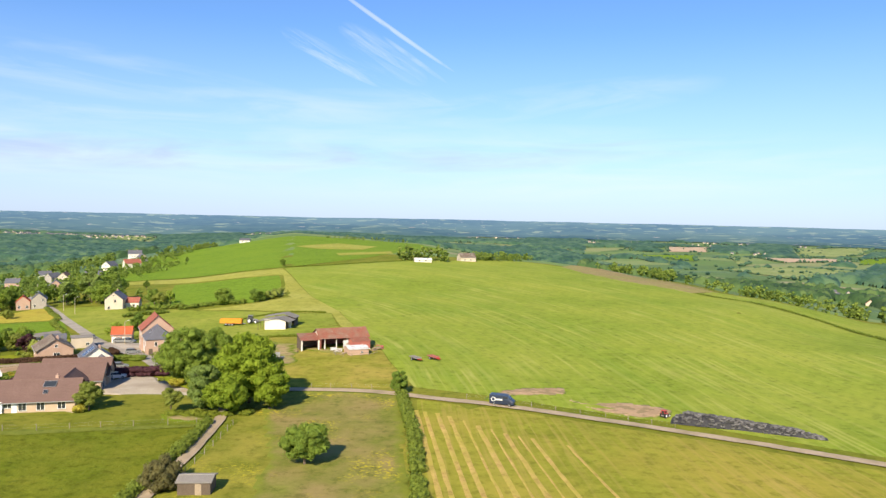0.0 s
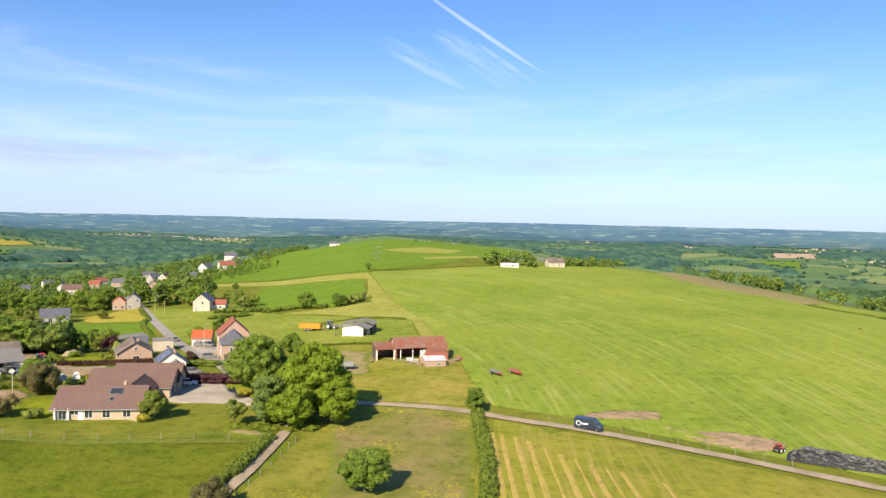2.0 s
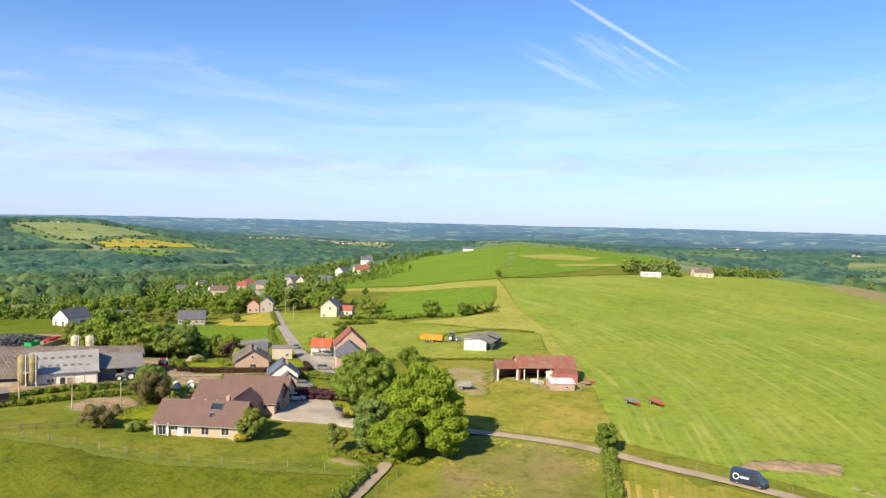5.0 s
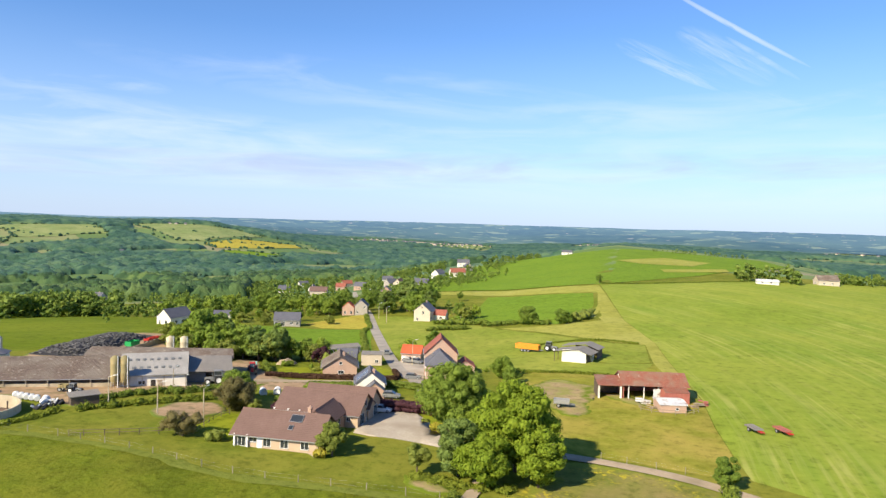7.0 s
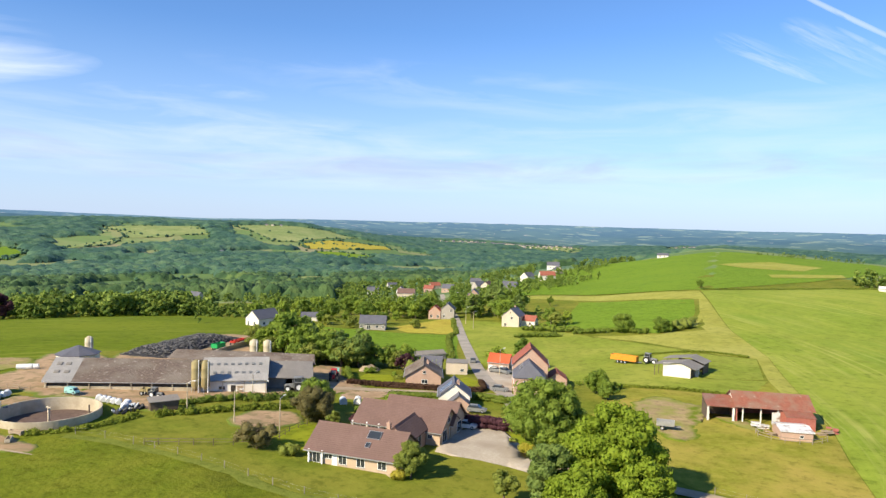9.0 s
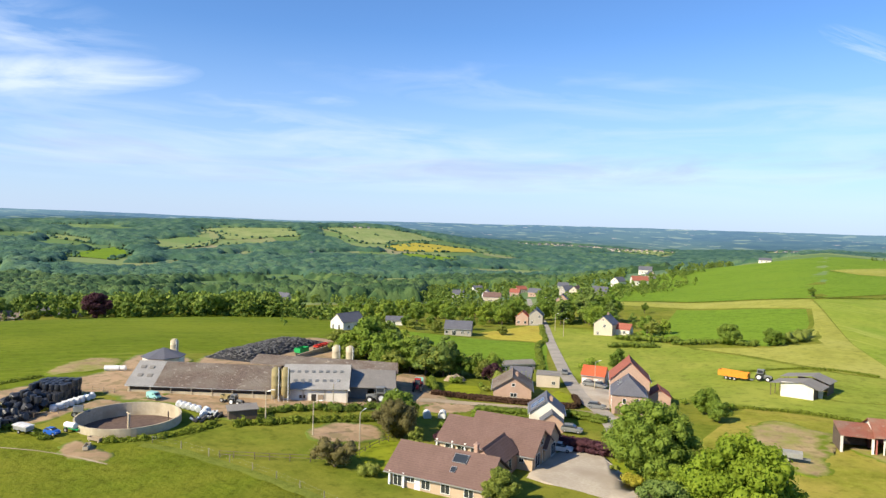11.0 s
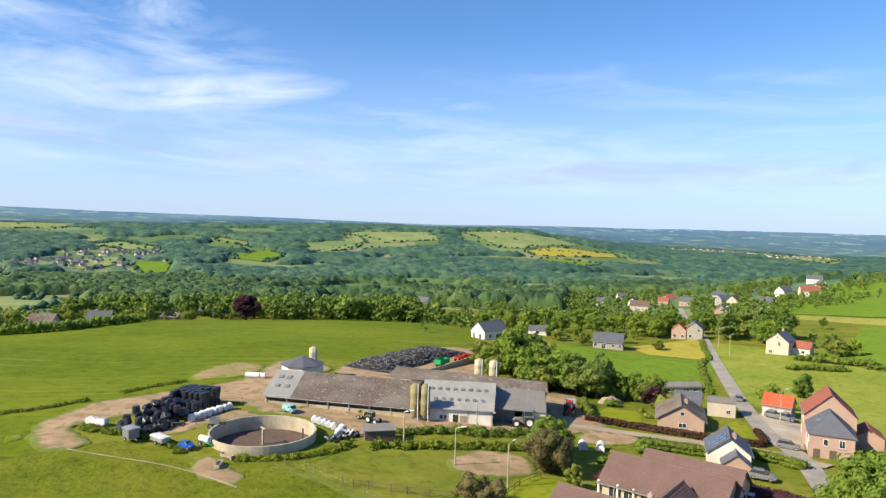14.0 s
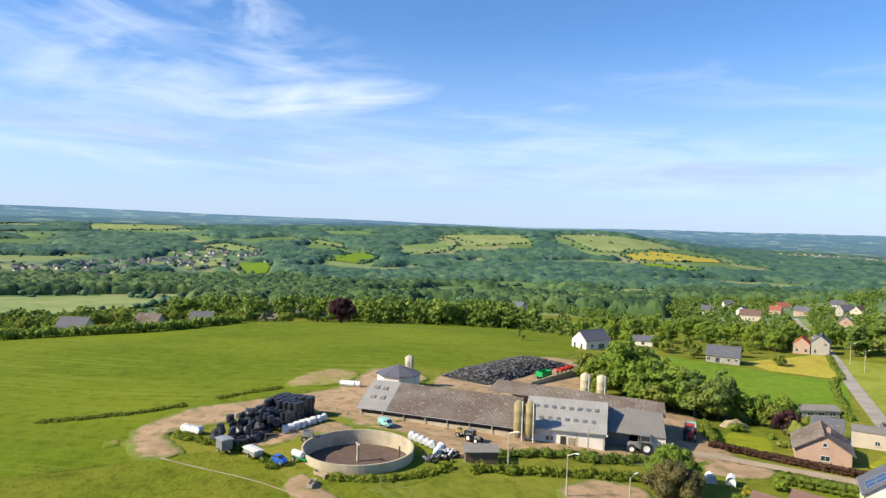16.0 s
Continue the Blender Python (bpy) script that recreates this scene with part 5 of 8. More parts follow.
def car(name, x, y, rot, paint, label, L=4.2, W=1.75, H=1.48, category="car"):
    root = thing(name, at(x, y, rot, 0.3), label, category)
    w = W / 2
    bm = B()
    hull(bm, [(-L / 2, w * 0.8, w * 0.85, 0.35, 0.75), (-L / 2 + 0.15, w, w * 0.95, 0.25, 0.95), (-L * 0.2, w, w * 0.96, 0.22, 0.98), (L * 0.18, w, w * 0.96, 0.22, 0.95),
              (L * 0.42, w * 0.97, w * 0.88, 0.24, 0.82), (L / 2, w * 0.8, w * 0.72, 0.35, 0.66)])
    body = part("body", bm, paint, root, smooth=False)
    bm = B()
    hull(bm, [(-L * 0.46, w * 0.82, w * 0.70, 0.93, 1.05), (-L * 0.36, w * 0.86, w * 0.74, 0.93, H), (L * 0.05, w * 0.86, w * 0.74, 0.93, H), (L * 0.22, w * 0.86, w * 0.78, 0.93, 0.99)])
    part("cabin", bm, M["glass"], root)
    bm = B()
    box(bm, -L * 0.35, L * 0.05, -w * 0.73, w * 0.73, H - 0.02, H + 0.03, 0.02)
    part("roof_panel", bm, paint, root)
    for sx in (-L * 0.31, L * 0.31):
        for sy in (-w + 0.08, w - 0.08):
            wheel(root, sx, sy, 0.31, 0.2)
    for sy in (-1, 1):
        bm = B()
        box(bm, L / 2 - 0.12, L / 2 - 0.01, sy * w * 0.6 - 0.16, sy * w * 0.6 + 0.16, 0.58, 0.68, 0.01)
        part("headlight", bm, M["white"], root)
    return root


def van(name, x, y, rot, paint, label, L=5.4, W=2.0, H=2.2, logo=True):
    root = thing(name, at(x, y, rot, 0.3), label, "van")
    w = W / 2
    bm = B()
    hull(bm, [(-L / 2, w * 0.95, w * 0.86, 0.4, H * 0.97), (-L / 2 + 0.1, w, w * 0.9, 0.3, H), (L * 0.16, w, w * 0.9, 0.3, H), (L * 0.24, w, w * 0.86, 0.3, H * 0.96),
              (L * 0.36, w, w * 0.85, 0.3, H * 0.62), (L * 0.47, w * 0.92, w * 0.76, 0.32, H * 0.48), (L / 2, w * 0.82, w * 0.66, 0.4, H * 0.40)])
    part("body", bm, paint, root)
    bm = B()
    hull(bm, [(L * 0.225, w * 0.86, w * 0.80, H * 0.70, H * 0.93), (L * 0.36, w * 0.84, w * 0.8, H * 0.63, H * 0.66)])
    g = part("windscreen", bm, M["glass"], root)
    g.matrix_basis = pose(0.05, 0, 0.02)
    for sy in (-1, 1):
        bm = B()
        box(bm, L * 0.06, L * 0.24, sy * w * 0.955 - 0.02, sy * w * 0.955 + 0.02, H * 0.62, H * 0.85)
        part("side_window", bm, M["glass"], root)
        if logo:
            # plain pale shapes in place of the lettering
            bm = B()
            lathe(bm, [(0.36, 0), (0.50, 0), (0.50, 0.02), (0.36, 0.02), (0.36, 0)], 18, cap=False)
            o = part("emblem", bm, M["white"], root)
            o.matrix_basis = pose(-L * 0.33, sy * (w + 0.012), H * 0.58, 90 if sy < 0 else -90, 0, 0)
            bm = B()
            box(bm, -L * 0.22, L * 0.02, sy * (w + 0.01) - 0.01, sy * (w + 0.01) + 0.01, H * 0.50, H * 0.64)
            part("panel_mark", bm, M["white"], root)
    for sx in (-L * 0.30, L * 0.32):
        for sy in (-w + 0.1, w - 0.1):
            wheel(root, sx, sy, 0.34, 0.22)
    return root


def tractor(name, x, y, rot, paint, label, s=1.0):
    root = thing(name, at(x, y, rot, 0.25, s), label, "tractor")
    bm = B()
    hull(bm, [(0.1, 0.38, 0.34, 0.75, 1.55), (1.7, 0.36, 0.30, 0.75, 1.45), (2.1, 0.30, 0.24, 0.8, 1.25)])
    part("bonnet", bm, paint, root)
    bm = B()
    box(bm, -1.5, 0.4, -0.4, 0.4, 0.55, 1.05, 0.05)
    part("chassis", bm, M["greymetal"], root)
    bm = B()
    hull(bm, [(-1.25, 0.72, 0.62, 1.0, 2.65), (0.15, 0.72, 0.62, 1.0, 2.65), (0.3, 0.66, 0.58, 1.0, 1.9)])
    part("cab_glass", bm, M["glass"], root)
    bm = B()
    box(bm, -1.4, 0.3, -0.75, 0.75, 2.65, 2.82, 0.05)
    part("cab_roof", bm, paint, root)
    for sx, sy in ((-1.26, 0.7), (-1.26, -0.7), (0.16, 0.7), (0.16, -0.7)):
        bm = B()
        box(bm, sx - 0.05, sx + 0.05, sy - 0.05, sy + 0.05, 1.0, 2.66)
        part("cab_post", bm, paint, root)
    for sy in (-0.95, 0.95):
        wheel(root, -0.75, sy, 0.92, 0.55, M["white"])
        wheel(root, 1.45, sy, 0.66, 0.42, M["white"])
        bm = B()
        box(bm, -1.55, 0.1, sy - 0.28, sy + 0.28, 1.86, 1.93, 0.02)
        part("mudguard", bm, paint, root)
    bm = B()
    tube(bm, (0.5, 0.42, 1.4), (0.5, 0.42, 2.5), 0.06, 0.05, 8)
    part("exhaust", bm, M["greymetal"], root)
    return root


def trailer(name, x, y, rot, mat, label, L=5.5, W=2.2, H=1.2, side_h=1.3, axles=2, frame_paint=None):
    root = thing(name, at(x, y, rot, 0.22), label, "trailer")
    bm = B()
    t = 0.08
    box(bm, -L / 2, L / 2, -W / 2, W / 2, 0.9, 1.02)
    for a in ((-L / 2, L / 2, -W / 2, -W / 2 + t), (-L / 2, L / 2, W / 2 - t, W / 2), (-L / 2, -L / 2 + t, -W / 2 + t, W / 2 - t), (L / 2 - t, L / 2, -W / 2 + t, W / 2 - t)):
        box(bm, *a, 1.02, 1.02 + side_h)
    for i in range(6):
        u = -L / 2 + 0.4 + (L - 0.8) * i / 5
        for s in (-1, 1):
            box(bm, u - 0.05, u + 0.05, s * W / 2 - 0.05, s * W / 2 + 0.05, 0.9, 1.02 + side_h)
    part("tub", bm, mat, root)
    bm = B()
    box(bm, -L / 2, L / 2 + 1.2, -0.35, -0.2, 0.7, 0.9)
    box(bm, -L / 2, L / 2 + 1.2, 0.2, 0.35, 0.7, 0.9)
    part("chassis", bm, frame_paint or M["greymetal"], root)
    for i in range(axles):
        for s in (-1, 1):
            wheel(root, -0.6 + (i - (axles - 1) / 2) * 1.15, s * (W / 2 - 0.2), 0.48, 0.35)
    return root

# ---------------------------------------------------------------- bungalow and its wings
def bungalow():
    r = house("bungalow", -80.6, 138.0, 14.8, 15.6, 9.0, 2.5, 5.4, M["sandbrick"], M["browntile"], "long low sand-brick bungalow under brown tiles with a rear wing", over=0.55,
              windows=[("f", -6.2, 0.2, 1.5, 1.9), ("f", -4.0, 1.1, 1.6, 0.9), ("f", -1.5, 0.5, 1.5, 1.5), ("f", 1.7, 0.5, 1.5, 1.5), ("f", 5.4, 0.6, 1.5, 1.4), ("l", 0, 0.9, 1.6, 1.2)],
              doors=[("f", -2.9, 0.95, 2.05, M["white"])])
    roof_window(r, 15.6, 9.0, 2.53, 5.43, 2.6, 0.74, 2.2, 1.5)
    roof_window(r, 15.6, 9.0, 2.53, 5.43, 2.2, 0.35, 0.7, 0.9)
    for u in (-7.4, -5.0):
        bm = B()
        box(bm, u - 0.14, u + 0.14, -5.0, -4.72, -0.4, 2.45)
        part("porch_post", bm, M["white"], r)
    bm = B()
    box(bm, -7.8, 7.8, -6.0, -4.5, -0.6, 0.06)
    part("terrace", bm, M["concrete"], r)
    # rear wing with its gable towards the drive
    w = Matrix(pose(0.4, 17.8, -0.4))
    house_body(r, 17.0, 9.6, 2.6, 5.5, M["sandbrick"], M["browntile"], over=0.5, m=w,
               windows=[("r", -2.3, 0.0, 2.4, 2.2), ("r", 1.6, 0.0, 2.4, 2.2), ("r", 0.0, 3.0, 1.5, 1.3), ("f", 6.6, 1.1, 0.9, 0.8), ("f", -6.5, 0.3, 1.6, 1.9), ("f", -4.2, 0.3, 1.6, 1.9), ("f", -1.8, 0.3, 1.4, 1.9)])
    w2 = Matrix(pose(2.2, 22.6, -0.5))
    house_body(r, 14.0, 8.0, 2.6, 5.6, M["sandbrick"], M["browntile"], over=0.45, m=w2, windows=[("r", 0.6, 0.0, 2.4, 2.1)])
    # cross roof that links the two
    lk = Matrix(pose(3.6, 9.0, 0, 0, 0, 90))
    house_body(r, 9.0, 5.2, 2.5, 4.7, M["brick"], M["browntile"], over=0.3, m=lk, trim=False, windows=[("f", 0.8, 0.3, 1.2, 1.9)], chimneys=[(-3.6, 1.4, 1.5)])
    for u in (-8.3, -5.4, -3.0, -0.6):
        bm = B()
        box(bm, u - 0.15, u + 0.15, 12.55, 12.85, -0.6, 2.3)
        part("porch_post", bm, M["white"], r)


bungalow()

# slate house with solar panels behind the bungalow
sh = house("slate_house", -90.4, 180.6, -56, 7.6, 6.8, 2.9, 5.5, M["whitewash"], M["slate"], "white-walled house with a slate roof and solar panels", over=0.3,
           windows=[("f", -1.5, 0.9, 0.9, 1.2), ("f", 1.4, 0.9, 0.9, 1.2), ("b", 0, 0.9, 1.0, 1.2), ("r", 0, 1.0, 1.2, 1.2), ("l", -1.4, 0.9, 1.0, 1.2)], chimneys=[(1.6, 0.8, 0.8)])
for i in range(2):
    for j in range(2):
        roof_window(sh, 7.6, 6.8, 2.93, 5.53, 0.6 + i * 1.6, 0.30 + 0.40 * j, 1.5, 1.5, M["solar"], name="solar_panel")
house_body(sh, 3.4, 4.4, 2.0, 3.7, M["brick"], M["slate"], over=0.2, m=Matrix(pose(5.4, 0.9, 0)), trim=False, windows=[("r", 0.2, 0.6, 1.0, 1.0)])

# tall farmhouse: slate front part, red-tiled rear part
fh = house("farmhouse", -87.2, 211.4, -61.5, 8.6, 8.8, 6.3, 10.4, M["brick"], M["redtile"], "tall pink-brick farmhouse with red tiles and a slate front", over=0.3,
           windows=[("b", -2, 1.0, 1.1, 1.6), ("b", 2, 1.0, 1.1, 1.6), ("b", -2, 4.0, 1.0, 1.4), ("b", 2, 4.0, 1.0, 1.4), ("f", -2, 1.0, 1.1, 1.6), ("f", 2, 4.0, 1.0, 1.4), ("f", -2, 4.0, 1.0, 1.4)])
slate_wing = Matrix(pose(8.9, -0.5, 0))
house_body(fh, 9.2, 7.2, 5.0, 8.3, M["brick"], M["slate"], over=0.25, hip=2.6, m=slate_wing,
           windows=[("f", -2.4, 0.9, 1.1, 1.8), ("f", 0.3, 0.9, 1.1, 1.8), ("f", 2.8, 3.0, 1.0, 1.3), ("f", -1.8, 3.0, 1.0, 1.3), ("r", 1.6, 2.9, 1.0, 1.4), ("r", -1.0, 3.0, 0.8, 1.2), ("b", -1.5, 1.0, 1.1, 1.6), ("b", 1.5, 3.2, 1.0, 1.4)],
           doors=[("r", -2.4, 1.1, 2.3, M["darkwood"]), ("r", 0.2, 1.1, 2.3, M["darkwood"])])
roof_window(fh, 9.2, 7.2, 5.03, 8.33, 1.2, 0.5, 0.8, 1.0, m=slate_wing)
roof_window(fh, 9.2, 7.2, 5.03, 8.33, -1.4, 0.5, 0.8, 1.0, m=slate_wing)
house_body(fh, 6.0, 5.0, 2.4, 4.0, M["brick"], M["redtile"], over=0.2, m=Matrix(pose(-1.0, 6.9, 0)), trim=False)

# small house with a bright orange roof
oh = house("cottage", -105.1, 228.0, 16, 6.2, 5.2, 2.9, 4.9, M["brick"], M["orangetile"], "small cottage with white doors and a bright orange tiled roof", over=0.2,
           windows=[("f", -0.9, 0.3, 0.9, 1.7), ("f", 2.4, 0.5, 0.8, 1.5), ("r", 0, 1.0, 1.0, 1.2)], doors=[("f", -2.2, 1.3, 2.1, M["white"]), ("f", 0.9, 1.3, 2.1, M["white"])])

# pink-brown house with its flat-roofed neighbour
bh = house("brown_house", -110.9, 197.5, -55, 10.2, 9.0, 2.7, 5.5, M["brick"], M["mossroof"], "low pink-brick house with a weathered brown roof", over=0.45,
           windows=[("r", 0.3, 0.9, 1.6, 1.0), ("r", 0.2, 3.4, 0.8, 0.8), ("f", -2, 0.8, 1.2, 1.1), ("b", 1.5, 0.8, 1.2, 1.1)], chimneys=[(0.5, 1.0, 0.8)])
fl = house("outbuilding", -112.6, 216.4, 30, 6.0, 5.6, 3.3, 3.45, M["render"], M["greyroof"], "flat-roofed cream rendered outbuilding", "outbuilding", over=0.12, trim=False, windows=[("f", 1.5, 1.0, 1.0, 0.9)])
house("rear_house", -118.6, 212.4, 28, 5.6, 6.0, 2.8, 4.6, M["stone"], M["slate"], "grey stone outbuilding with a dark roof", "outbuilding", over=0.3)
house("low_shed", -134.6, 232.4, 60, 11.5, 4.4, 1.9, 2.6, M["stone"], M["greyroof"], "long low shed with a grey roof beside a garden", "shed", over=0.2, windows=[("f", -4, 0.7, 1.6, 0.8), ("f", -1.3, 0.7, 1.6, 0.8), ("f", 1.3, 0.7, 1.6, 0.8), ("f", 4, 0.7, 1.6, 0.8)])

# houses along the road
wh = house("white_house", -152.5, 324.5, 100, 9.0, 7.8, 4.8, 8.0, M["render"], M["slate"], "cream rendered gabled house in a meadow", over=0.25,
           windows=[("l", 0.6, 3.4, 1.0, 1.4), ("l", -2.2, 0.3, 1.0, 1.3), ("f", -2, 1, 1.1, 1.3), ("f", 2, 1, 1.1, 1.3), ("l", 0, 6.2, 0.6, 0.7)], chimneys=[(2, 0, 0.8)])
house_body(wh, 6.4, 5.4, 2.8, 4.8, M["whitewash"], M["redtile"], over=0.25, trim=False, m=Matrix(pose(3.0, -6.5, 0, 0, 0, 90)), windows=[("l", 0, 1.0, 1.2, 1.2), ("b", 1, 1.0, 1.2, 1.2)])
house("grey_house", -198.0, 282.0, 34, 11.0, 8.0, 2.9, 5.6, M["stone"], M["slate"], "grey stone bungalow with a dark slate roof", over=0.3,
      windows=[("f", -4.6, 0.9, 1.2, 1.2), ("f", -1.6, 0.2, 1.6, 2.0), ("f", 2.0, 0.9, 1.2, 1.2), ("f", 4.4, 0.9, 1.0, 1.2), ("l", 0, 0.9, 1.2, 1.2)])
house("road_house", -199.5, 343.0, 118, 8.0, 6.4, 5.0, 7.8, M["stone"], M["slate"], "tall grey roadside house", over=0.2,
      windows=[("l", -1.8, 1.0, 1.0, 1.4), ("l", 1.8, 3.8, 1.0, 1.4), ("b", -2, 1, 1, 1.4), ("b", 2, 3.8, 1, 1.4)])
house("road_house", -205.5, 340.0, 118, 7.0, 6.0, 4.2, 6.8, M["brick"], M["orangetile"], "brick roadside house with a white porch", over=0.2,
      windows=[("l", -1.6, 1.0, 1.2, 1.4), ("l", 1.6, 1.0, 1.2, 1.4)])
house("white_villa", -232.5, 251.0, 91, 12.0, 7.8, 3.4, 6.6, M["whitewash"], M["slate"], "white rendered villa with a dark slate roof", over=0.25,
      windows=[("l", 1.4, 0.2, 1.2, 2.1), ("l", -2.2, 0.2, 1.0, 2.1), ("f", -3, 0.9, 1.4, 1.2), ("f", 1.5, 0.3, 3.0, 1.8)])
house("garden_house", -236.5, 282.5, 40, 7.5, 5.0, 2.3, 3.8, M["whitewash"], M["slate"], "white garden annexe with a dark roof", over=0.2, windows=[("f", 0, 0.8, 1.4, 1.1)])

# the village farther down the road
VILLAGE = [(-374, 540, 30, 15, 10, "render", "browntile"), (-452, 588, 35, 11, 8, "whitewash", "slate"), (-484, 743, 60, 13, 9, "render", "redtile"), (-420, 733, 30, 12, 9, "whitewash", "slate"),
           (-277, 551, 15, 12, 9, "stone", "slate"), (-315, 657, 80, 12, 9, "whitewash", "slate"), (-287, 641, 40, 14, 9, "whitewash", "redtile"), (-305, 704, 130, 11, 8, "render", "slate"),
           (-530, 718, 55, 11, 8, "whitewash", "slate"), (-398, 643, 15, 12, 8, "brick", "slate"), (-321, 590, 100, 12, 8, "render", "browntile"), (-262, 470, 118, 9, 8, "brick", "slate"),
           (-435, 612, 118, 11, 8, "whitewash", "slate"), (-480, 400, 10, 12, 9, "render", "slate"), (-350, 790, 20, 14, 9, "whitewash", "slate"), (-345, 615, 70, 11, 8, "stone", "slate"), (-455, 690, 20, 11, 8, "brick", "redtile")]
for x, y, rot, L, W, wall, roof in VILLAGE:
    house("village_house", x, y, rot, L, W, 4.4, 8.0, M[wall], M[roof], "%s village house with a %s roof among trees" % ({"render": "cream", "whitewash": "white", "brick": "brick", "stone": "grey stone"}[wall],
          {"slate": "slate", "redtile": "red tiled", "browntile": "brown tiled", "orangetile": "orange tiled"}[roof]), "house", group="village houses", over=0.3,
          windows=[("f", -2.6, 1.0, 1.2, 1.4), ("f", 2.6, 1.0, 1.2, 1.4), ("l", 0, 1.0, 1.2, 1.4), ("l", 0, 4.2, 1.0, 1.2), ("f", 0, 1.0, 1.2, 1.4), ("r", 0, 3.6, 1.1, 1.3)], chimneys=[(2.0, 0.4, 0.7)])

# behind the west meadow's brow
for x, y, rot, L, wall, roof in ((-326.5, 108.9, 55, 9, "stone", "mossroof"), (-337.7, 130.9, 62, 9, "stone", "slate"), (-406.0, 178.8, 50, 11, "render", "mossroof"), (-405.9, 207.8, 60, 12, "stone", "slate"), (-423.8, 202.8, 58, 9, "render", "slate"), (-321.3, 82.9, 60, 10, "render", "slate")):
    house("brow_house", x, y, rot, L, 7.5, 2.6, 5.4, M[wall], M[roof], "%s house with a dark roof behind the meadow's brow" % ("cream" if wall == "render" else "grey stone"), "house", dz=-0.8, group="houses behind the brow",
          windows=[("r", 0, 1.0, 1.2, 1.2), ("f", 0, 0.8, 1.2, 1.2), ("f", -2.6, 0.8, 1.0, 1.2), ("l", 0, 1.0, 1.2, 1.2)], chimneys=[(1.6, 0.4, 0.7)])

# far buildings on the ridge
for x, y, rot, L, W, e, r_, wall, roof, lab in ((-15, 524, 8, 13, 6, 1.9, 3.0, "whitewash", "tin", "long white shed on the ridge"), (19, 560, 20, 13, 9, 3.4, 6.6, "render", "mossroof", "cream farmhouse on the ridge"),
                                               (-258, 905, 10, 13, 8, 3, 5.5, "whitewash", "slate", "white farm on the far ridge"), (489, 791, 60, 15, 9, 3.2, 7.0, "render", "redtile", "cream house with a red roof in the valley")):
    house("ridge_farm", x, y, rot, L, W, e, r_, M[wall], M[roof], lab, "building", over=0.2, windows=[("f", -3, 0.9, 1.2, 1.2), ("f", 2, 0.9, 1.2, 1.2), ("l", 0, 1, 1.2, 1.2)])

# ---------------------------------------------------------------- field barns
def white_shed():
    r = thing("white_shed", at(-57.6, 244.4, -3, 0.0, 0.88), "open field shed with white walls and a grey sheet roof", "shed")
    bm = B()
    prism(bm, [(-4.2, -0.5), (4.2, -0.5), (4.2, 3.3), (1.2, 4.5), (-4.2, 3.9)], -4.6, -4.4, "y")
    part("front_wall", bm, M["whitewash"], r)
    bm = B()
    box(bm, -4.2, -4.0, -4.4, 5.0, -0.5, 3.4)
    box(bm, -4.2, 4.2, 9.8, 10.0, -0.5, 3.4)
    part("rear_wall", bm, M["darkwood"], r)
    bm = B()
    box(bm, 4.05, 4.2, -4.4, -0.6, -0.5, 3.2)
    part("side_boards", bm, M["darkwood"], r)
    bm = B()
    box(bm, 5.2, 5.35, 4.0, 9.8, -0.5, 3.1)
    part("side_boards", bm, M["darkwood"], r)
    bm = B()
    box(bm, 4.2, 5.3, -0.4, -0.3, -0.3, 3.0)
    box(bm, 4.24, 4.3, -0.3, 3.9, -0.3, 3.0)
    part("sheet_door", bm, M["tin"], r)
    # two roofs, one behind the other, the rear one higher
    for y0, y1, dz in ((-5.2, 3.4, 0.0), (3.4, 10.6, 0.55)):
        part("roof", slab(B(), [(-7.2, y0, 3.1 + dz), (1.2, y0, 4.55 + dz), (1.2, y1, 4.55 + dz), (-7.2, y1, 3.1 + dz)], 0.08), M["greyroof"], r)
        part("roof", slab(B(), [(1.2, y0, 4.55 + dz), (6.0, y0, 3.0 + dz), (6.0, y1, 3.0 + dz), (1.2, y1, 4.55 + dz)], 0.08), M["greyroof"], r)
    for y in (-4.6, -1, 3, 7, 10):
        bm = B()
        box(bm, -6.9, -6.75, y - 0.08, y + 0.08, -0.5, 3.15)
        part("post", bm, M["darkwood"], r)


white_shed()


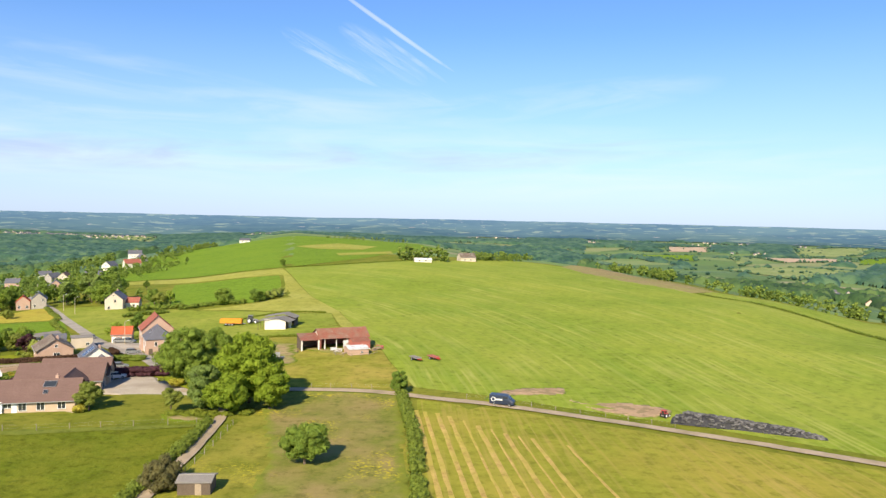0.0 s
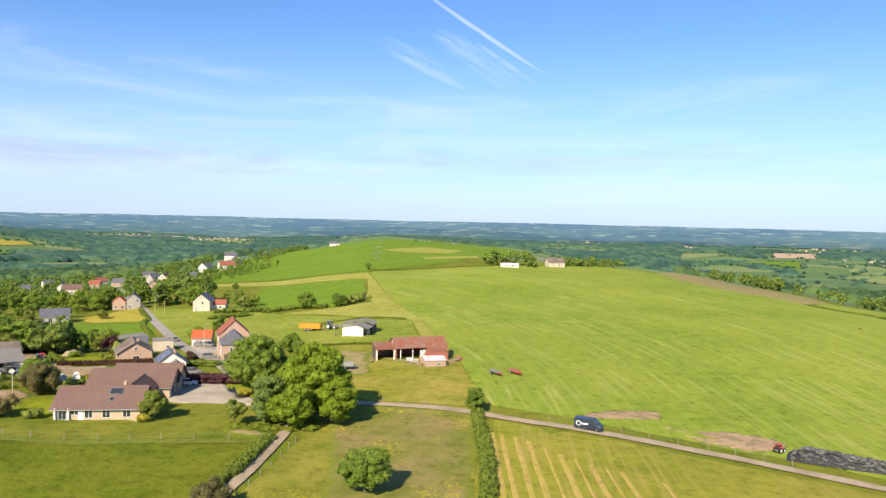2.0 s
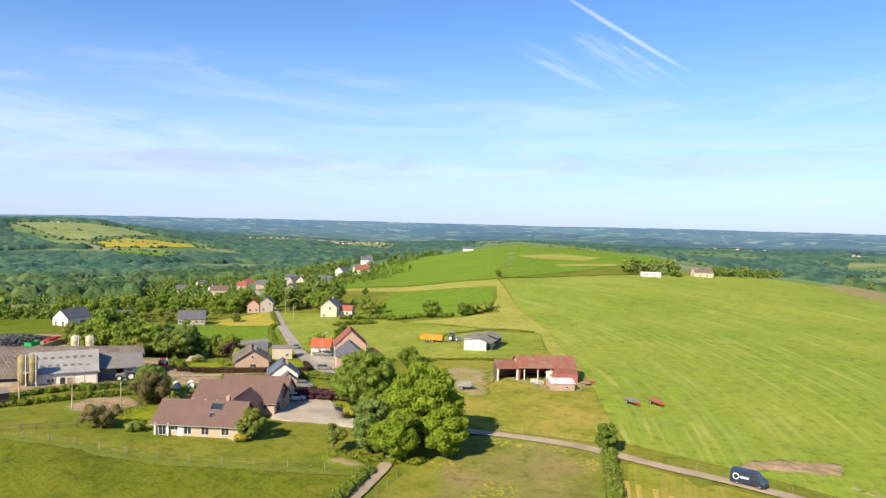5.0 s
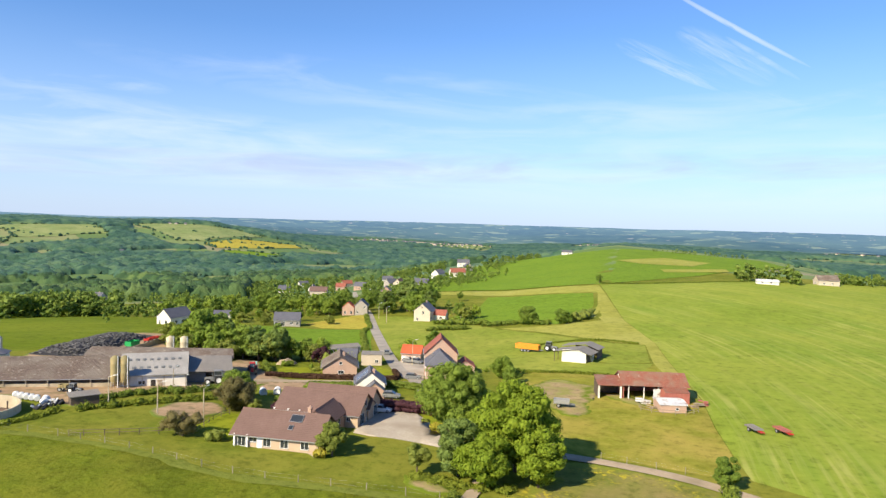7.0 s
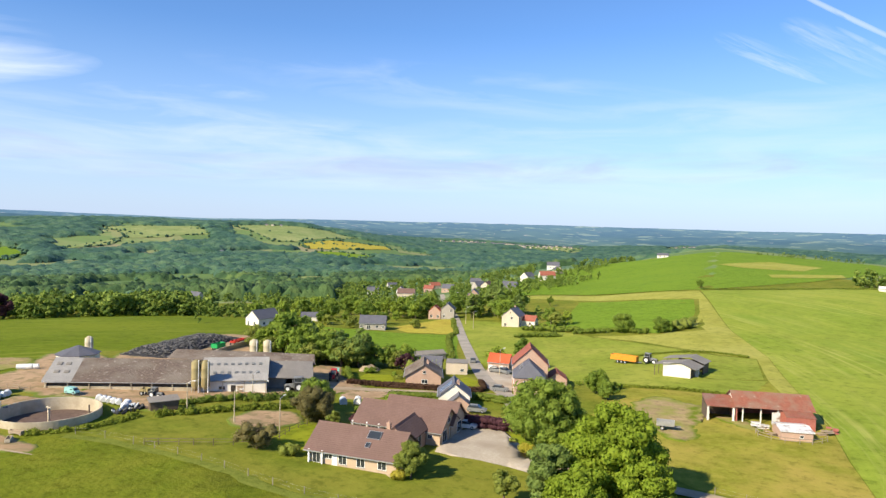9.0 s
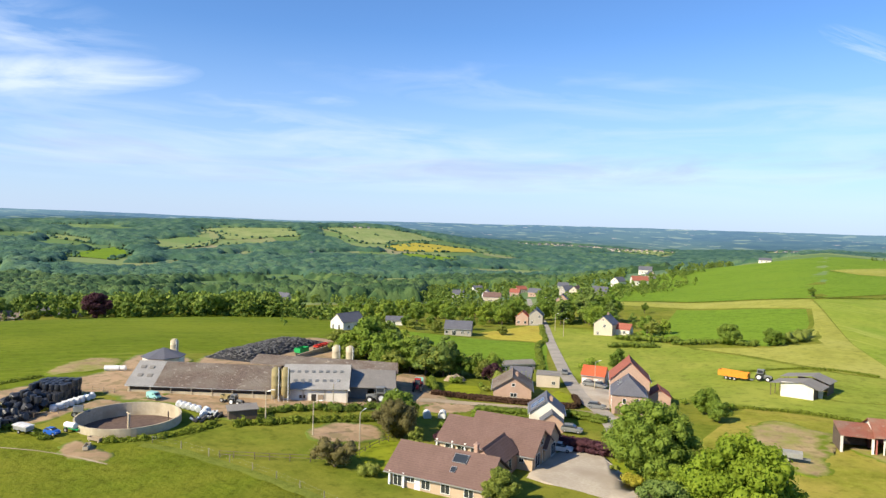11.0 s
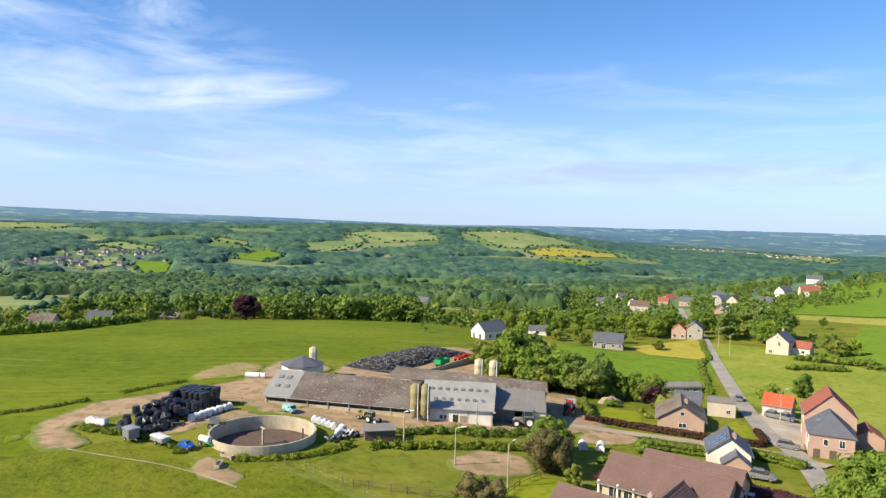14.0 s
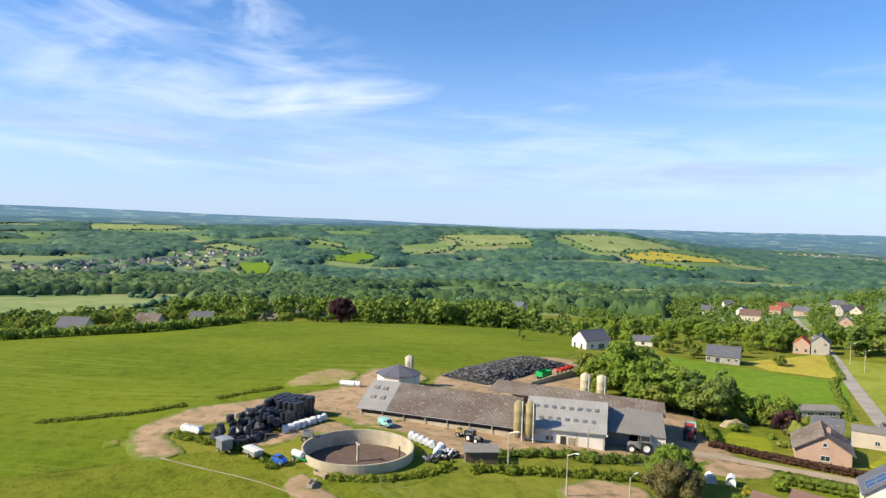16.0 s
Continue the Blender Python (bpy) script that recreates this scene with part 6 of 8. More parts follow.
def red_barn():
    r = thing("red_barn", at(-30.4, 209.6, 24) @ Matrix.Diagonal((1, 1, 1.05, 1)), "long low cattle barn with a rusty red sheet roof", "barn")
    L, W = 14.6, 8.6
    bm = B()
    box(bm, -L / 2, L / 2, W / 2 - 0.2, W / 2, -0.5, 3.4)
    box(bm, -L / 2, -L / 2 + 0.2, -W / 2, W / 2 - 0.2, -0.5, 3.4)
    box(bm, 1.2, L / 2, -W / 2, -W / 2 + 0.2, -0.5, 3.2)
    part("wall", bm, M["brickred"], r)
    bm = B()
    prism(bm, [(-W / 2, 3.3), (0, 5.35), (W / 2, 3.3)], -L / 2 - 0.02, -L / 2 + 0.18)
    part("gable", bm, M["whitewash"], r)
    bm = B()
    prism(bm, [(-W / 2, 3.3), (0, 5.35), (W / 2, 3.3)], L / 2 - 0.2, L / 2)
    part("gable", bm, M["rust"], r)
    for s in gable_roof(L, W, 3.35, 5.4, 0.5, 0.08):
        part("roof", s, M["rust"], r)
    for x0 in (-6, -2.5, 0.8):
        bm = B()
        box(bm, x0 - 0.12, x0 + 0.12, -W / 2 + 0.02, -W / 2 + 0.26, -0.5, 3.3)
        part("post", bm, M["whitewash"], r)
    bm = B()
    box(bm, -0.4, 1.2, -W / 2 - 0.06, -W / 2 + 0.02, -0.2, 2.5)
    part("door", bm, M["tin"], r)
    bm = B()
    prism(bm, [(-W / 2 - 3.4, 2.5), (-W / 2 - 0.2, 3.15), (-W / 2 - 0.2, 3.25), (-W / 2 - 3.4, 2.6)], 1.4, L / 2 - 0.3)
    part("lean_to_roof", bm, M["rust"], r)
    bm = B()
    box(bm, 1.4, L / 2 - 0.4, -W / 2 - 3.3, -W / 2 - 3.15, -0.5, 2.5)
    part("lean_to_wall", bm, M["brickred"], r)
    # open lean-to at the end
    bm = B()
    prism(bm, [(-W / 2 - 0.2, 2.9), (1.6, 4.0), (1.6, 4.1), (-W / 2 - 0.2, 3.0)], -L / 2 - 5.8, -L / 2 - 0.05)
    part("side_roof", bm, M["rust"], r)
    for x0 in (-L / 2 - 5.5, -L / 2 - 0.5):
        bm = B()
        box(bm, x0 - 0.2, x0 + 0.2, -W / 2, -W / 2 + 0.35, -0.5, 2.95)
        part("pillar", bm, M["whitewash"], r)
    bm = B()
    box(bm, -L / 2 - 5.7, -L / 2 - 0.05, 1.3, 1.55, -0.5, 3.85)
    box(bm, -L / 2 - 5.7, -L / 2 - 5.5, -W / 2 + 0.4, 1.3, -0.5, 2.9)
    part("side_wall", bm, M["darkwood"], r)


red_barn()
sty = house("sty", -24.4, 199.3, 24, 5.6, 6.0, 1.7, 2.1, M["brick"], M["tin"], "small brick shed with a patched pale tin roof", "shed", over=0.25, trim=False, windows=[("f", 0.8, 0.6, 0.7, 0.6)])
for i, (x, y, rot, L, W, H, mt, lab) in enumerate(((-30.6, 201.0, 20, 3.6, 2.4, 0.9, "tin", "heap of pale roofing sheets"), (-19.4, 203.5, 40, 3.0, 1.6, 0.8, "wood", "stack of old timber beside the barn"),
                                                   (-18.6, 206.5, 10, 2.0, 1.6, 1.0, "brickred", "pile of broken bricks beside the barn"), (-28.0, 197.0, 35, 1.8, 1.2, 0.7, "wood", "low timber feeding trough"))):
    bm = B()
    rng = random.Random(50 + i)
    for k in range(6):
        a, b = rng.uniform(-L / 2, L / 4), rng.uniform(-W / 2, W / 4)
        box(bm, a, a + L * 0.5, b, b + W * 0.45, k * H / 6, k * H / 6 + H / 5)
    solid("scrap_heap", bm, M[mt], at(x, y, rot, 0.15), lab, "heap")

# ---------------------------------------------------------------- cattle farm; local x runs along the long sheds
FARM = pose(-146.7, 135.2, 0, 0, 0, 46)


def cow_shed():
    """Long low shed, heights above the datum: its floor falls with the yard."""
    r = thing("cattle_shed", FARM.copy(), "long cattle shed with a lichened fibre-cement roof", "barn")
    D = 18.0
    e0, e1, t0, t1 = 4.3, 3.3, 7.4, 6.4      # eaves and ridge at either end
    x0, x1 = -15.0, 15.2
    xm = -9.6
    zm = lambda x, a, b: a + (b - a) * (x - x0) / (x1 - x0)
    for xa, xb, mt in ((x0 - 0.4, xm, "lightroof"), (xm, x1, "mossroof")):
        part("roof", slab(B(), [(xa, -0.5, zm(xa, e0, e1) - 0.1), (xb, -0.5, zm(xb, e0, e1) - 0.1), (xb, D / 2, zm(xb, t0, t1)), (xa, D / 2, zm(xa, t0, t1))]), M[mt], r)
    part("roof", slab(B(), [(x0 - 0.4, D + 0.4, e0), (x1, D + 0.4, e1), (x1, D / 2, t1), (x0 - 0.4, D / 2, t0)]), M["mossroof"], r)
    bm = B()
    slab(bm, [(x0, 0.0, e0 - 4.2), (x1, 0.0, e1 - 4.2), (x1, 0.2, e1 - 4.2), (x0, 0.2, e0 - 4.2)], 3.1)
    part("front_wall", bm, M["concrete"], r)
    # dark strip behind the posts, standing in for the shade in the open gap
    bm = B()
    slab(bm, [(x0, 0.5, e0 - 2.6), (x1, 0.5, e1 - 2.6), (x1, 0.6, e1 - 2.6), (x0, 0.6, e0 - 2.6)], 2.4)
    part("shade_board", bm, M["darkwood"], r)
    bm = B()
    box(bm, x0, x1, D - 0.2, D, 0, 3.3)
    part("rear_wall", bm, M["concrete"], r)
    for s, xx, ee, tt in ((1, x0, e0, t0), (1, x1 - 0.2, e1, t1)):
        bm = B()
        prism(bm, [(0.2, 0), (D - 0.2, 0), (D - 0.2, ee - 0.05), (D / 2, tt - 0.1), (0.2, ee - 0.05)], xx, xx + 0.2)
        part("gable", bm, M["darkwood"] if s and xx > 0 else M["concrete"], r)
    for i in range(8):
        x = x0 + 0.4 + i * (x1 - x0 - 0.8) / 7
        bm = B()
        box(bm, x - 0.12, x + 0.12, -0.14, 0.06, 0, zm(x, e0, e1) - 0.15)
        part("post", bm, M["concrete"], r)
    bm = B()
    tube(bm, (x0 - 0.3, -0.6, e0 - 0.15), (x1, -0.6, e1 - 0.15), 0.07, 0.07, 6)
    part("gutter", bm, M["zinc"], r)
    rng = random.Random(4)
    for x, f in ((-13.5, 0.35), (-12.0, 0.7), (-11.5, 0.35), (-13.8, 0.7)):
        bm = B()
        z = zm(x, e0, e1) + (t0 - e0) * f
        slab(bm, [(x - 0.5, D / 2 * f - 0.5, z - 0.02), (x + 0.5, D / 2 * f - 0.5, z - 0.02), (x + 0.5, D / 2 * f + 0.5, z + 0.32), (x - 0.5, D / 2 * f + 0.5, z + 0.32)], 0.16)
        part("skylight", bm, M["greyroof"], r)


def milking_shed():
    r = thing("milking_shed", FARM.copy(), "pale-walled milking shed with a light roof and rows of skylights", "barn")
    x0, x1, D = 16.4, 30.6, 17.0
    e, t = 3.7, 7.0
    bm = B()
    box(bm, x0, x1, 0.0, 0.25, -1.0, e)
    part("front_wall", bm, M["whitewash"], r)
    bm = B()
    prism(bm, [(0.25, -1), (D, -1), (D, e), (D / 2, t - 0.05), (0.25, e)], x1 - 0.25, x1)
    part("gable", bm, M["greymetal"], r)
    bm = B()
    prism(bm, [(0.25, -1), (D, -1), (D, e), (D / 2, t - 0.05), (0.25, e)], x0, x0 + 0.25)
    part("gable", bm, M["render"], r)
    for i in range(4):
        x = x0 + 0.15 + i * (x1 - x0 - 0.4) / 3
        bm = B()
        box(bm, x - 0.09, x + 0.09, -0.06, 0.0, -1, e)
        part("pilaster", bm, M["concrete"], r)
    part("roof", slab(B(), [(x0 - 0.3, -0.6, e - 0.15), (x1 + 0.3, -0.6, e - 0.15), (x1 + 0.3, D / 2, t), (x0 - 0.3, D / 2, t)]), M["lightroof"], r)
    part("roof", slab(B(), [(x0 - 0.3, D + 0.3, e), (x1 + 0.3, D + 0.3, e), (x1 + 0.3, D / 2, t), (x0 - 0.3, D / 2, t)]), M["greyroof"], r)
    for row, f in enumerate((0.28, 0.66)):
        for i in range(8):
            x = x0 + (1.7 if row else 2.8) + i * 1.55
            if x > x1 - 0.8:
                continue
            z = e + (t - e) * f
            part("skylight", slab(B(), [(x - 0.36, D / 2 * f - 0.35, z + 0.02), (x + 0.36, D / 2 * f - 0.35, z + 0.02), (x + 0.36, D / 2 * f + 0.35, z + 0.30), (x - 0.36, D / 2 * f + 0.35, z + 0.30)], 0.14), M["rooflight"], r)
    w = window(r, pose(x0 + 4.6, -0.01, 1.5), 1.5, 0.9, 1)
    # solid leaf coloured as the shade of an open doorway
    door(r, pose(x0 + 7.0, -0.01, 0.4), 1.0, 2.1, M["dark"])
    bm = B()
    box(bm, x0 + 7.9, x0 + 9.0, -0.12, -0.02, 0.4, 2.4)
    part("sliding_door", bm, M["wood"], r)
    bm = B()
    box(bm, x1 + 0.1, x1 + 0.5, -0.75, -0.45, e - 0.35, e - 0.15)
    part("floodlight", bm, M["white"], r)
    # machine bay that adjoins the gable
    y0, y1, xe = 3.2, 13.0, 41.0
    part("bay_roof", slab(B(), [(x1 + 0.02, y0 - 0.4, 3.3), (xe, y0 - 0.4, 3.0), (xe, y1, 4.8), (x1 + 0.02, y1, 5.1)]), M["greyroof"], r)
    bm = B()
    box(bm, x1, xe, y1 - 0.2, y1, -2, 4.7)
    part("bay_rear_wall", bm, M["concrete"], r)
    bm = B()
    prism(bm, [(y0, -2), (y1 - 0.2, -2), (y1 - 0.2, 4.6), (y0, 2.95)], xe - 0.2, xe)
    part("bay_side_wall", bm, M["greymetal"], r)
    bm = B()
    box(bm, xe - 3.6, xe, y0 - 0.12, y0, -2, 2.95)
    part("white_panel", bm, M["whitewash"], r)
    bm = B()
    box(bm, x1 + 0.1, x1 + 4.2, y0 + 0.9, y0 + 1.1, -2, 3.0)
    part("sliding_door", bm, M["greymetal"], r)
    # rear range
    part("rear_roof", slab(B(), [(6.5, D + 0.5, 5.2), (xe + 0.6, y1 - 1.0, 4.3), (xe + 0.6, y1 + 5, 5.6), (8.0, D + 5.0, 6.6)]), M["mossroof"], r)
    part("rear_roof", slab(B(), [(8.0, D + 10, 4.8), (xe + 0.6, y1 + 10, 3.8), (xe + 0.6, y1 + 5, 5.6), (8.0, D + 5.0, 6.6)]), M["greyroof"], r)
    bm = B()
    box(bm, xe, xe + 0.2, y1 - 0.5, y1 + 9.5, -2, 3.8)
    part("rear_gable", bm, M["darkwood"], r)
    bm = B()
    box(bm, 8.5, xe, y1 + 9.6, y1 + 9.8, -3, 3.6)
    part("rear_wall", bm, M["concrete"], r)


cow_shed()
milking_shed()


def silo(name, x, y, h, r, mat, label, legs=1.6, cap=None):
    root = thing(name, at(x, y, 0, 0.15), label, "silo")
    bm = B()
    lathe(bm, [(0.25, legs - 0.9), (r, legs), (r, legs + (h - legs) * 0.33), (r + 0.02, legs + (h - legs) * 0.34), (r, legs + (h - legs) * 0.35), (r, legs + (h - legs) * 0.66), (r + 0.02, legs + (h - legs) * 0.67), (r, legs + (h - legs) * 0.68),
               (r, h - 0.5), (r * 0.45, h), (0.2, h + 0.1)], 20)
    part("drum", bm, mat, root, smooth=True)
    for i in range(4):
        a = i * math.pi / 2 + 0.6
        bm = B()
        tube(bm, (r * 0.92 * math.cos(a), r * 0.92 * math.sin(a), -0.4), (r * 0.92 * math.cos(a), r * 0.92 * math.sin(a), legs + 0.4), 0.06, 0.06, 6)
        part("leg", bm, M["zinc"], root)
    bm = B()
    tube(bm, (r + 0.12, -0.1, 0.2), (r + 0.12, -0.1, h + 0.1), 0.09, 0.09, 8)
    part("filling_pipe", bm, M["white"], root)
    return root


silo("feed_silo", -135.0, 145.6, 7.2, 0.95, M["silo"], "tall stained yellow feed silo beside the sheds")
silo("feed_silo", -133.6, 147.0, 7.2, 0.95, M["silo"], "tall stained yellow feed silo beside the sheds")
silo("feed_silo", -156.6, 180.4, 6.4, 1.15, M["palesilo"], "weathered pale feed silo behind the sheds")
silo("feed_silo", -154.3, 183.2, 6.4, 1.15, M["palesilo"], "weathered pale feed silo behind the sheds")
silo("feed_silo", -180.0, 146.8, 7.0, 1.0, M["palesilo"], "pale feed silo above the octagonal shed", 2.4)


def octagon():
    r = thing("octagonal_shed", at(-179.0, 143.5, 20), "low octagonal shed with a dark roof and pale walls", "shed")
    bm = B()
    lathe(bm, [(4.9, -1.0), (4.9, 3.3)], 8)
    part("wall", bm, M["whitewash"], r)
    bm = B()
    lathe(bm, [(5.3, 3.2), (5.3, 3.35), (0.3, 5.2), (0.05, 5.25)], 8)
    part("roof", bm, M["slate"], r)


octagon()


def slurry_tank():
    r = thing("slurry_tank", at(*TANK), "round open concrete slurry tank with stained walls", "tank")
    bm = B()
    lathe(bm, [(9.0, -1.9), (9.0, 1.3), (8.72, 1.3), (8.72, -1.9)], 64, cap=False)
    part("wall", bm, M["concrete"], r, smooth=False)
    bm = B()
    lathe(bm, [(8.8, -1.2), (4.0, -1.17), (0.05, -1.18)], 48)
    part("slurry", bm, M["slurry"], r)
    bm = B()
    box(bm, -0.18, 0.18, -0.18, 0.18, -1.4, 1.7, 0.03)
    box(bm, -0.8, 0.8, -0.12, 0.12, 1.5, 1.7, 0.02)
    part("mixer_post", bm, M["concrete"], r)
    bm = B()
    box(bm, 3.4, 3.6, 5.6, 5.8, -1.4, 1.5)
    part("ladder_post", bm, M["darkwood"], r)


slurry_tank()


# wrapped round bales, stacked
def bale_mesh(mat):
    bm = B()
    lathe(bm, [(0.05, -0.6), (0.50, -0.6), (0.62, -0.52), (0.64, -0.3), (0.64, 0.3), (0.62, 0.52), (0.50, 0.6), (0.05, 0.6)], 12)
    return finish("bale", bm, mat, False)


BALE_B, BALE_W = bale_mesh(M["wrapblack"]), bale_mesh(M["wrapwhite"])


def bale(x, y, z, rot, tip, mesh, label, rng):
    ob = new("silage_bale", mesh)
    ob.matrix_world = pose(x, y, z, tip + rng.uniform(-6, 6), rng.uniform(-6, 6), rot) @ Matrix.Scale(rng.uniform(0.95, 1.08), 4)
    return tagged(ob, label, "bale", "stack of wrapped bales")


def bales():
    rng = random.Random(11)
    o, d = Vector((-152.5, 106.2)), Vector((-161.5, 117.5))
    u = (d - o).normalized()
    n = Vector((u.y, -u.x)) * -1          # away from the tank
    n = n if n.x < 0 else -n
    for i in range(4, 11):
        for j in range(7):
            p = o + u * (i * 1.25) + n * (j * 1.25)
            levels = 3 if i > 5 and j < 6 else 2
            for k in range(levels):
                if k == 2 and rng.random() < 0.15:
                    continue
                x, y = p.x + rng.uniform(-0.14, 0.14), p.y + rng.uniform(-0.14, 0.14)
                bale(x, y, ground(x, y) + 0.85 + k * 1.2, rng.uniform(0, 360), 0, BALE_B, "round silage bale in glossy black film", rng)
    # looser, tumbled end
    for i in range(92):
        a, b = rng.uniform(-4.8, 7.6), rng.uniform(0, 8.5)
        p = o - u * a + n * b
        k = 0 if i < 52 or a > 5.8 else (1 if i < 80 or a > 3 else 2)
        bale(p.x, p.y, ground(p.x, p.y) + 0.82 + k * 1.0, rng.uniform(0, 360), rng.choice((0, 90, 70, 30)), BALE_B, "tumbled silage bale in black film", rng)
    for i in range(8):
        x, y = -152.8 - i * 0.5, 108.6 + i * 1.2
        bale(x, y, ground(x, y) + 0.82, rng.uniform(0, 360), rng.choice((0, 90)), BALE_W, "round silage bale in white film", rng)
    for i in range(4):
        x, y = -161.8 + i * 0.85, 93.6 + i * 0.6
        bale(x, y, ground(x, y) + 0.85, 40, 90, BALE_W, "round silage bale in white film", rng)
    for i in range(5):
        x, y = -141.2 + i * 1.25, 127.4 + i * 0.3
        bale(x, y, ground(x, y) + 0.85, 55, 90, BALE_W, "round silage bale in white film", rng)
    for i in range(3):
        x, y = -134.8 + i * 0.9, 129.6 - i * 0.9
        bale(x, y, ground(x, y) + 0.8, rng.uniform(0, 90), 90, BALE_W, "torn silage bale in white film", rng)
    for i in range(3):
        for k in range(2):
            x, y = -183.4 + i * 1.0 + k * 0.85, 131.6 + i * 0.75 + k * 1.1
            bale(x, y, ground(x, y) + 0.8, -38, 90, BALE_W, "silage bale in white film laid in a row", rng)


bales()


def tyre_mesh():
    bm = B()
    prof = [(0.24, -0.1), (0.40, -0.12), (0.46, 0.0), (0.40, 0.12), (0.24, 0.1)]
    lathe(bm, prof + [prof[0]], 9, cap=False)
    bm.verts.index_update()
    v = np.array([tuple(q.co) for q in bm.verts])
    f = [[q.index for q in p.verts] for p in bm.faces]
    bm.free()
    return v, f


def clamp(name, line, width, height, seed, label, tyres=420, taper=1.0):
    """A silage heap under black film, weighed down with tyres."""
    rng = np.random.default_rng(seed)
    (x0, y0), (x1, y1) = line
    d = Vector((x1 - x0, y1 - y0, 0))
    L = d.length
    root = thing(name, pose(x0, y0, ground(x0, y0), 0, 0, math.degrees(math.atan2(d.y, d.x))), label, "silage heap")
    mw = root.matrix_world

    def top(u, v):
        a, b = u / L, v / (width / 2)
        slim = 1 - (1 - taper) * a
        edge = min(1, a * 9) * min(1, (1 - a) * 5)
        return height * slim * edge * max(0, 1 - abs(b) ** 3.2) * (0.9 + 0.12 * noise.noise((u / 4, v / 4, seed)))

    def land(u, v):
        p = mw @ Vector((u, v, 0))
        return ground(p.x, p.y) - mw.translation.z

    bm = B()
    nu, nv = 40, 18
    g = [[bm.verts.new((L * i / nu, (1 - (1 - taper) * i / nu) * width * (j / nv - 0.5), land(L * i / nu, (1 - (1 - taper) * i / nu) * width * (j / nv - 0.5)) + 0.12 + top(L * i / nu, width * (j / nv - 0.5)))) for j in range(nv + 1)] for i in range(nu + 1)]
    for i in range(nu):
        for j in range(nv):
            bm.faces.new((g[i][j], g[i + 1][j], g[i + 1][j + 1], g[i][j + 1]))
    part("film", bm, M["film"], root, "black plastic film", smooth=True)
    tv, tf = tyre_mesh()
    V, F, b = [], [], 0
    for i in range(tyres):
        u, v = rng.uniform(0.02, 0.97) * L, rng.uniform(-0.49, 0.49) * width
        rot = np.array(Euler((rng.uniform(-0.35, 0.35), rng.uniform(-0.35, 0.35), rng.uniform(0, 3))).to_matrix())
        slim = 1 - (1 - taper) * u / L
        V.append(tv @ rot.T + np.array([u, v * slim, land(u, v * slim) + top(u, v) + 0.20]))
        F.extend([[q + b for q in f] for f in tf])
        b += len(tv)
    me = bpy.data.meshes.new("tyre_cover")
    me.from_pydata(np.concatenate(V).tolist(), [], F)
    me.materials.append(M["tyre"])
    ob = new("tyre_cover", me)
    ob.parent = root
    tagged(ob, "old rubber tyres that weigh the film down", kind="stuff")
    return root


clamp("silage_clamp", ((-182, 163), (-203, 207)), 15.0, 2.3, 3, "long silage heap covered with black film and tyres", 900)
clamp("silage_clamp", ((48.6, 144.0), (75.5, 133.2)), 6.2, 2.3, 8, "low silage heap under black film beside the lane", 440, 0.4)
bm = B()
box(bm, -13, 13, -0.12, 0.12, -0.5, 1.6)
solid("clamp_wall", bm, M["concrete"], at(-178.0, 190.0, 110, 0.0), "grey concrete wall of the silage yard", "wall")

tractor("tractor", -123.0, 163.6, 225, M["greymetal"], "large grey tractor parked before the sheds", 1.15)
tractor("tractor", -126.8, 180.6, -50, M["red"], "red tractor parked at the end of the sheds", 1.0)
trailer("trailer", -130.3, 184.9, -48, M["teal"], "pale blue farm trailer beside the sheds", 4.0, 2.0, 1.2, 0.9)
tractor("telehandler", -183.0, 205.5, 200, M["red"], "red loader beside the silage heap", 1.2)
trailer("feed_wagon", -179.5, 186.5, 105, M["green"], "green feed wagon at the silage heap", 4.2, 2.2, 1.2, 1.2)
for i in range(3):
    trailer("mower", -184.0 - i * 1.2, 196.0 + i * 2.6, 112, M["red"], "red hay machine parked along the wall", 2.2, 1.6, 1.0, 0.5, 1)
van("van", -148.8, 126.0, 15, M["teal"], "small turquoise and white van beside the cattle shed", 3.0, 1.4, 1.4, logo=False)
car("car", -138.9, 103.4, 25, M["blue"], "bright blue small car in the grass", 2.6, 1.3, 1.2)
tractor("loader", -136.8, 137.2, 20, M["greymetal"], "grey and yellow tractor loader in the yard", 0.72)
trailer("spreader", -139.5, 136.6, 20, M["silo"], "dull yellow farm spreader in the yard", 1.8, 1.4, 0.8, 0.5, 1)


def cart(name, x, y, rot, label, L, W, H, mat, roof):
    r = thing(name, at(x, y, rot, 0.2), label, "trailer")
    bm = B()
    box(bm, -L / 2, L / 2, -W / 2, W / 2, 0.55, 0.55 + H, 0.03)
    part("body", bm, mat, r)
    bm = B()
    prism(bm, [(-W / 2 - 0.15, 0.55 + H), (W / 2 + 0.15, 0.62 + H), (W / 2 + 0.15, 0.70 + H), (0, 0.8 + H), (-W / 2 - 0.15, 0.63 + H)], -L / 2 - 0.1, L / 2 + 0.1)
    part("roof", bm, roof, r)
    bm = B()
    box(bm, L / 2, L / 2 + 1.1, -0.06, 0.06, 0.5, 0.6)
    part("drawbar", bm, M["greymetal"], r)
    for s in (-1, 1):
        wheel(r, 0, s * (W / 2 + 0.05), 0.36, 0.2)
    return r


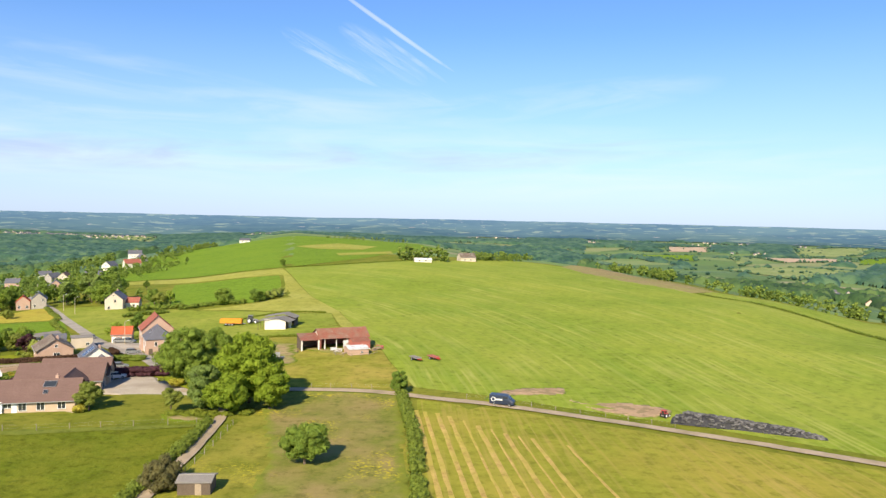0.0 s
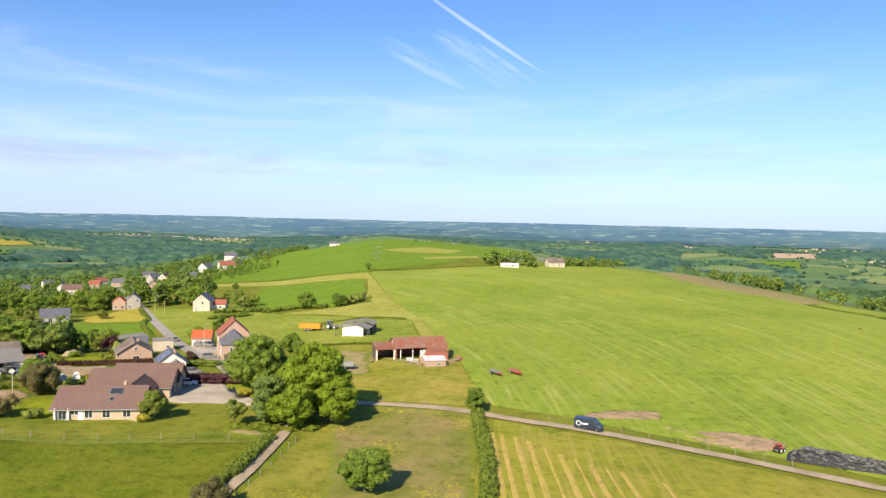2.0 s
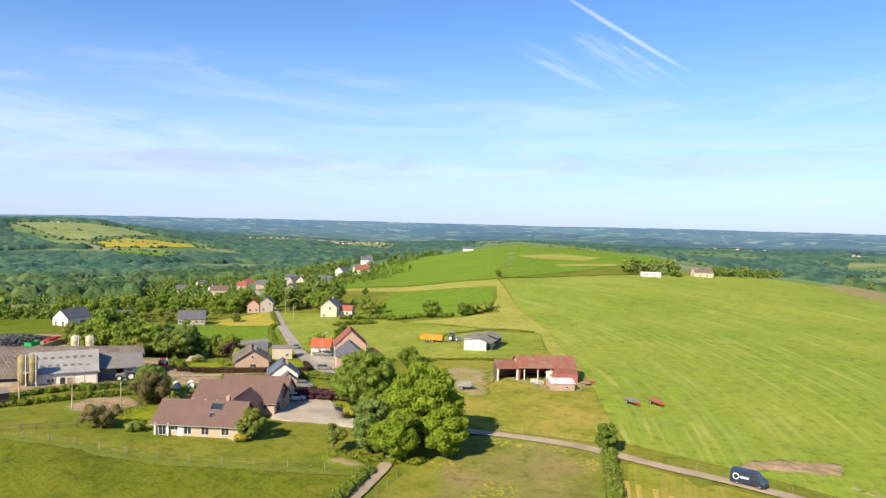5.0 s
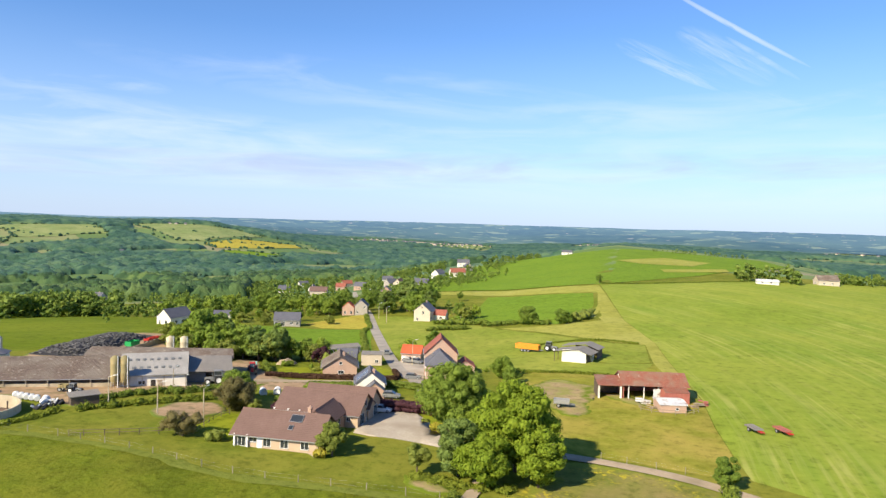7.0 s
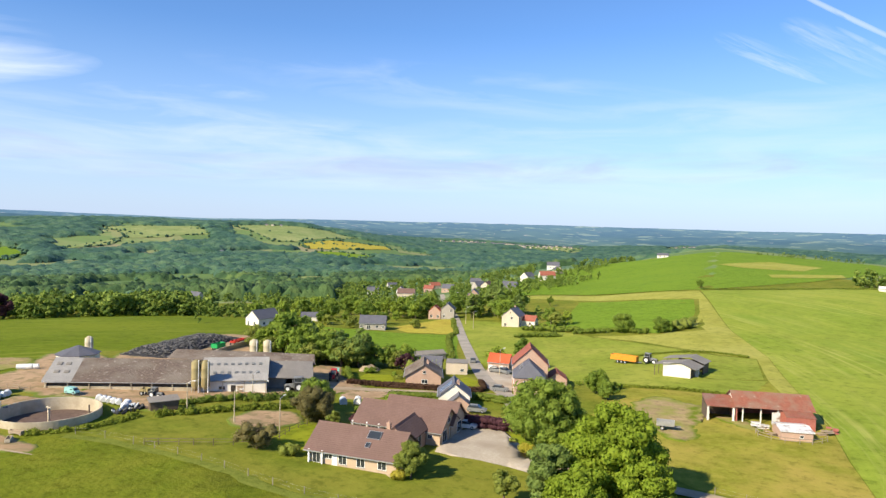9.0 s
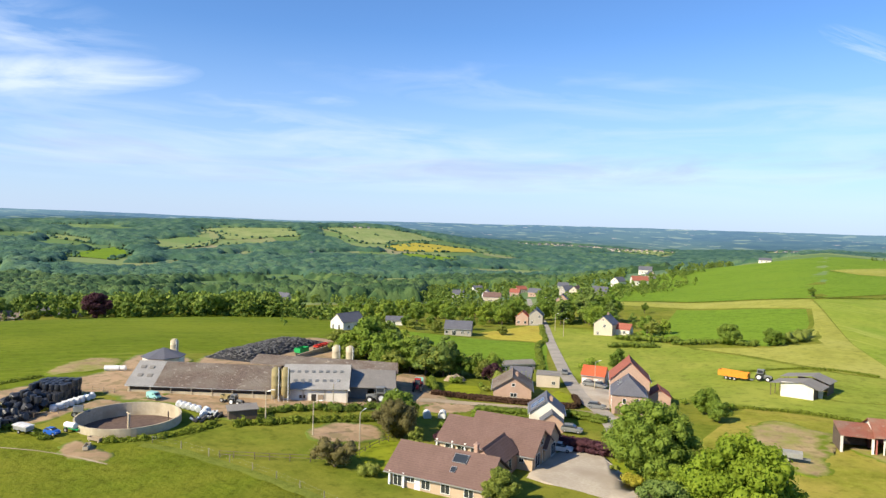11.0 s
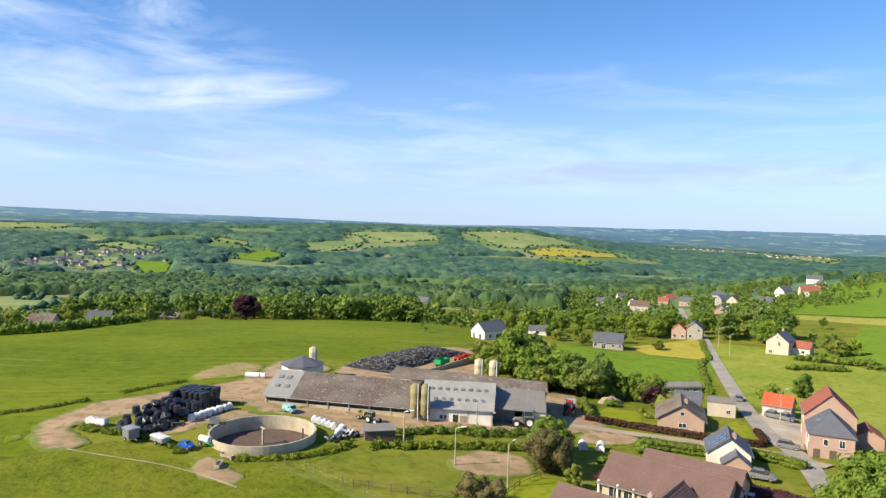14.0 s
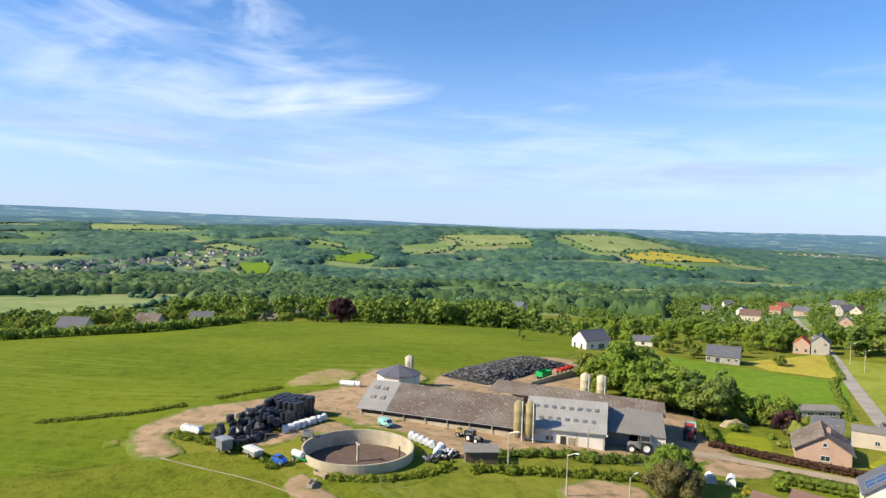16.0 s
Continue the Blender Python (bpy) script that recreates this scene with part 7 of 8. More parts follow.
cart("livestock_cart", -148.2, 97.2, 10, "small grey livestock cart with a lid", 2.4, 1.8, 1.5, M["greymetal"], M["zinc"])
cart("water_cart", -143.6, 100.6, 15, "low pale cart in rank grass", 3.4, 1.5, 0.7, M["zinc"], M["tin"])
r = thing("slurry_tanker", at(-139.0, 106.4, 20, 0.2), "small white slurry tanker beside the tank", "trailer")
bm = B()
tube(bm, (-1.1, 0, 1.05), (1.1, 0, 1.05), 0.52, 0.52, 16)
part("barrel", bm, M["white"], r)
bm = B()
box(bm, -1.2, 1.9, -0.3, 0.3, 0.42, 0.56)
part("chassis", bm, M["green"], r)
for s in (-1, 1):
    wheel(r, -0.2, s * 0.8, 0.42, 0.28)

hut = thing("hut", at(-128.6, 133.4, 65, 0), "dark timber animal hut with a flat roof", "shed")
bm = B()
box(bm, -2.6, 2.6, -1.3, -1.2, -0.3, 1.9)
box(bm, -2.6, 2.6, 1.2, 1.3, -0.3, 2.2)
box(bm, -2.6, -2.5, -1.2, 1.2, -0.3, 2.0)
part("wall", bm, M["darkwood"], hut)
part("roof", slab(B(), [(-2.9, -1.6, 1.9), (2.9, -1.6, 1.9), (2.9, 1.6, 2.3), (-2.9, 1.6, 2.3)]), M["greyroof"], hut)

# waste film and tyres beside the tank
bm = B()
rng = random.Random(5)
for k in range(26):
    a, b = rng.uniform(-3.2, 3.2), rng.uniform(-1.3, 1.3)
    tube(bm, (a, b, 0.1), (a + rng.uniform(-1, 1), b + rng.uniform(-0.6, 0.6), rng.uniform(0.2, 0.9)), 0.32, 0.18, 7)
film_heap = solid("film_heap", bm, M["wrapblack"], at(-131.7, 127.8, 95, 0.15), "heap of crumpled black and white film", "heap")
for k in range(10):
    a, b = rng.uniform(-3.0, 3.0), rng.uniform(-1.2, 1.2)
    bm = B()
    tube(bm, (a, b, 0.5), (a + rng.uniform(-1, 1), b + rng.uniform(-0.5, 0.5), rng.uniform(0.6, 1.0)), 0.22, 0.14, 7)
    part("film_scrap", bm, M["wrapwhite"], film_heap, "scrap of white film")


def street_lamp(x, y, h, rot, label, arm=1.0, mat=None):
    r = thing("street_lamp", at(x, y, rot), label, "street lamp", "street lamps")
    bm = B()
    tube(bm, (0, 0, -0.5), (0, 0, h), 0.13, 0.08, 8)
    part("pole", bm, mat or M["concrete"], r)
    bm = B()
    tube(bm, (0, 0, h - 0.15), (arm, 0, h + 0.25), 0.045, 0.04, 6)
    part("arm", bm, M["zinc"], r)
    bm = B()
    hull(bm, [(arm - 0.1, 0.06, 0.05, h + 0.2, h + 0.32), (arm + 0.5, 0.14, 0.1, h + 0.22, h + 0.36), (arm + 0.75, 0.05, 0.04, h + 0.26, h + 0.34)])
    part("lamp_head", bm, M["white"], r)


street_lamp(-123.6, 135.2, 6.0, 40, "concrete lamp post beside the farm hedge")
street_lamp(-111.6, 136.9, 6.2, 40, "concrete lamp post in the paddock")
street_lamp(-124.0, 152.0, 5.2, 100, "concrete lamp post before the milking shed")
street_lamp(-100.9, 138.4, 6.6, 100, "concrete lamp post beside the paddock fence")
street_lamp(-110.5, 156.0, 6.0, 100, "concrete lamp post beside the farm road")
for x, y in ((-163.0, 307.5), (-206.0, 351.0), (-100.5, 219.5), (-176, 322), (-222, 388), (-250, 428)):
    street_lamp(x, y, 7.5, 60, "tall lamp post beside the village road")

# vehicles away from the farm
van("delivery_van", 13.6, 149.2, -17, M["navy"], "dark blue delivery van driving on the gravel lane")
trailer("cattle_trailer", -7.0, 190.5, -55, M["greyroof"], "low flat farm trailer with a grey deck and red frame", 3.8, 1.8, 0.8, 0.12, 1, M["red"])
trailer("cattle_trailer", -2.0, 192.5, -55, M["brickred"], "low red farm trailer parked in the hayfield", 3.8, 1.8, 0.8, 0.12, 1, M["red"])
trailer("tipping_trailer", -78.0, 257.0, 0, M["orange"], "orange tipping trailer hitched to a tractor", 8.0, 2.4, 1.2, 1.4, 3)
tractor("tractor", -70.6, 258.0, 0, M["greymetal"], "grey tractor hitched to an orange trailer", 1.05)
tractor("tractor", 47.6, 145.2, 40, M["red"], "small red tractor at the silage heap", 0.55)
car("car", -77.6, 165.4, 20, M["white"], "white estate car parked on the drive")
car("car", -104.0, 223.8, 10, M["greymetal"], "dark car parked before the cottage")
car("car", -101.0, 223.6, -10, M["greymetal"], "dark car parked before the cottage")
car("car", -119.0, 235.5, 125, M["greymetal"], "grey car on the village road")
car("car", -88.5, 198.5, 20, M["greymetal"], "grey car at the junction")
car("car", -82.5, 177.5, 20, M["greymetal"], "grey car behind the hedge")



# calf hutches behind the paddock
def calf_hutch(x, y, rot):
    r = thing("calf_hutch", at(x, y, rot, 0.1), "white plastic calf hutch on trodden earth", "hutch", "calf hutches")
    bm = B()
    arch = [(-0.75, 0), (-0.75, 0.7), (-0.55, 1.25), (0, 1.5), (0.55, 1.25), (0.75, 0.7), (0.75, 0)]
    prism(bm, arch + [(0.68, 0), (0.68, 0.68), (0.5, 1.18), (0, 1.42), (-0.5, 1.18), (-0.68, 0.68), (-0.68, 0)], -1.0, 1.0)
    part("shell", bm, M["white"], r)
    bm = B()
    prism(bm, [(-0.68, 0), (-0.68, 0.68), (-0.5, 1.18), (0, 1.42), (0.5, 1.18), (0.68, 0.68), (0.68, 0)], -0.98, -0.93)
    part("rear_wall", bm, M["white"], r)
    for u in (-0.5, 0.1, 0.7):
        bm = B()
        prism(bm, [(a * 1.03, z * 1.03) for a, z in arch], u - 0.04, u + 0.04)
        part("rib", bm, M["white"], r)


calf_hutch(-109.1, 164.6, -40)
calf_hutch(-107.4, 167.4, -55)

# troughs, rails and pallets round the yard
def trough(x, y, rot, L, mat, label):
    r = thing("trough", at(x, y, rot, 0.2), label, "trough")
    bm = B()
    t = 0.08
    box(bm, -L / 2, L / 2, -0.4, 0.4, 0.12, 0.2)
    for q in ((-L / 2, L / 2, -0.4, -0.4 + t), (-L / 2, L / 2, 0.4 - t, 0.4), (-L / 2, -L / 2 + t, -0.4 + t, 0.4 - t), (L / 2 - t, L / 2, -0.4 + t, 0.4 - t)):
        box(bm, *q, 0.2, 0.62)
    part("basin", bm, mat, r)
    for sx in (-L / 2 + 0.3, L / 2 - 0.3):
        bm = B()
        box(bm, sx - 0.1, sx + 0.1, -0.36, 0.36, -0.3, 0.12)
        part("foot", bm, M["concrete"], r)


trough(-131.6, 107.4, 20, 2.6, M["wood"], "long timber feeding trough in rank grass")
trough(-128.9, 105.0, -35, 2.4, M["concrete"], "pale concrete water trough on bare earth")
posts("yard_rail", [(-163.0, 119.8), (-160, 120.8), (-156.6, 122.4)], 2.0, 1.2, "pale timber rail across the yard", M["wood"], rails=2)
posts("yard_rail", [(-150.5, 104.5), (-150.0, 107.5), (-152.0, 110.5)], 1.6, 1.3, "pale timber hurdle beside the bales", M["wood"], rails=2)
trailer("water_bowser", -146.6, 110.6, 60, M["zinc"], "small pale machine beside the tank", 1.6, 1.3, 0.8, 0.8, 1)
trailer("hay_feeder", -45.6, 188.4, 15, M["zinc"], "pale metal hay feeder on trodden ground", 3.4, 1.8, 1.0, 0.8, 1)
posts("barn_rail", [(-29.5, 199.0), (-30.5, 195.8), (-26.0, 193.9), (-20.5, 195.6), (-18.4, 199.5)], 1.8, 1.2, "weathered rail fence round the tin-roofed shed", M["oldwood"], rails=2)
# ---------------------------------------------------------------- trees close by
tree("field_tree", -21.4, 110.0, 6.8, 3.7, M["leafdark"], 1, "round green tree alone in the fallow meadow", 46, 234, 0.13, 0.2, 0.3)
tree("hedge_tree", -9.2, 157.0, 5.8, 2.3, M["leafdark"], 2, "upright green tree at the end of a hedge", 30, 208, 0.13, 0.05)
tree("maple", -41.0, 148.0, 15.0, 7.6, M["leafbright"], 3, "broad bright-green maple beside the lane", 165, 150, 0.19, 0.12, 0.7, thick=0.45)
tree("maple", -42.8, 138.5, 8.6, 4.2, M["leafbright"], 4, "lower bright-green maple beside the lane", 46, 260, 0.17, 0.08, 0.5)
tree("maple", -35.5, 143.5, 9.6, 4.6, M["leafbright"], 5, "bright-green maple leaning over the meadow", 50, 260, 0.17, 0.1, 0.6)
tree("willow", -48.0, 140.5, 9.6, 3.8, M["leafgrey"], 6, "grey-green willow beside the maples", 46, 260, 0.15, 0.06, 0.7)
tree("oak", -59.5, 162.0, 13.6, 7.2, M["leafdark"], 7, "dense dark-green oak behind the lawn", 130, 140, 0.17, 0.06, 0.5, thick=0.4)
tree("hazel", -54.5, 158.0, 5.5, 3.6, M["leaf"], 8, "green hazel beside the lawn", 34, 208, 0.13, 0.06)
tree("young_tree", -53.5, 137.0, 5.2, 2.4, M["leafolive"], 9, "slender young tree in the meadow", 26, 156, 0.11, 0.25)
shrub("golden_shrub", -61.0, 159.5, 2.2, 1.8, M["leafyellow"], 10, "golden-leaved garden shrub on the lawn")
shrub("rock_shrub", -66.5, 164.0, 0.9, 0.9, M["leafolive"], 11, "small shrub beside the drive", 8)
tree("elder", -39.8, 99.0, 4.4, 3.3, M["leafbrown"], 12, "bronze flowering elder beside a shed", 34, 208, 0.11, 0.05)
tree("olive_willow", -69.6, 136.4, 6.0, 2.7, M["leafolive"], 13, "olive-green tree at the bungalow corner", 34, 234, 0.11, 0.12)
shrub("golden_shrub", -70.6, 134.6, 1.8, 1.3, M["leafyellow"], 14, "golden-leaved shrub at the bungalow corner")
tree("bronze_tree", -103.3, 149.6, 7.0, 4.3, M["leafbrown"], 15, "bronze-leaved tree beside the paddock", 52, 234, 0.13, 0.03, 0.4)
tree("beech", -109.3, 155.4, 6.8, 4.0, M["leafdark"], 16, "round green beech behind the paddock", 56, 234, 0.15, 0.05, 0.4)
tree("thorn", -97.2, 129.8, 5.0, 4.0, M["leafbrown"], 17, "sparse brownish hawthorn beside the fence", 20, 90, 0.12, 0.12)
shrub("bush", -91.0, 131.5, 2.4, 2.0, M["leafolive"], 18, "green bush on the garden edge")
tree("conifer", -96.0, 147.5, 4.8, 1.5, M["leafolive"], 19, "slim olive-green garden conifer", 20, 156, 0.10, 0.02, 1.6)
tree("copper_plum", -92.5, 150.5, 3.6, 1.8, M["leafpurple"], 20, "small copper-leaved plum tree", 20, 156, 0.10, 0.2)
tree("copper_beech", -125.0, 208.2, 5.5, 3.2, M["leafpurple"], 21, "copper-leaved tree beside a house", 30, 182, 0.12, 0.1)
tree("garden_tree", -98.5, 238.0, 6.0, 2.2, M["leafdark"], 22, "upright garden tree behind the cottage", 24, 182, 0.13, 0.08)
shrub("bush", -108.0, 236.0, 3.0, 2.6, M["leaf"], 23, "green bush behind the cottage")
tree("fruit_tree", -69.0, 212.0, 5.5, 3.4, M["leaf"], 24, "fruit tree behind the farmhouse", 30, 156, 0.13, 0.12)
tree("fruit_tree", -64.0, 206.0, 4.0, 2.6, M["leafdark"], 25, "fruit tree behind the farmhouse", 24, 156, 0.13, 0.12)
tree("copper_beech", -347, 197, 13, 6.5, M["leafpurple"], 26, "broad copper beech behind the meadow's brow", 60, 130, 0.28, 0.05, 0.5)
tree("hedge_oak", -101.0, 320.0, 7.5, 4.6, M["leafdark"], 27, "round dark oak in the hedge", 44, 156, 0.17, 0.05, 0.4)
tree("hedge_oak", -85.2, 320.0, 6.0, 3.6, M["leafdark"], 28, "round dark oak in the hedge", 36, 156, 0.17, 0.05, 0.4)
tree("ridge_tree", -110.5, 481.0, 6.0, 2.4, M["leafdark"], 29, "lone tree on the field corner", 20, 104, 0.17, 0.1)
tree("ridge_tree", -176.0, 412.0, 6.0, 2.0, M["leafdark"], 30, "lone tree on the meadow edge", 20, 104, 0.17, 0.25)

# a few models of a tree, set out many times
MODELS = []
for i, (h, r, mt, shape, low) in enumerate(((10, 4.4, "leaf", 0.7, 0.06), (9, 4.6, "leafdark", 0.4, 0.05), (11, 3.8, "leafgrey", 1.0, 0.06), (8, 3.8, "leafolive", 0.5, 0.06), (12, 4.8, "leaf", 0.8, 0.05), (13, 2.6, "leafgrey", 0.9, 0.03))):
    MODELS.append(tree("broadleaf_tree", 5, -260 - 14 * i, h, r, M[mt], 100 + i, "leafy broadleaved tree in full summer green", 32, 48, 0.27, low, shape, group="village trees", core=ICO1))
LIGHT = []
for i, (h, r, shape, low) in enumerate(((10, 4.4, 0.7, 0.06), (9, 4.6, 0.4, 0.05), (11, 3.8, 1.0, 0.06), (12, 5.0, 0.6, 0.05))):
    _r = np.random.default_rng(200 + i)
    LIGHT.append((h, foliage("crown", crown_clumps(h, r, _r, 12, low, shape), M["wood_mid"], _r, 9, 0.6, ICO1, 0.8)))
FAR_TREES = []
_rng = random.Random(21)


def plant(x, y, h=None, kind=None):
    k = _rng.choice((0, 0, 1, 1, 2, 3, 4, 4)) if kind is None else kind
    s = (h / (10, 9, 11, 8, 12, 13)[k]) if h else _rng.uniform(0.75, 1.15)
    w = s * _rng.uniform(0.9, 1.15)
    m = Matrix.LocRotScale((x, y, ground(x, y) - 0.1), Euler((0, 0, _rng.uniform(0, 6.28))), (w, w, s))
    return copy_thing(MODELS[k], m)


def sow(x, y, h):
    """A tree of the far wood edges, joined with its like further down."""
    FAR_TREES.append((x, y, h, _rng.randrange(4), _rng.uniform(0, 6.28), _rng.uniform(0.9, 1.15)))


# tree belt behind the farm
for x, y, h, k in ((-166, 200, 11, 4), (-160, 196, 12, 0), (-171, 206, 11, 1), (-158, 203, 12, 2), (-152, 196, 10, 4), (-150, 204, 9, 3), (-146, 198, 9, 1), (-141, 199, 10, 2), (-138, 203, 11, 2), (-143, 208, 8, 3), (-136, 208, 7, 0),
                   (-133, 212, 7, 1), (-130, 215, 7, 0), (-164, 210, 9, 0), (-156, 212, 8, 3), (-150, 191, 8, 1), (-175, 198, 8, 3), (-179, 212, 9, 0), (-172, 216, 8, 1),
                   (-186, 224, 8, 0), (-192, 232, 7, 1), (-139.5, 200.5, 8.4, 3)):
    plant(x, y, h * (1.15 if h > 8.5 else 1.05), k)
for x, y, h, k in ((-169, 195, 8, 0), (-163, 205, 9, 3), (-154, 208, 9, 0), (-147, 192, 7, 3), (-144, 203, 8, 0), (-139, 207, 7, 3), (-130, 211, 6, 3), (-176, 206, 8, 0), (-161, 190, 7, 3), (-156, 198, 10, 5), (-148, 209, 7, 0),
                   (-121, 212, 5, 0), (-137, 214, 6, 3), (-182, 219, 7, 0)):
    plant(x, y, h, k)
# along the village road
for x, y, h, k in ((-176, 352, 13, 5), (-181, 358, 14, 5), (-186, 366, 14, 2), (-180, 366, 12, 5), (-190, 378, 13, 2), (-170, 346, 9, 1), (-166, 342, 8, 0), (-164, 350, 10, 5), (-172, 362, 11, 1), (-160, 338, 7, 1), (-199, 390, 12, 4), (-206, 400, 11, 0),
                   (-188, 346, 11, 5), (-212, 332, 9, 0), (-217, 336, 10, 1), (-222, 330, 9, 4), (-226, 340, 11, 0), (-216, 348, 12, 1), (-222, 356, 12, 4), (-232, 348, 10, 0), (-210, 366, 12, 1), (-140, 337, 6, 1), (-136, 333, 5, 3), (-133, 339, 5, 0),
                   (-186, 296, 3.5, 3), (-206, 298, 6, 1), (-211, 283, 5, 3), (-218, 275, 5, 3), (-224, 278, 6, 1), (-232, 268, 6, 0), (-206, 276, 4, 3), (-262, 300, 9, 0), (-270, 312, 10, 1), (-256, 318, 10, 4), (-248, 332, 10, 0), (-262, 340, 11, 1), (-240, 346, 10, 4), (-252, 356, 10, 1), (-236, 330, 8, 0),
                   (-232, 318, 9, 1), (-270, 352, 11, 4), (-247, 309, 9, 1), (-256, 284, 9, 0), (-262, 272, 9, 4), (-270, 290, 10, 1), (-248, 268, 8, 2), (-278, 330, 11, 0), (-240, 364, 10, 0), (-228, 372, 9, 1), (-238, 384, 10, 4),
                   (-212, 316, 5, 0), (-219, 308, 5, 3), (-226, 296, 5, 1), (-190, 352, 8, 0), (-194, 362, 9, 2), (-203, 376, 10, 1)):
    plant(x, y, h * (1.35 if x > -200 else 1.0), k)
# the wooded flank round the village
for i in range(1500):
    a, r = _rng.uniform(20, 94), 300 + 360 * _rng.random() ** 0.8
    x, y = CENTRE[0] - math.sin(radians(a)) * r, CENTRE[1] + math.cos(radians(a)) * r
    if (x > -225 and y > 380) or (x > -252 and y < 345 and r < 420) or (a > 52 and r < 398 - 60 * (a > 84)):
        continue
    if noise.noise((x / 60, y / 60, 2.0)) < -0.12 and a < 80:
        continue
    if any(math.hypot(x - v[0], y - v[1]) < 11 for v in VILLAGE) or abs((x + 203) * 0.82 + (y - 354) * 0.58) < 6 and y < 600:
        continue
    if any(0 < (v[0] - x) * -0.5 + (v[1] - y) * 0.866 < 34 and abs((v[0] - x) * 0.866 + (v[1] - y) * 0.5) < 9 for v in VILLAGE):
        continue
    if a > 77 and r > 430:
        continue
    if math.hypot(x + 560, y - 380) < 60 or math.hypot(x + 385, y - 460) < 45 or (x < -640 and y < 180):
        continue
    sow(x, y, _rng.uniform(4.5, 9) if a < 52 or a > 76 else _rng.uniform(6, 13))
for i in range(420):
    a = _rng.uniform(50, 97)
    r = (404 if a < 84 else 404 - 9 * (a - 84)) + 70 * _rng.random() ** 1.5
    x, y = CENTRE[0] - math.sin(radians(a)) * r, CENTRE[1] + math.cos(radians(a)) * r
    sow(x, y, _rng.uniform(7, 15) if a < 76 else _rng.uniform(4, 9))
for i in range(900):
    a, r = _rng.uniform(21, 42), _rng.uniform(560, 980)
    x, y = CENTRE[0] - math.sin(radians(a)) * r, CENTRE[1] + math.cos(radians(a)) * r
    if noise.noise((x / 70, y / 70, 2.0)) < -0.25 or (x + 285) * 0.9 + (y - 600) * 0.43 > 0:
        continue
    if any(math.hypot(x - v[0] * k, y - v[1] * k) < 13 for v in VILLAGE for k in (1.0, 0.965, 0.93)) or abs((x + 203) * 0.82 + (y - 354) * 0.58) < 7:
        continue
    sow(x, y, _rng.uniform(5, 11))
# dark conifers and broadleaves round the houses on the brow
for i in range(46):
    t = _rng.random()
    x, y = -312 - 44 * t + _rng.uniform(-16, 4), 40 + 135 * t + _rng.uniform(-8, 8)
    if any(math.hypot(x - q[0], y - q[1]) < 7 for q in ((-326.5, 108.9), (-337.7, 130.9), (-321.3, 82.9))):
        continue
    plant(x, y, _rng.uniform(4.0, 6.5), _rng.choice((1, 2, 3, 5)))
# ridge trees round the far farm and along the brow
for i in range(60):
    t = _rng.random()
    sow(26 + 46 * t + _rng.uniform(-6, 12), 575 + 40 * t + _rng.uniform(-6, 22), _rng.uniform(5, 8))
for i in range(18):
    sow(-30 + _rng.uniform(-6, 34), 536 + _rng.uniform(0, 14), _rng.uniform(8, 13))
for i in range(110):
    t = _rng.random()
    sow(150 + 130 * t + _rng.uniform(-10, 14), 650 - 330 * t + _rng.uniform(0, 40), _rng.uniform(6, 11))
for i in range(130):
    t = _rng.random()
    x, y = -236 - 90 * t, 480 + 520 * t
    sow(x + _rng.uniform(-30, 6), y + _rng.uniform(-14, 14), _rng.uniform(5, 9))
for x0, y0 in ((-172, 1010), (-110, 1060)):
    for i in range(12):
        sow(x0 + i * 5.0 + _rng.uniform(-3, 3), y0 + i * 1.2 + _rng.uniform(-3, 3), _rng.uniform(4, 8))


def join_far_trees():
    V, F, base = [], [], 0
    for x, y, h, k, rot, w in FAR_TREES:
        h0, me = LIGHT[k]
        n = len(me.vertices)
        co = np.empty(n * 3)
        me.vertices.foreach_get("co", co)
        s = h / h0
        c, d = math.cos(rot), math.sin(rot)
        R = np.array([[c * w, d * w, 0], [-d * w, c * w, 0], [0, 0, 1]]) * s
        V.append(co.reshape(-1, 3) @ R + np.array([x, y, ground(x, y) - 0.2]))
        F.extend([[v + base for v in p.vertices] for p in me.polygons])
        base += n
    me = bpy.data.meshes.new("wood_edge")
    me.from_pydata(np.concatenate(V).tolist(), [], F)
    me.materials.append(M["wood_mid"])
    me.polygons.foreach_set("use_smooth", [True] * len(me.polygons))
    tagged(new("wood_edge", me), "leafy woods round the village and along the ridge", "woods", kind="stuff")


join_far_trees()
for m_ in MODELS:
    for o_ in [m_, *m_.children_recursive]:
        bpy.data.objects.remove(o_)

# ---------------------------------------------------------------- hedges, fences, rank growth
hedge("lane_hedge", [(-8.6, 154.5), (-7.5, 146), (-5.4, 132), (-4.2, 122), (-3, 104), (-2, 85)], 1.5, 1.5, M["hedge"], 41, "low green hedge between two meadows", gap=0.25)
hedge("lane_hedge", [(-44.2, 131), (-43.4, 120), (-43.2, 108), (-43, 90), (-43, 60)], 1.4, 1.3, M["hedge"], 42, "low green hedge along the lane")
hedge("clipped_hedge", [(-93, 181.9), (-96.2, 180.7), (-102.3, 177.7), (-105, 176.4)], 2.4, 1.8, M["hedge"], 43, "clipped green hedge behind the houses", rough=0.06)
hedge("clipped_hedge", [(-89.5, 187.8), (-85, 188.4), (-81, 188.2)], 2.0, 1.6, M["hedge"], 44, "clipped green hedge beside the junction", rough=0.06)
hedge("copper_hedge", [(-79, 167), (-74, 168.6), (-68, 170)], 2.6, 2.6, M["leafpurple"], 45, "dark copper-leaved hedge beside the drive", rough=0.12)
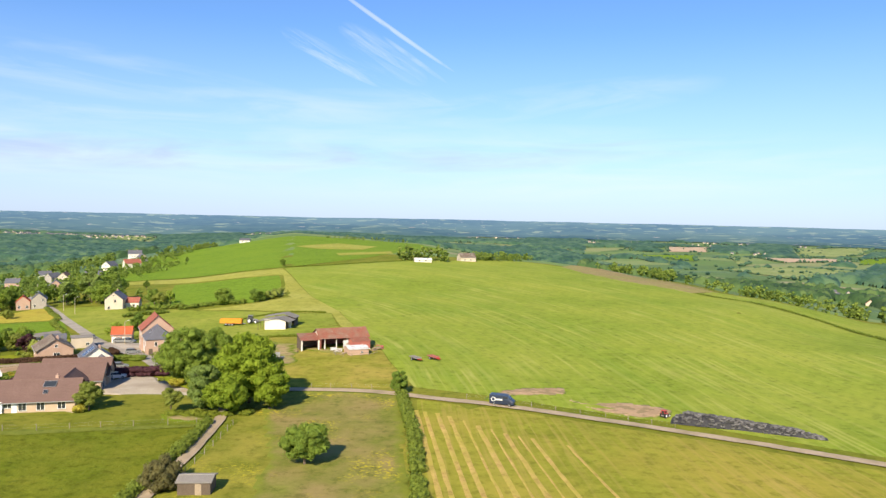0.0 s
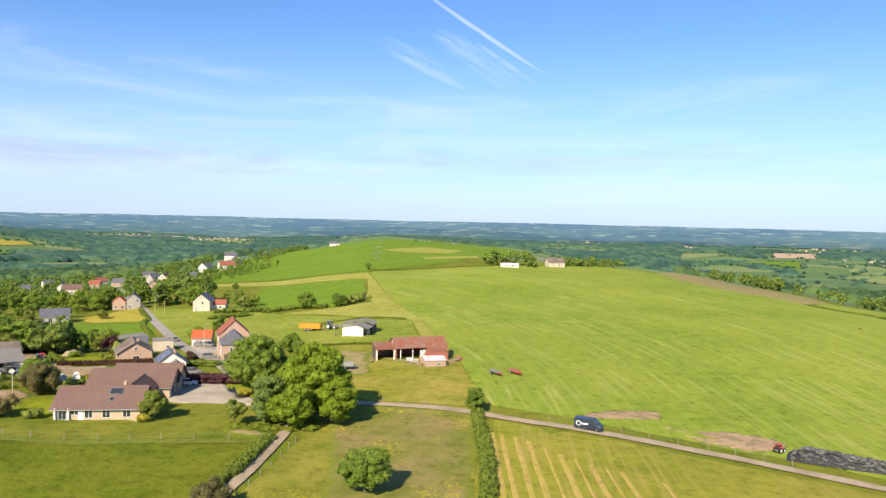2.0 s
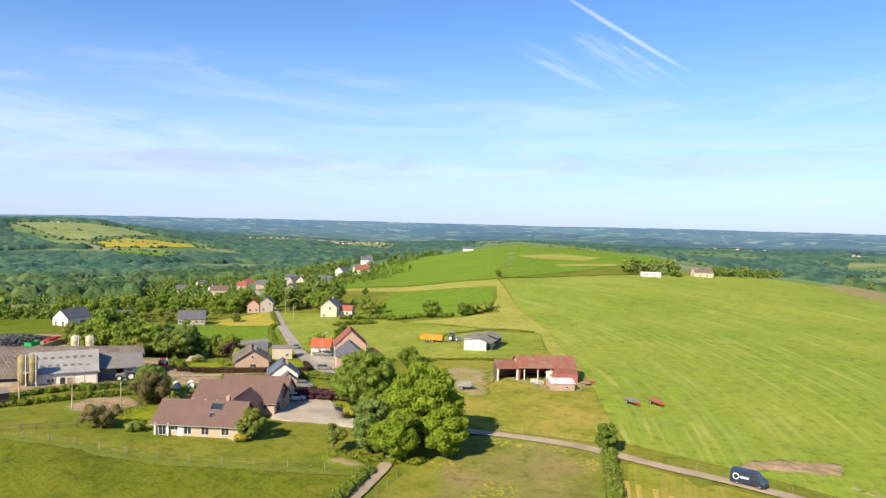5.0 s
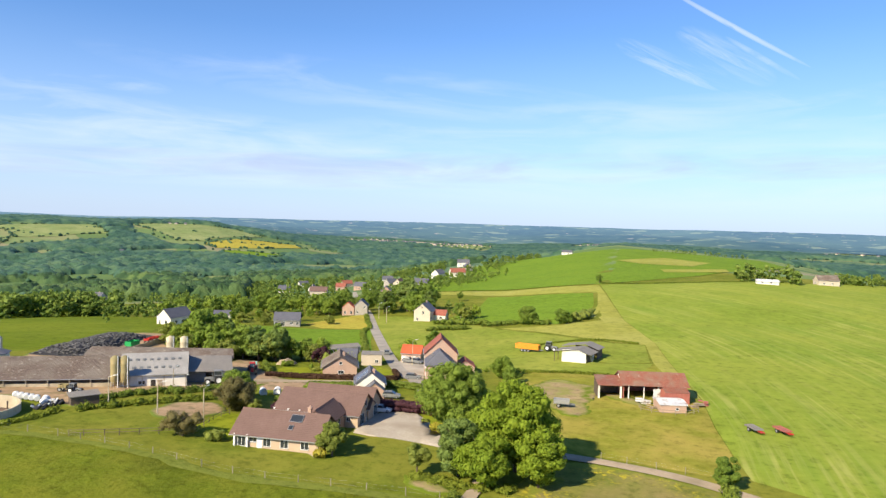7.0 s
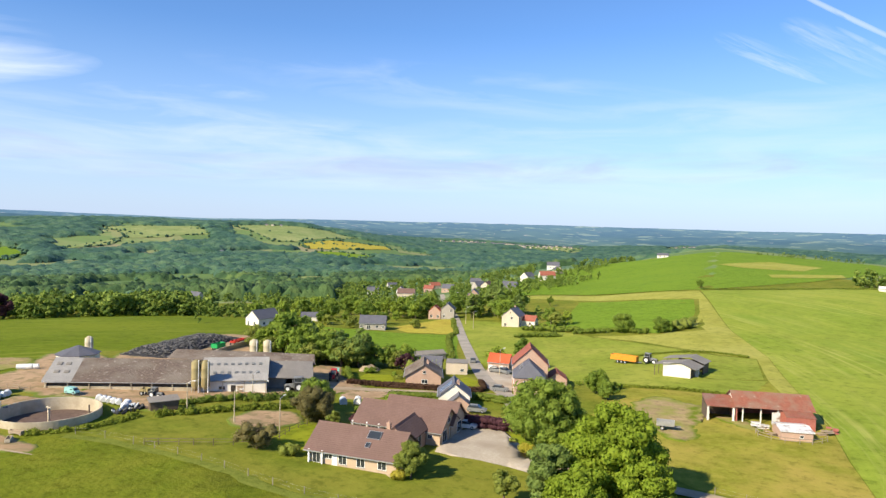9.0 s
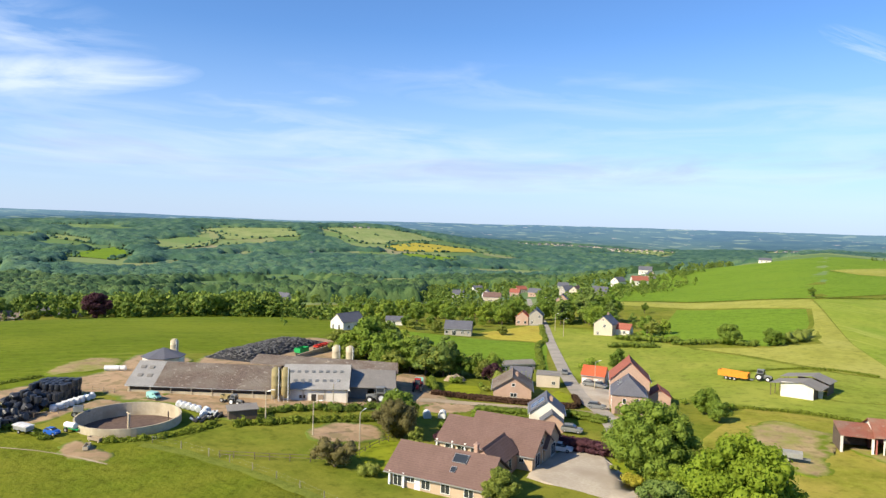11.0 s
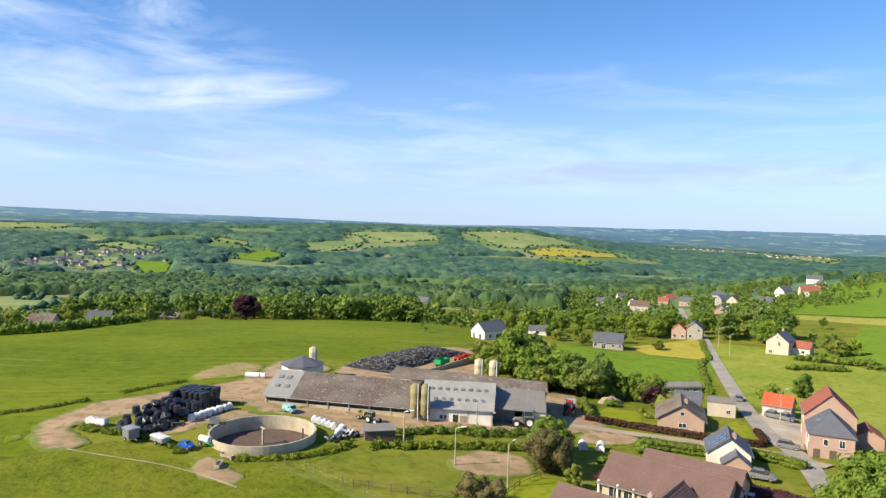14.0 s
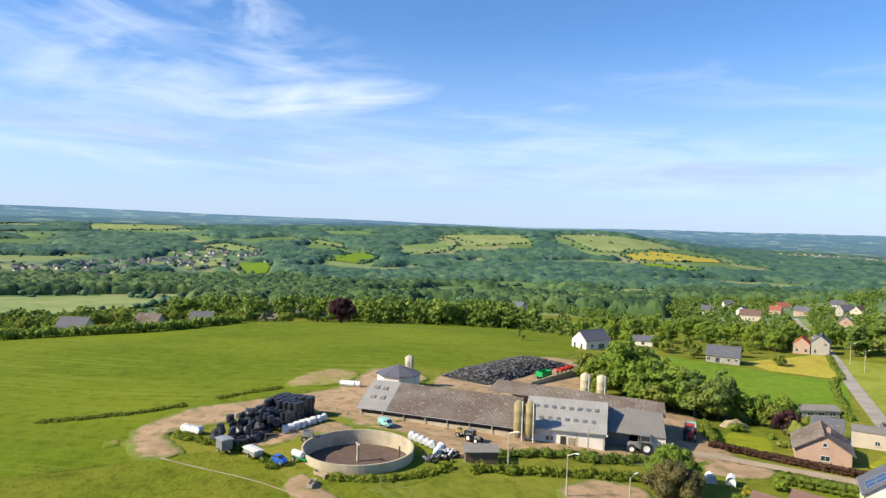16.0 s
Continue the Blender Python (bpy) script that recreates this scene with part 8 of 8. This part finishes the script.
hedge("beech_hedge", [(-122.2, 181.4), (-116.6, 184.9), (-110.2, 187.4), (-102.2, 190.6), (-94.4, 193.9)], 1.2, 1.4, M["hedgebrown"], 46, "clipped brown beech hedge along the farm road", rough=0.06)
hedge("beech_hedge", [(-94.0, 194.2), (-92.3, 196.4), (-94.5, 200.5), (-98, 205)], 1.1, 1.3, M["hedgebrown"], 47, "clipped brown beech hedge at the corner", rough=0.06)
hedge("farm_hedge", [(-130.5, 138), (-128.5, 143), (-125.5, 148), (-121.5, 154), (-119.0, 160), (-116.5, 163)], 2.4, 1.0, M["hedge"], 48, "overgrown hedge before the milking shed", rough=0.5)
hedge("garden_hedge", [(-123.4, 183.6), (-128, 187.6), (-133.5, 193.2)], 1.3, 2.0, M["hedge"], 68, "tall clipped green hedge beside the farmyard", rough=0.06)
hedge("weed_bank", [(-130, 109), (-128, 113), (-126.5, 119), (-127.3, 126.5)], 1.3, 0.7, M["weeds"], 49, "bank of rank green weeds round the tank", rough=0.6, category="weeds")
hedge("weed_bank", [(-160, 92.6), (-155, 95), (-150, 99), (-144, 101.6), (-138, 102)], 1.3, 0.7, M["weeds"], 50, "rank green weeds before the bales", category="weeds")
hedge("weed_bank", [(-125, 130), (-121, 138), (-117, 146), (-113.5, 153)], 1.5, 0.9, M["weeds"], 51, "rank green weeds along the paddock", rough=0.7, gap=0.35, category="weeds")
hedge("verge", [(-178, 72), (-178.5, 92), (-184, 108), (-187, 118)], 1.2, 0.5, M["weeds"], 52, "weedy verge along the meadow", gap=0.5, category="weeds")
hedge("field_hedge", [(-92, 318), (-104, 321), (-112, 318), (-118, 315)], 2.6, 2.0, M["hedge"], 53, "green field hedge between meadows", leaves=14, leaf_size=0.22, gap=0.2)
hedge("field_hedge", [(-82, 346), (-80.5, 336), (-81.5, 326)], 4.0, 3.4, M["leafolive"], 54, "tall field hedge at the meadow corner", leaves=14, leaf_size=0.22)
hedge("field_hedge", [(-120, 321), (-128, 318), (-140, 313)], 3.0, 2.4, M["hedge"], 55, "field hedge beside the white house", leaves=14, leaf_size=0.22)
hedge("field_hedge", [(-66, 222), (-50, 226), (-36, 226.5)], 0.8, 0.5, M["weeds"], 56, "weedy green field boundary strip", leaves=14, leaf_size=0.22, category="weeds")
hedge("field_hedge", [(-48, 283.5), (-62, 283), (-80, 268)], 0.8, 0.5, M["weeds"], 57, "weedy green field boundary strip", leaves=14, leaf_size=0.22, category="weeds")
hedge("road_hedge", [(-128, 237), (-140, 254), (-158, 281), (-160, 290)], 1.2, 1.1, M["hedge"], 58, "low hedge along the village road", leaves=12, leaf_size=0.22, gap=0.2)
hedge("road_hedge", [(-162, 293), (-176, 312), (-190, 333)], 1.2, 1.1, M["hedge"], 59, "low hedge along the village road", leaves=12, leaf_size=0.22, gap=0.1)
hedge("brow_hedge", [(-107, 476), (-60, 506), (-5, 547)], 1.0, 0.7, M["hedge"], 60, "hedge along the ridge", leaves=4, leaf_size=0.3)
hedge("garden_bushes", [(-122, 206), (-118, 207), (-114, 208)], 3.0, 3.0, M["leafolive"], 61, "mixed olive-green garden bushes", rough=0.5)
hedge("tree_verge", [(-53, 136), (-46, 136.5), (-38, 139)], 2.0, 0.7, M["weeds"], 62, "rank grass under the maples", category="weeds")
hedge("meadow_edge", [(150, 406), (171, 378), (187.5, 340), (184.5, 281), (188, 215)], 1.3, 0.7, M["hedge"], 63, "dark grassy ditch along the hayfield", leaves=4, leaf_size=0.3, category="weeds")

posts("wire_fence", [(-46, 130.3), (-60, 126), (-77, 121), (-97, 119.5), (-117, 117), (-127, 113)], 5.0, 1.3, "wire fence on grey timber posts across the pasture")
posts("rail_fence", [(-112, 118.5), (-104, 125), (-98, 133), (-101, 142), (-101.5, 146)], 2.2, 1.2, "brown timber rail fence round the paddock", M["darkwood"], rails=2)
posts("wire_fence", [(-11, 160.5), (-34, 161.5)], 4.5, 1.2, "wire fence along the gravel lane")
posts("wire_fence", [(6, 153.5), (20, 149.8), (34, 145.0), (48, 138)], 4.5, 1.1, "wire fence along the hayfield")
posts("lane_fence", [(-39.3, 131), (-38.8, 118), (-38.8, 105)], 4.0, 1.2, "timber posts along the lane")

shed = house("garden_shed", -34.6, 98.3, 4, 4.6, 3.2, 1.9, 2.3, M["darkwood"], M["greyroof"], "small dark timber shed in the meadow", "shed", over=0.25, trim=False, doors=[("f", 0.6, 0.9, 1.7, M["wood"])])


hedge("brow_hedge", [(-299, 60), (-303, 93), (-306, 112), (-318, 132), (-329, 145)], 3.0, 3.4, M["leafdark"], 64, "dark clipped hedge along the meadow's brow", leaves=12, leaf_size=0.3)
hedge("field_hedge", [(-134, 293), (-128, 299), (-122, 304)], 2.2, 1.6, M["hedge"], 65, "bramble hedge in the meadow", rough=0.5)
tree("garden_tree", -111.5, 254.0, 6.6, 3.0, M["leafdark"], 66, "round green tree in the meadow behind the cottage", 26, 150, 0.15, 0.06, 0.6)
tree("garden_tree", -113.2, 240.0, 5.0, 3.2, M["leaf"], 67, "spreading garden tree beside the road", 24, 150, 0.14, 0.06, 0.5)
posts("play_frame", [(-139.0, 334.5), (-134.5, 338.5)], 1.5, 2.2, "timber play frame in the garden", M["wood"], rails=2)



def heap(name, x, y, rot, L, W, H, mat, seed, label):
    """A low uneven mound on the ground."""
    bm = B()
    n, m = 22, 14
    c, sn = math.cos(radians(rot)), math.sin(radians(rot))
    z0 = ground(x, y)
    rows = []
    for j in range(m + 1):
        row = []
        for i in range(n + 1):
            u, v = 2 * i / n - 1, 2 * j / m - 1
            px, py = x + c * u * L / 2 - sn * v * W / 2, y + sn * u * L / 2 + c * v * W / 2
            q = max(0.0, 1 - (u * u + v * v) * (1 + 0.35 * noise.noise((px * 0.7, py * 0.7, seed))))
            z = H * q ** 0.7 * (0.85 + 0.4 * noise.noise((px, py, seed + 3)))
            row.append(bm.verts.new((px - x, py - y, ground(px, py) - z0 + z - (0.12 if q == 0 else 0))))
        rows.append(row)
    for p, q in zip(rows, rows[1:]):
        for i in range(n):
            bm.faces.new((p[i], p[i + 1], q[i + 1], q[i]))
    ob = new(name, finish(name, bm, mat))
    ob.location = (x, y, z0 + 0.1)
    return tagged(ob, label, "heap")


heap("earth_heap", -133.2, 202.2, 80, 7.0, 4.0, 1.5, M["lane"], 5, "long tan heap of earth in a garden")
# garden shrubs
_rng = random.Random(77)
for (x0, y0, dx, dy), tones in (((-124, 199, 9, 4), ("leafolive", "leaf", "hedge")), ((-72, 214, 6, 9), ("leaf", "leafdark", "leafolive")), ((-140, 332, 9, 5), ("leaf", "leafolive", "hedge")), ((-98, 166, 6, 7), ("leafdark", "leaf", "leafyellow")),
                                ((-101, 236, 8, 4), ("leaf", "hedge", "leafolive")), ((-222, 290, 12, 8), ("leaf", "leafdark", "leafolive"))):
    for i in range(5):
        k = tones[i % 3]
        shrub("garden_shrub", x0 + _rng.uniform(-dx, dx), y0 + _rng.uniform(-dy, dy), _rng.uniform(1.0, 2.6), _rng.uniform(0.8, 1.6), M[k], 400 + i, "rounded %s garden shrub" % {"leafolive": "olive-green", "leaf": "green", "hedge": "green", "leafdark": "dark-green", "leafyellow": "golden"}[k], 8, 60, 0.12, group="garden shrubs")
# ---------------------------------------------------------------- far fields, woods and hamlets
FAR_FIELDS = []


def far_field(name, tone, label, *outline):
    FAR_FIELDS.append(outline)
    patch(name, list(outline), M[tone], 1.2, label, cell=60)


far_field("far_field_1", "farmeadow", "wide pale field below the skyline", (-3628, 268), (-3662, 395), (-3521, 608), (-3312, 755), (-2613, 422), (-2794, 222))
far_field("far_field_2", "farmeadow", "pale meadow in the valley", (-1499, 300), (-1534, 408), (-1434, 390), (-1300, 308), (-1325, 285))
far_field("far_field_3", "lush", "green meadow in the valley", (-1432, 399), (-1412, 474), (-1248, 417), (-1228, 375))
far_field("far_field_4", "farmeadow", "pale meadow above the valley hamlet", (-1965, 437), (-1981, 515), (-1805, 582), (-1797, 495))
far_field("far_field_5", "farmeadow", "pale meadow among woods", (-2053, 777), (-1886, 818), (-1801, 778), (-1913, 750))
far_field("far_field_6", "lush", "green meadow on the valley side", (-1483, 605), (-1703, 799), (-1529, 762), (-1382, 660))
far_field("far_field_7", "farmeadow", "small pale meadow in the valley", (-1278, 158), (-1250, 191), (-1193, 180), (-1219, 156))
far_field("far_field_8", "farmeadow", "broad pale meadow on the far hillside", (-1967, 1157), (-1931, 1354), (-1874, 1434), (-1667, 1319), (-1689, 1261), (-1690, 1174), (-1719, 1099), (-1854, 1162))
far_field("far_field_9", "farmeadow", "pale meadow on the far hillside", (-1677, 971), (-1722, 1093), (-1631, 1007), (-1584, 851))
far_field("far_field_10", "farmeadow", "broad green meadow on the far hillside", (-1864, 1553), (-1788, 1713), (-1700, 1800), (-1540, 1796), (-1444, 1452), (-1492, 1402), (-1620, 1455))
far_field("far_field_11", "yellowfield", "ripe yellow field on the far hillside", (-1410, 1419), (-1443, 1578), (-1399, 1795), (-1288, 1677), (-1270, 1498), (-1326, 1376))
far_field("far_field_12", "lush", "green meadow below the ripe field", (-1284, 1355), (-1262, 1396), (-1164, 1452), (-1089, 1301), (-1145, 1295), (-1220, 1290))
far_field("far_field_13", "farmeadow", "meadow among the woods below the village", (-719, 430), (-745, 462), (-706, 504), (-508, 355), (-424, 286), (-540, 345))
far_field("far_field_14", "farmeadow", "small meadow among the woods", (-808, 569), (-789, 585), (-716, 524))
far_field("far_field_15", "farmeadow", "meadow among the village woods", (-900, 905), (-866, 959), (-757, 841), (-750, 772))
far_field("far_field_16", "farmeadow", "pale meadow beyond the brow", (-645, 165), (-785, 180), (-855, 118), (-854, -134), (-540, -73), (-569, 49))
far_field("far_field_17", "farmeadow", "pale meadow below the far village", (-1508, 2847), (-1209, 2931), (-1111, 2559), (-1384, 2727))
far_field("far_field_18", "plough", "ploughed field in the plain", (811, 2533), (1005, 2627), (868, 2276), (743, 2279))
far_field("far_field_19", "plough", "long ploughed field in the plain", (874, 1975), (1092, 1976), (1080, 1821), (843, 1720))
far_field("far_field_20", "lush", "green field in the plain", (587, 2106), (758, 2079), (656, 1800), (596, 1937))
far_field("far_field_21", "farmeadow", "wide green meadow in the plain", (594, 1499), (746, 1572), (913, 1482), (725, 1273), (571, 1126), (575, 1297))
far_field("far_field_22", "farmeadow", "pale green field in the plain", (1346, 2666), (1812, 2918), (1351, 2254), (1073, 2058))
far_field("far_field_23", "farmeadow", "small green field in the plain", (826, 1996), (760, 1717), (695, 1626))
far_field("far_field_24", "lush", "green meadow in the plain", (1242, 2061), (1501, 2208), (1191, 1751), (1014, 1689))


def inside(x, y, poly):
    hit = False
    for (x0, y0), (x1, y1) in zip(poly, poly[1:] + poly[:1]):
        if (y0 > y) != (y1 > y) and x < (x1 - x0) * (y - y0) / (y1 - y0) + x0:
            hit = not hit
    return hit


BOXES = [(min(p[0] for p in f), max(p[0] for p in f), min(p[1] for p in f), max(p[1] for p in f), f) for f in FAR_FIELDS]


# heading, distance, number of houses, spread
HAMLETS = ((31, 3080, 120, 105), (28.6, 3020, 50, 70), (25, 3120, 24, 60), (84.5, 1400, 46, 60), (80, 1480, 40, 55), (74.8, 1670, 18, 40), (77.5, 1800, 26, 50), (88, 1330, 40, 60), (50, 1720, 2, 8),
           (-15, 2950, 30, 80), (-24.5, 2300, 5, 25), (-26, 3200, 26, 80), (-4, 3200, 24, 90), (14, 3150, 20, 60), (46, 2420, 5, 40), (-33, 1020, 8, 40))


def wooded(x, y, a, r):
    """How far inside a wood a far place lies; below nought: open land."""
    if 3 < a < 20 and r < 1500 or (-12 < a <= 22 and r < 1250) or (a <= 24 and r < 700):
        return -1.0
    for h, d, _, wide in HAMLETS:
        if -1.8 < (r - d) / wide < 1.3 and abs(a - h) * r < 100 * wide:
            return noise.noise((x / 45, y / 45, 3.0)) - 0.28
    for k in (1.0, 1.035, 1.07):
        px, py = CENTRE[0] + (x - CENTRE[0]) * k, CENTRE[1] + (y - CENTRE[1]) * k
        if any(b[0] < px < b[1] and b[2] < py < b[3] and inside(px, py, b[4]) for b in BOXES):
            return -1.0
    n = noise.noise((x / 260, y / 260, 5.5)) + 0.45 * noise.noise((x / 80, y / 80, 1.5))
    if 22 < a < 41 and r < 960 or a > 77 and r < 880:
        return -1.0
    if a < -12:
        return n + (0.32 if r < 1350 and a > -31 else -0.20 if r < 2600 else -0.05)
    return n + (0.50 if r < 1150 else 0.28 if a < 66 else 0.10)


def crown_field(x, y, size, table):
    """Tree tops seen from above: the height of the dome over each place (0 to 1) and a number for the tree it belongs to."""
    cx, cy = np.floor(x / size).astype(int), np.floor(y / size).astype(int)
    best, tone = np.full(x.shape, -1.0), np.zeros(x.shape)
    n = len(table)
    for i in (-1, 0, 1):
        for j in (-1, 0, 1):
            t = table[(cx + i) % n, (cy + j) % n]
            d = np.hypot((cx + i + 0.15 + 0.7 * t[:, 0]) * size - x, (cy + j + 0.15 + 0.7 * t[:, 1]) * size - y) / (size * (0.55 + 0.35 * t[:, 2]))
            h = np.sqrt(np.clip(1 - d * d, 0, 1)) * (0.55 + 0.45 * t[:, 2])
            won = h > best
            best, tone = np.where(won, h, best), np.where(won, t[:, 3], tone)
    return best, tone


def canopy():
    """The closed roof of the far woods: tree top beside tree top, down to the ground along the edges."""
    rough = np.random.default_rng(19)
    table = np.random.default_rng(9).random((256, 256, 4))
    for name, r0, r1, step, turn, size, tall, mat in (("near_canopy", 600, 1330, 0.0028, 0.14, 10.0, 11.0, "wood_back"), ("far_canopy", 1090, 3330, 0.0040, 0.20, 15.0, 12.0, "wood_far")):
        rings = r0 * np.exp(np.arange(int(math.log(r1 / r0) / step)) * step)
        turns = np.arange(-42, 100, turn)
        rr, aa = (g.ravel() for g in np.meshgrid(rings, turns, indexing="ij"))
        x, y = CENTRE[0] - np.sin(np.radians(aa)) * rr, CENTRE[1] + np.cos(np.radians(aa)) * rr
        inwood = np.array([wooded(*q) for q in zip(x.tolist(), y.tolist(), aa.tolist(), rr.tolist())])
        dome, tone = crown_field(x, y, size, table)
        coarse, _ = crown_field(x, y, size * 2.3, table)
        brink = np.array([1210 + 110 * noise.noise((p / 170, q / 170, 4.0)) for p, q in zip(x.tolist(), y.tolist())])
        keep = (inwood > -0.05) & ((rr < brink + 14) if name == "near_canopy" else (rr > brink - 14))
        slot = np.full(len(x), -1)
        slot[keep] = np.arange(keep.sum())
        land = np.array([ground(*q) for q in zip(x[keep].tolist(), y[keep].tolist())])
        g = slot.reshape(len(rings), len(turns))
        rim = np.ones(g.shape, bool)
        rim[1:-1, 1:-1] = (g[:-2, 1:-1] < 0) | (g[2:, 1:-1] < 0) | (g[1:-1, :-2] < 0) | (g[1:-1, 2:] < 0)
        full = np.where(keep, np.clip(inwood / 0.04 + 0.6, 0, 1), 0.0).reshape(g.shape) * ~rim
        soft_edge = full.copy()
        for _ in range(3):
            wide_ = np.pad(soft_edge, 1)
            soft_edge = sum(wide_[i:i + g.shape[0], j:j + g.shape[1]] for i in range(3) for j in range(3)) / 9
        up = (np.minimum(full, soft_edge) * ~rim).ravel()[keep]
        z = land - 1.0 + up * tall * (0.25 + 0.85 * dome[keep] + 0.3 * coarse[keep] + rough.normal(0, 0.085, len(land)))
        quads = np.stack([g[:-1, :-1], g[1:, :-1], g[1:, 1:], g[:-1, 1:]], -1).reshape(-1, 4)
        quads = quads[(quads >= 0).all(1)]
        me = bpy.data.meshes.new(name)
        me.from_pydata(np.stack([x[keep], y[keep], z], 1).tolist(), [], quads.tolist())
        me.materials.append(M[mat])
        me.polygons.foreach_set("use_smooth", [True] * len(quads))
        me.attributes.new("tree", "FLOAT", "POINT").data.foreach_set("value", tone[keep])
        if me.polygons[0].normal.z < 0:
            me.flip_normals()
        tagged(new(name, me), "closed tree tops of the woods across the valley", "woods", kind="stuff")


def far_hedges():
    """Trees and bushes that stand along the far fields' edges and scattered in the open plain."""
    rng = np.random.default_rng(77)
    cv, cf = ICO1
    spots = []
    for f in FAR_FIELDS:
        for (x0, y0), (x1, y1) in zip(f, f[1:] + f[:1]):
            for k in range(int(math.hypot(x1 - x0, y1 - y0) / 9)):
                t = rng.random()
                if noise.noise((x0 / 50 + 3 * t, y0 / 50, 2.0)) > -0.1:
                    spots.append((x0 + (x1 - x0) * t + rng.normal(0, 3), y0 + (y1 - y0) * t + rng.normal(0, 3)))
    while len(spots) < 3600:
        a, r = rng.uniform(-42, 98), 800 + 2500 * rng.random()
        x, y = CENTRE[0] - math.sin(radians(a)) * r, CENTRE[1] + math.cos(radians(a)) * r
        if not (0 < a < 21 and r < 1500) and noise.noise((x / 120, y / 120, 4.0)) > 0.1:
            spots.append((x, y))
    V, F, base = [], [], 0
    for x, y in spots:
        s = rng.uniform(1.8, 4.2)
        lump = 1 + 0.2 * rng.standard_normal(len(cv))[:, None]
        V.append(np.array([x, y, ground(x, y) + s * 0.8]) + cv * np.array([s * 1.2, s * 1.2, s * rng.uniform(0.7, 1.05)]) * lump)
        F.extend((cf + base).tolist())
        base += len(cv)
    me = bpy.data.meshes.new("far_hedgerows")
    me.from_pydata(np.concatenate(V).tolist(), [], F)
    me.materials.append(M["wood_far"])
    me.polygons.foreach_set("use_smooth", [True] * len(me.polygons))
    me.attributes.new("tree", "FLOAT", "POINT").data.foreach_set("value", np.repeat(rng.random(len(spots)), len(cv)))
    tagged(new("far_hedgerows", me), "scattered trees and hedgerows of the far farmland", "hedge", kind="stuff")


SKYLINE = ((-60, -4), (-40, -4), (0, -3), (20, -4), (34, -4), (45, -6), (53, -8), (60, -5), (70, -2), (80, 1), (88, 4), (104, 6), (120, 4))


def backdrop():
    """The farthest hills, kilometres off, fold behind fold up to the skyline."""
    turns = np.arange(-58, 112, 0.5)
    rings = np.linspace(3300, 4840, 90)
    edge = np.interp(turns, [q[0] for q in SKYLINE], [q[1] for q in SKYLINE])
    verts, far = [], []
    for r in rings:
        k = (r - 3300) / 1540
        for a, e in zip(turns, edge):
            x, y = CENTRE[0] - math.sin(radians(a)) * r, CENTRE[1] + math.cos(radians(a)) * r
            top = 40 + 4840 * e / 1230
            fold = 20 * noise.noise((x / 620, y / 620, 6.0)) + 7 * noise.noise((x / 190, y / 190, 2.0))
            near = ground(x, y) if r < 3700 else ground(CENTRE[0] - math.sin(radians(a)) * 3700, CENTRE[1] + math.cos(radians(a)) * 3700)
            rise = max(0.0, (k - 0.26) / 0.74)
            verts.append((x, y, near * (1 - rise) + top * rise - 14 * math.sin(math.pi * rise) + fold * min(1.0, k * 3) * (1 - 0.75 * rise ** 4) + 4.0 + 1.6 * noise.noise((x / 40, y / 40, 1.0))))
            # drives the emitted haze: 0 at the near edge, 1 at the skyline
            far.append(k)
    n = len(turns)
    faces = [(i * n + j, (i + 1) * n + j, (i + 1) * n + j + 1, i * n + j + 1) for i in range(len(rings) - 1) for j in range(n - 1)]
    me = bpy.data.meshes.new("backdrop")
    me.from_pydata(verts, [], faces)
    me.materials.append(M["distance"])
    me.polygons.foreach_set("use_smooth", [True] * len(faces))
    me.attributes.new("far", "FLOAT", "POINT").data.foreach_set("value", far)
    if me.polygons[0].normal.z < 0:
        me.flip_normals()
    tagged(new("backdrop", me), "far wooded hills on the skyline, blue with emitted haze", "hills", kind="structure")


canopy()
far_hedges()
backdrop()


def hamlet(name, heading, r, count, spread, seed):
    rng = random.Random(seed)
    walls, roofs = B(), B()
    for i in range(count):
        rr, hh = r + rng.gauss(0, spread), heading + math.degrees(rng.gauss(0, spread * 1.6) / r)
        x, y = CENTRE[0] - math.sin(radians(hh)) * rr, CENTRE[1] + math.cos(radians(hh)) * rr
        L, W, e, t = rng.uniform(7, 11), rng.uniform(6, 8), 3.6, 6.2
        m = pose(x, y, ground(x, y), 0, 0, rng.uniform(0, 180))
        n0 = len(walls.verts)
        prism(walls, [(-W / 2, -3), (W / 2, -3), (W / 2, e), (0, t), (-W / 2, e)], -L / 2, L / 2)
        walls.verts.ensure_lookup_table()
        for v in walls.verts[n0:]:
            v.co = m @ v.co
        n0 = len(roofs.verts)
        for s in (-1, 1):
            a = [(-L / 2 - 0.4, s * (W / 2 + 0.4), e - 0.2), (L / 2 + 0.4, s * (W / 2 + 0.4), e - 0.2), (L / 2 + 0.4, 0, t + 0.1), (-L / 2 - 0.4, 0, t + 0.1)]
            lo, hi = [roofs.verts.new(p) for p in a], [roofs.verts.new((p[0], p[1], p[2] + 0.25)) for p in a]
            roofs.faces.new(lo)
            roofs.faces.new(hi)
            for k in range(4):
                roofs.faces.new((lo[k], lo[(k + 1) % 4], hi[(k + 1) % 4], hi[k]))
        roofs.verts.ensure_lookup_table()
        for v in roofs.verts[n0:]:
            v.co = m @ v.co
    bmesh.ops.recalc_face_normals(roofs, faces=roofs.faces)
    root = thing(name, Matrix(), "cluster of far pale houses among trees", "hamlet", kind="stuff")
    part("walls", walls, M["render"], root)
    part("roofs", roofs, M["slate"], root)


for i, (h, r, c, s) in enumerate(HAMLETS):
    hamlet("hamlet", h, r, c, s, 300 + i)
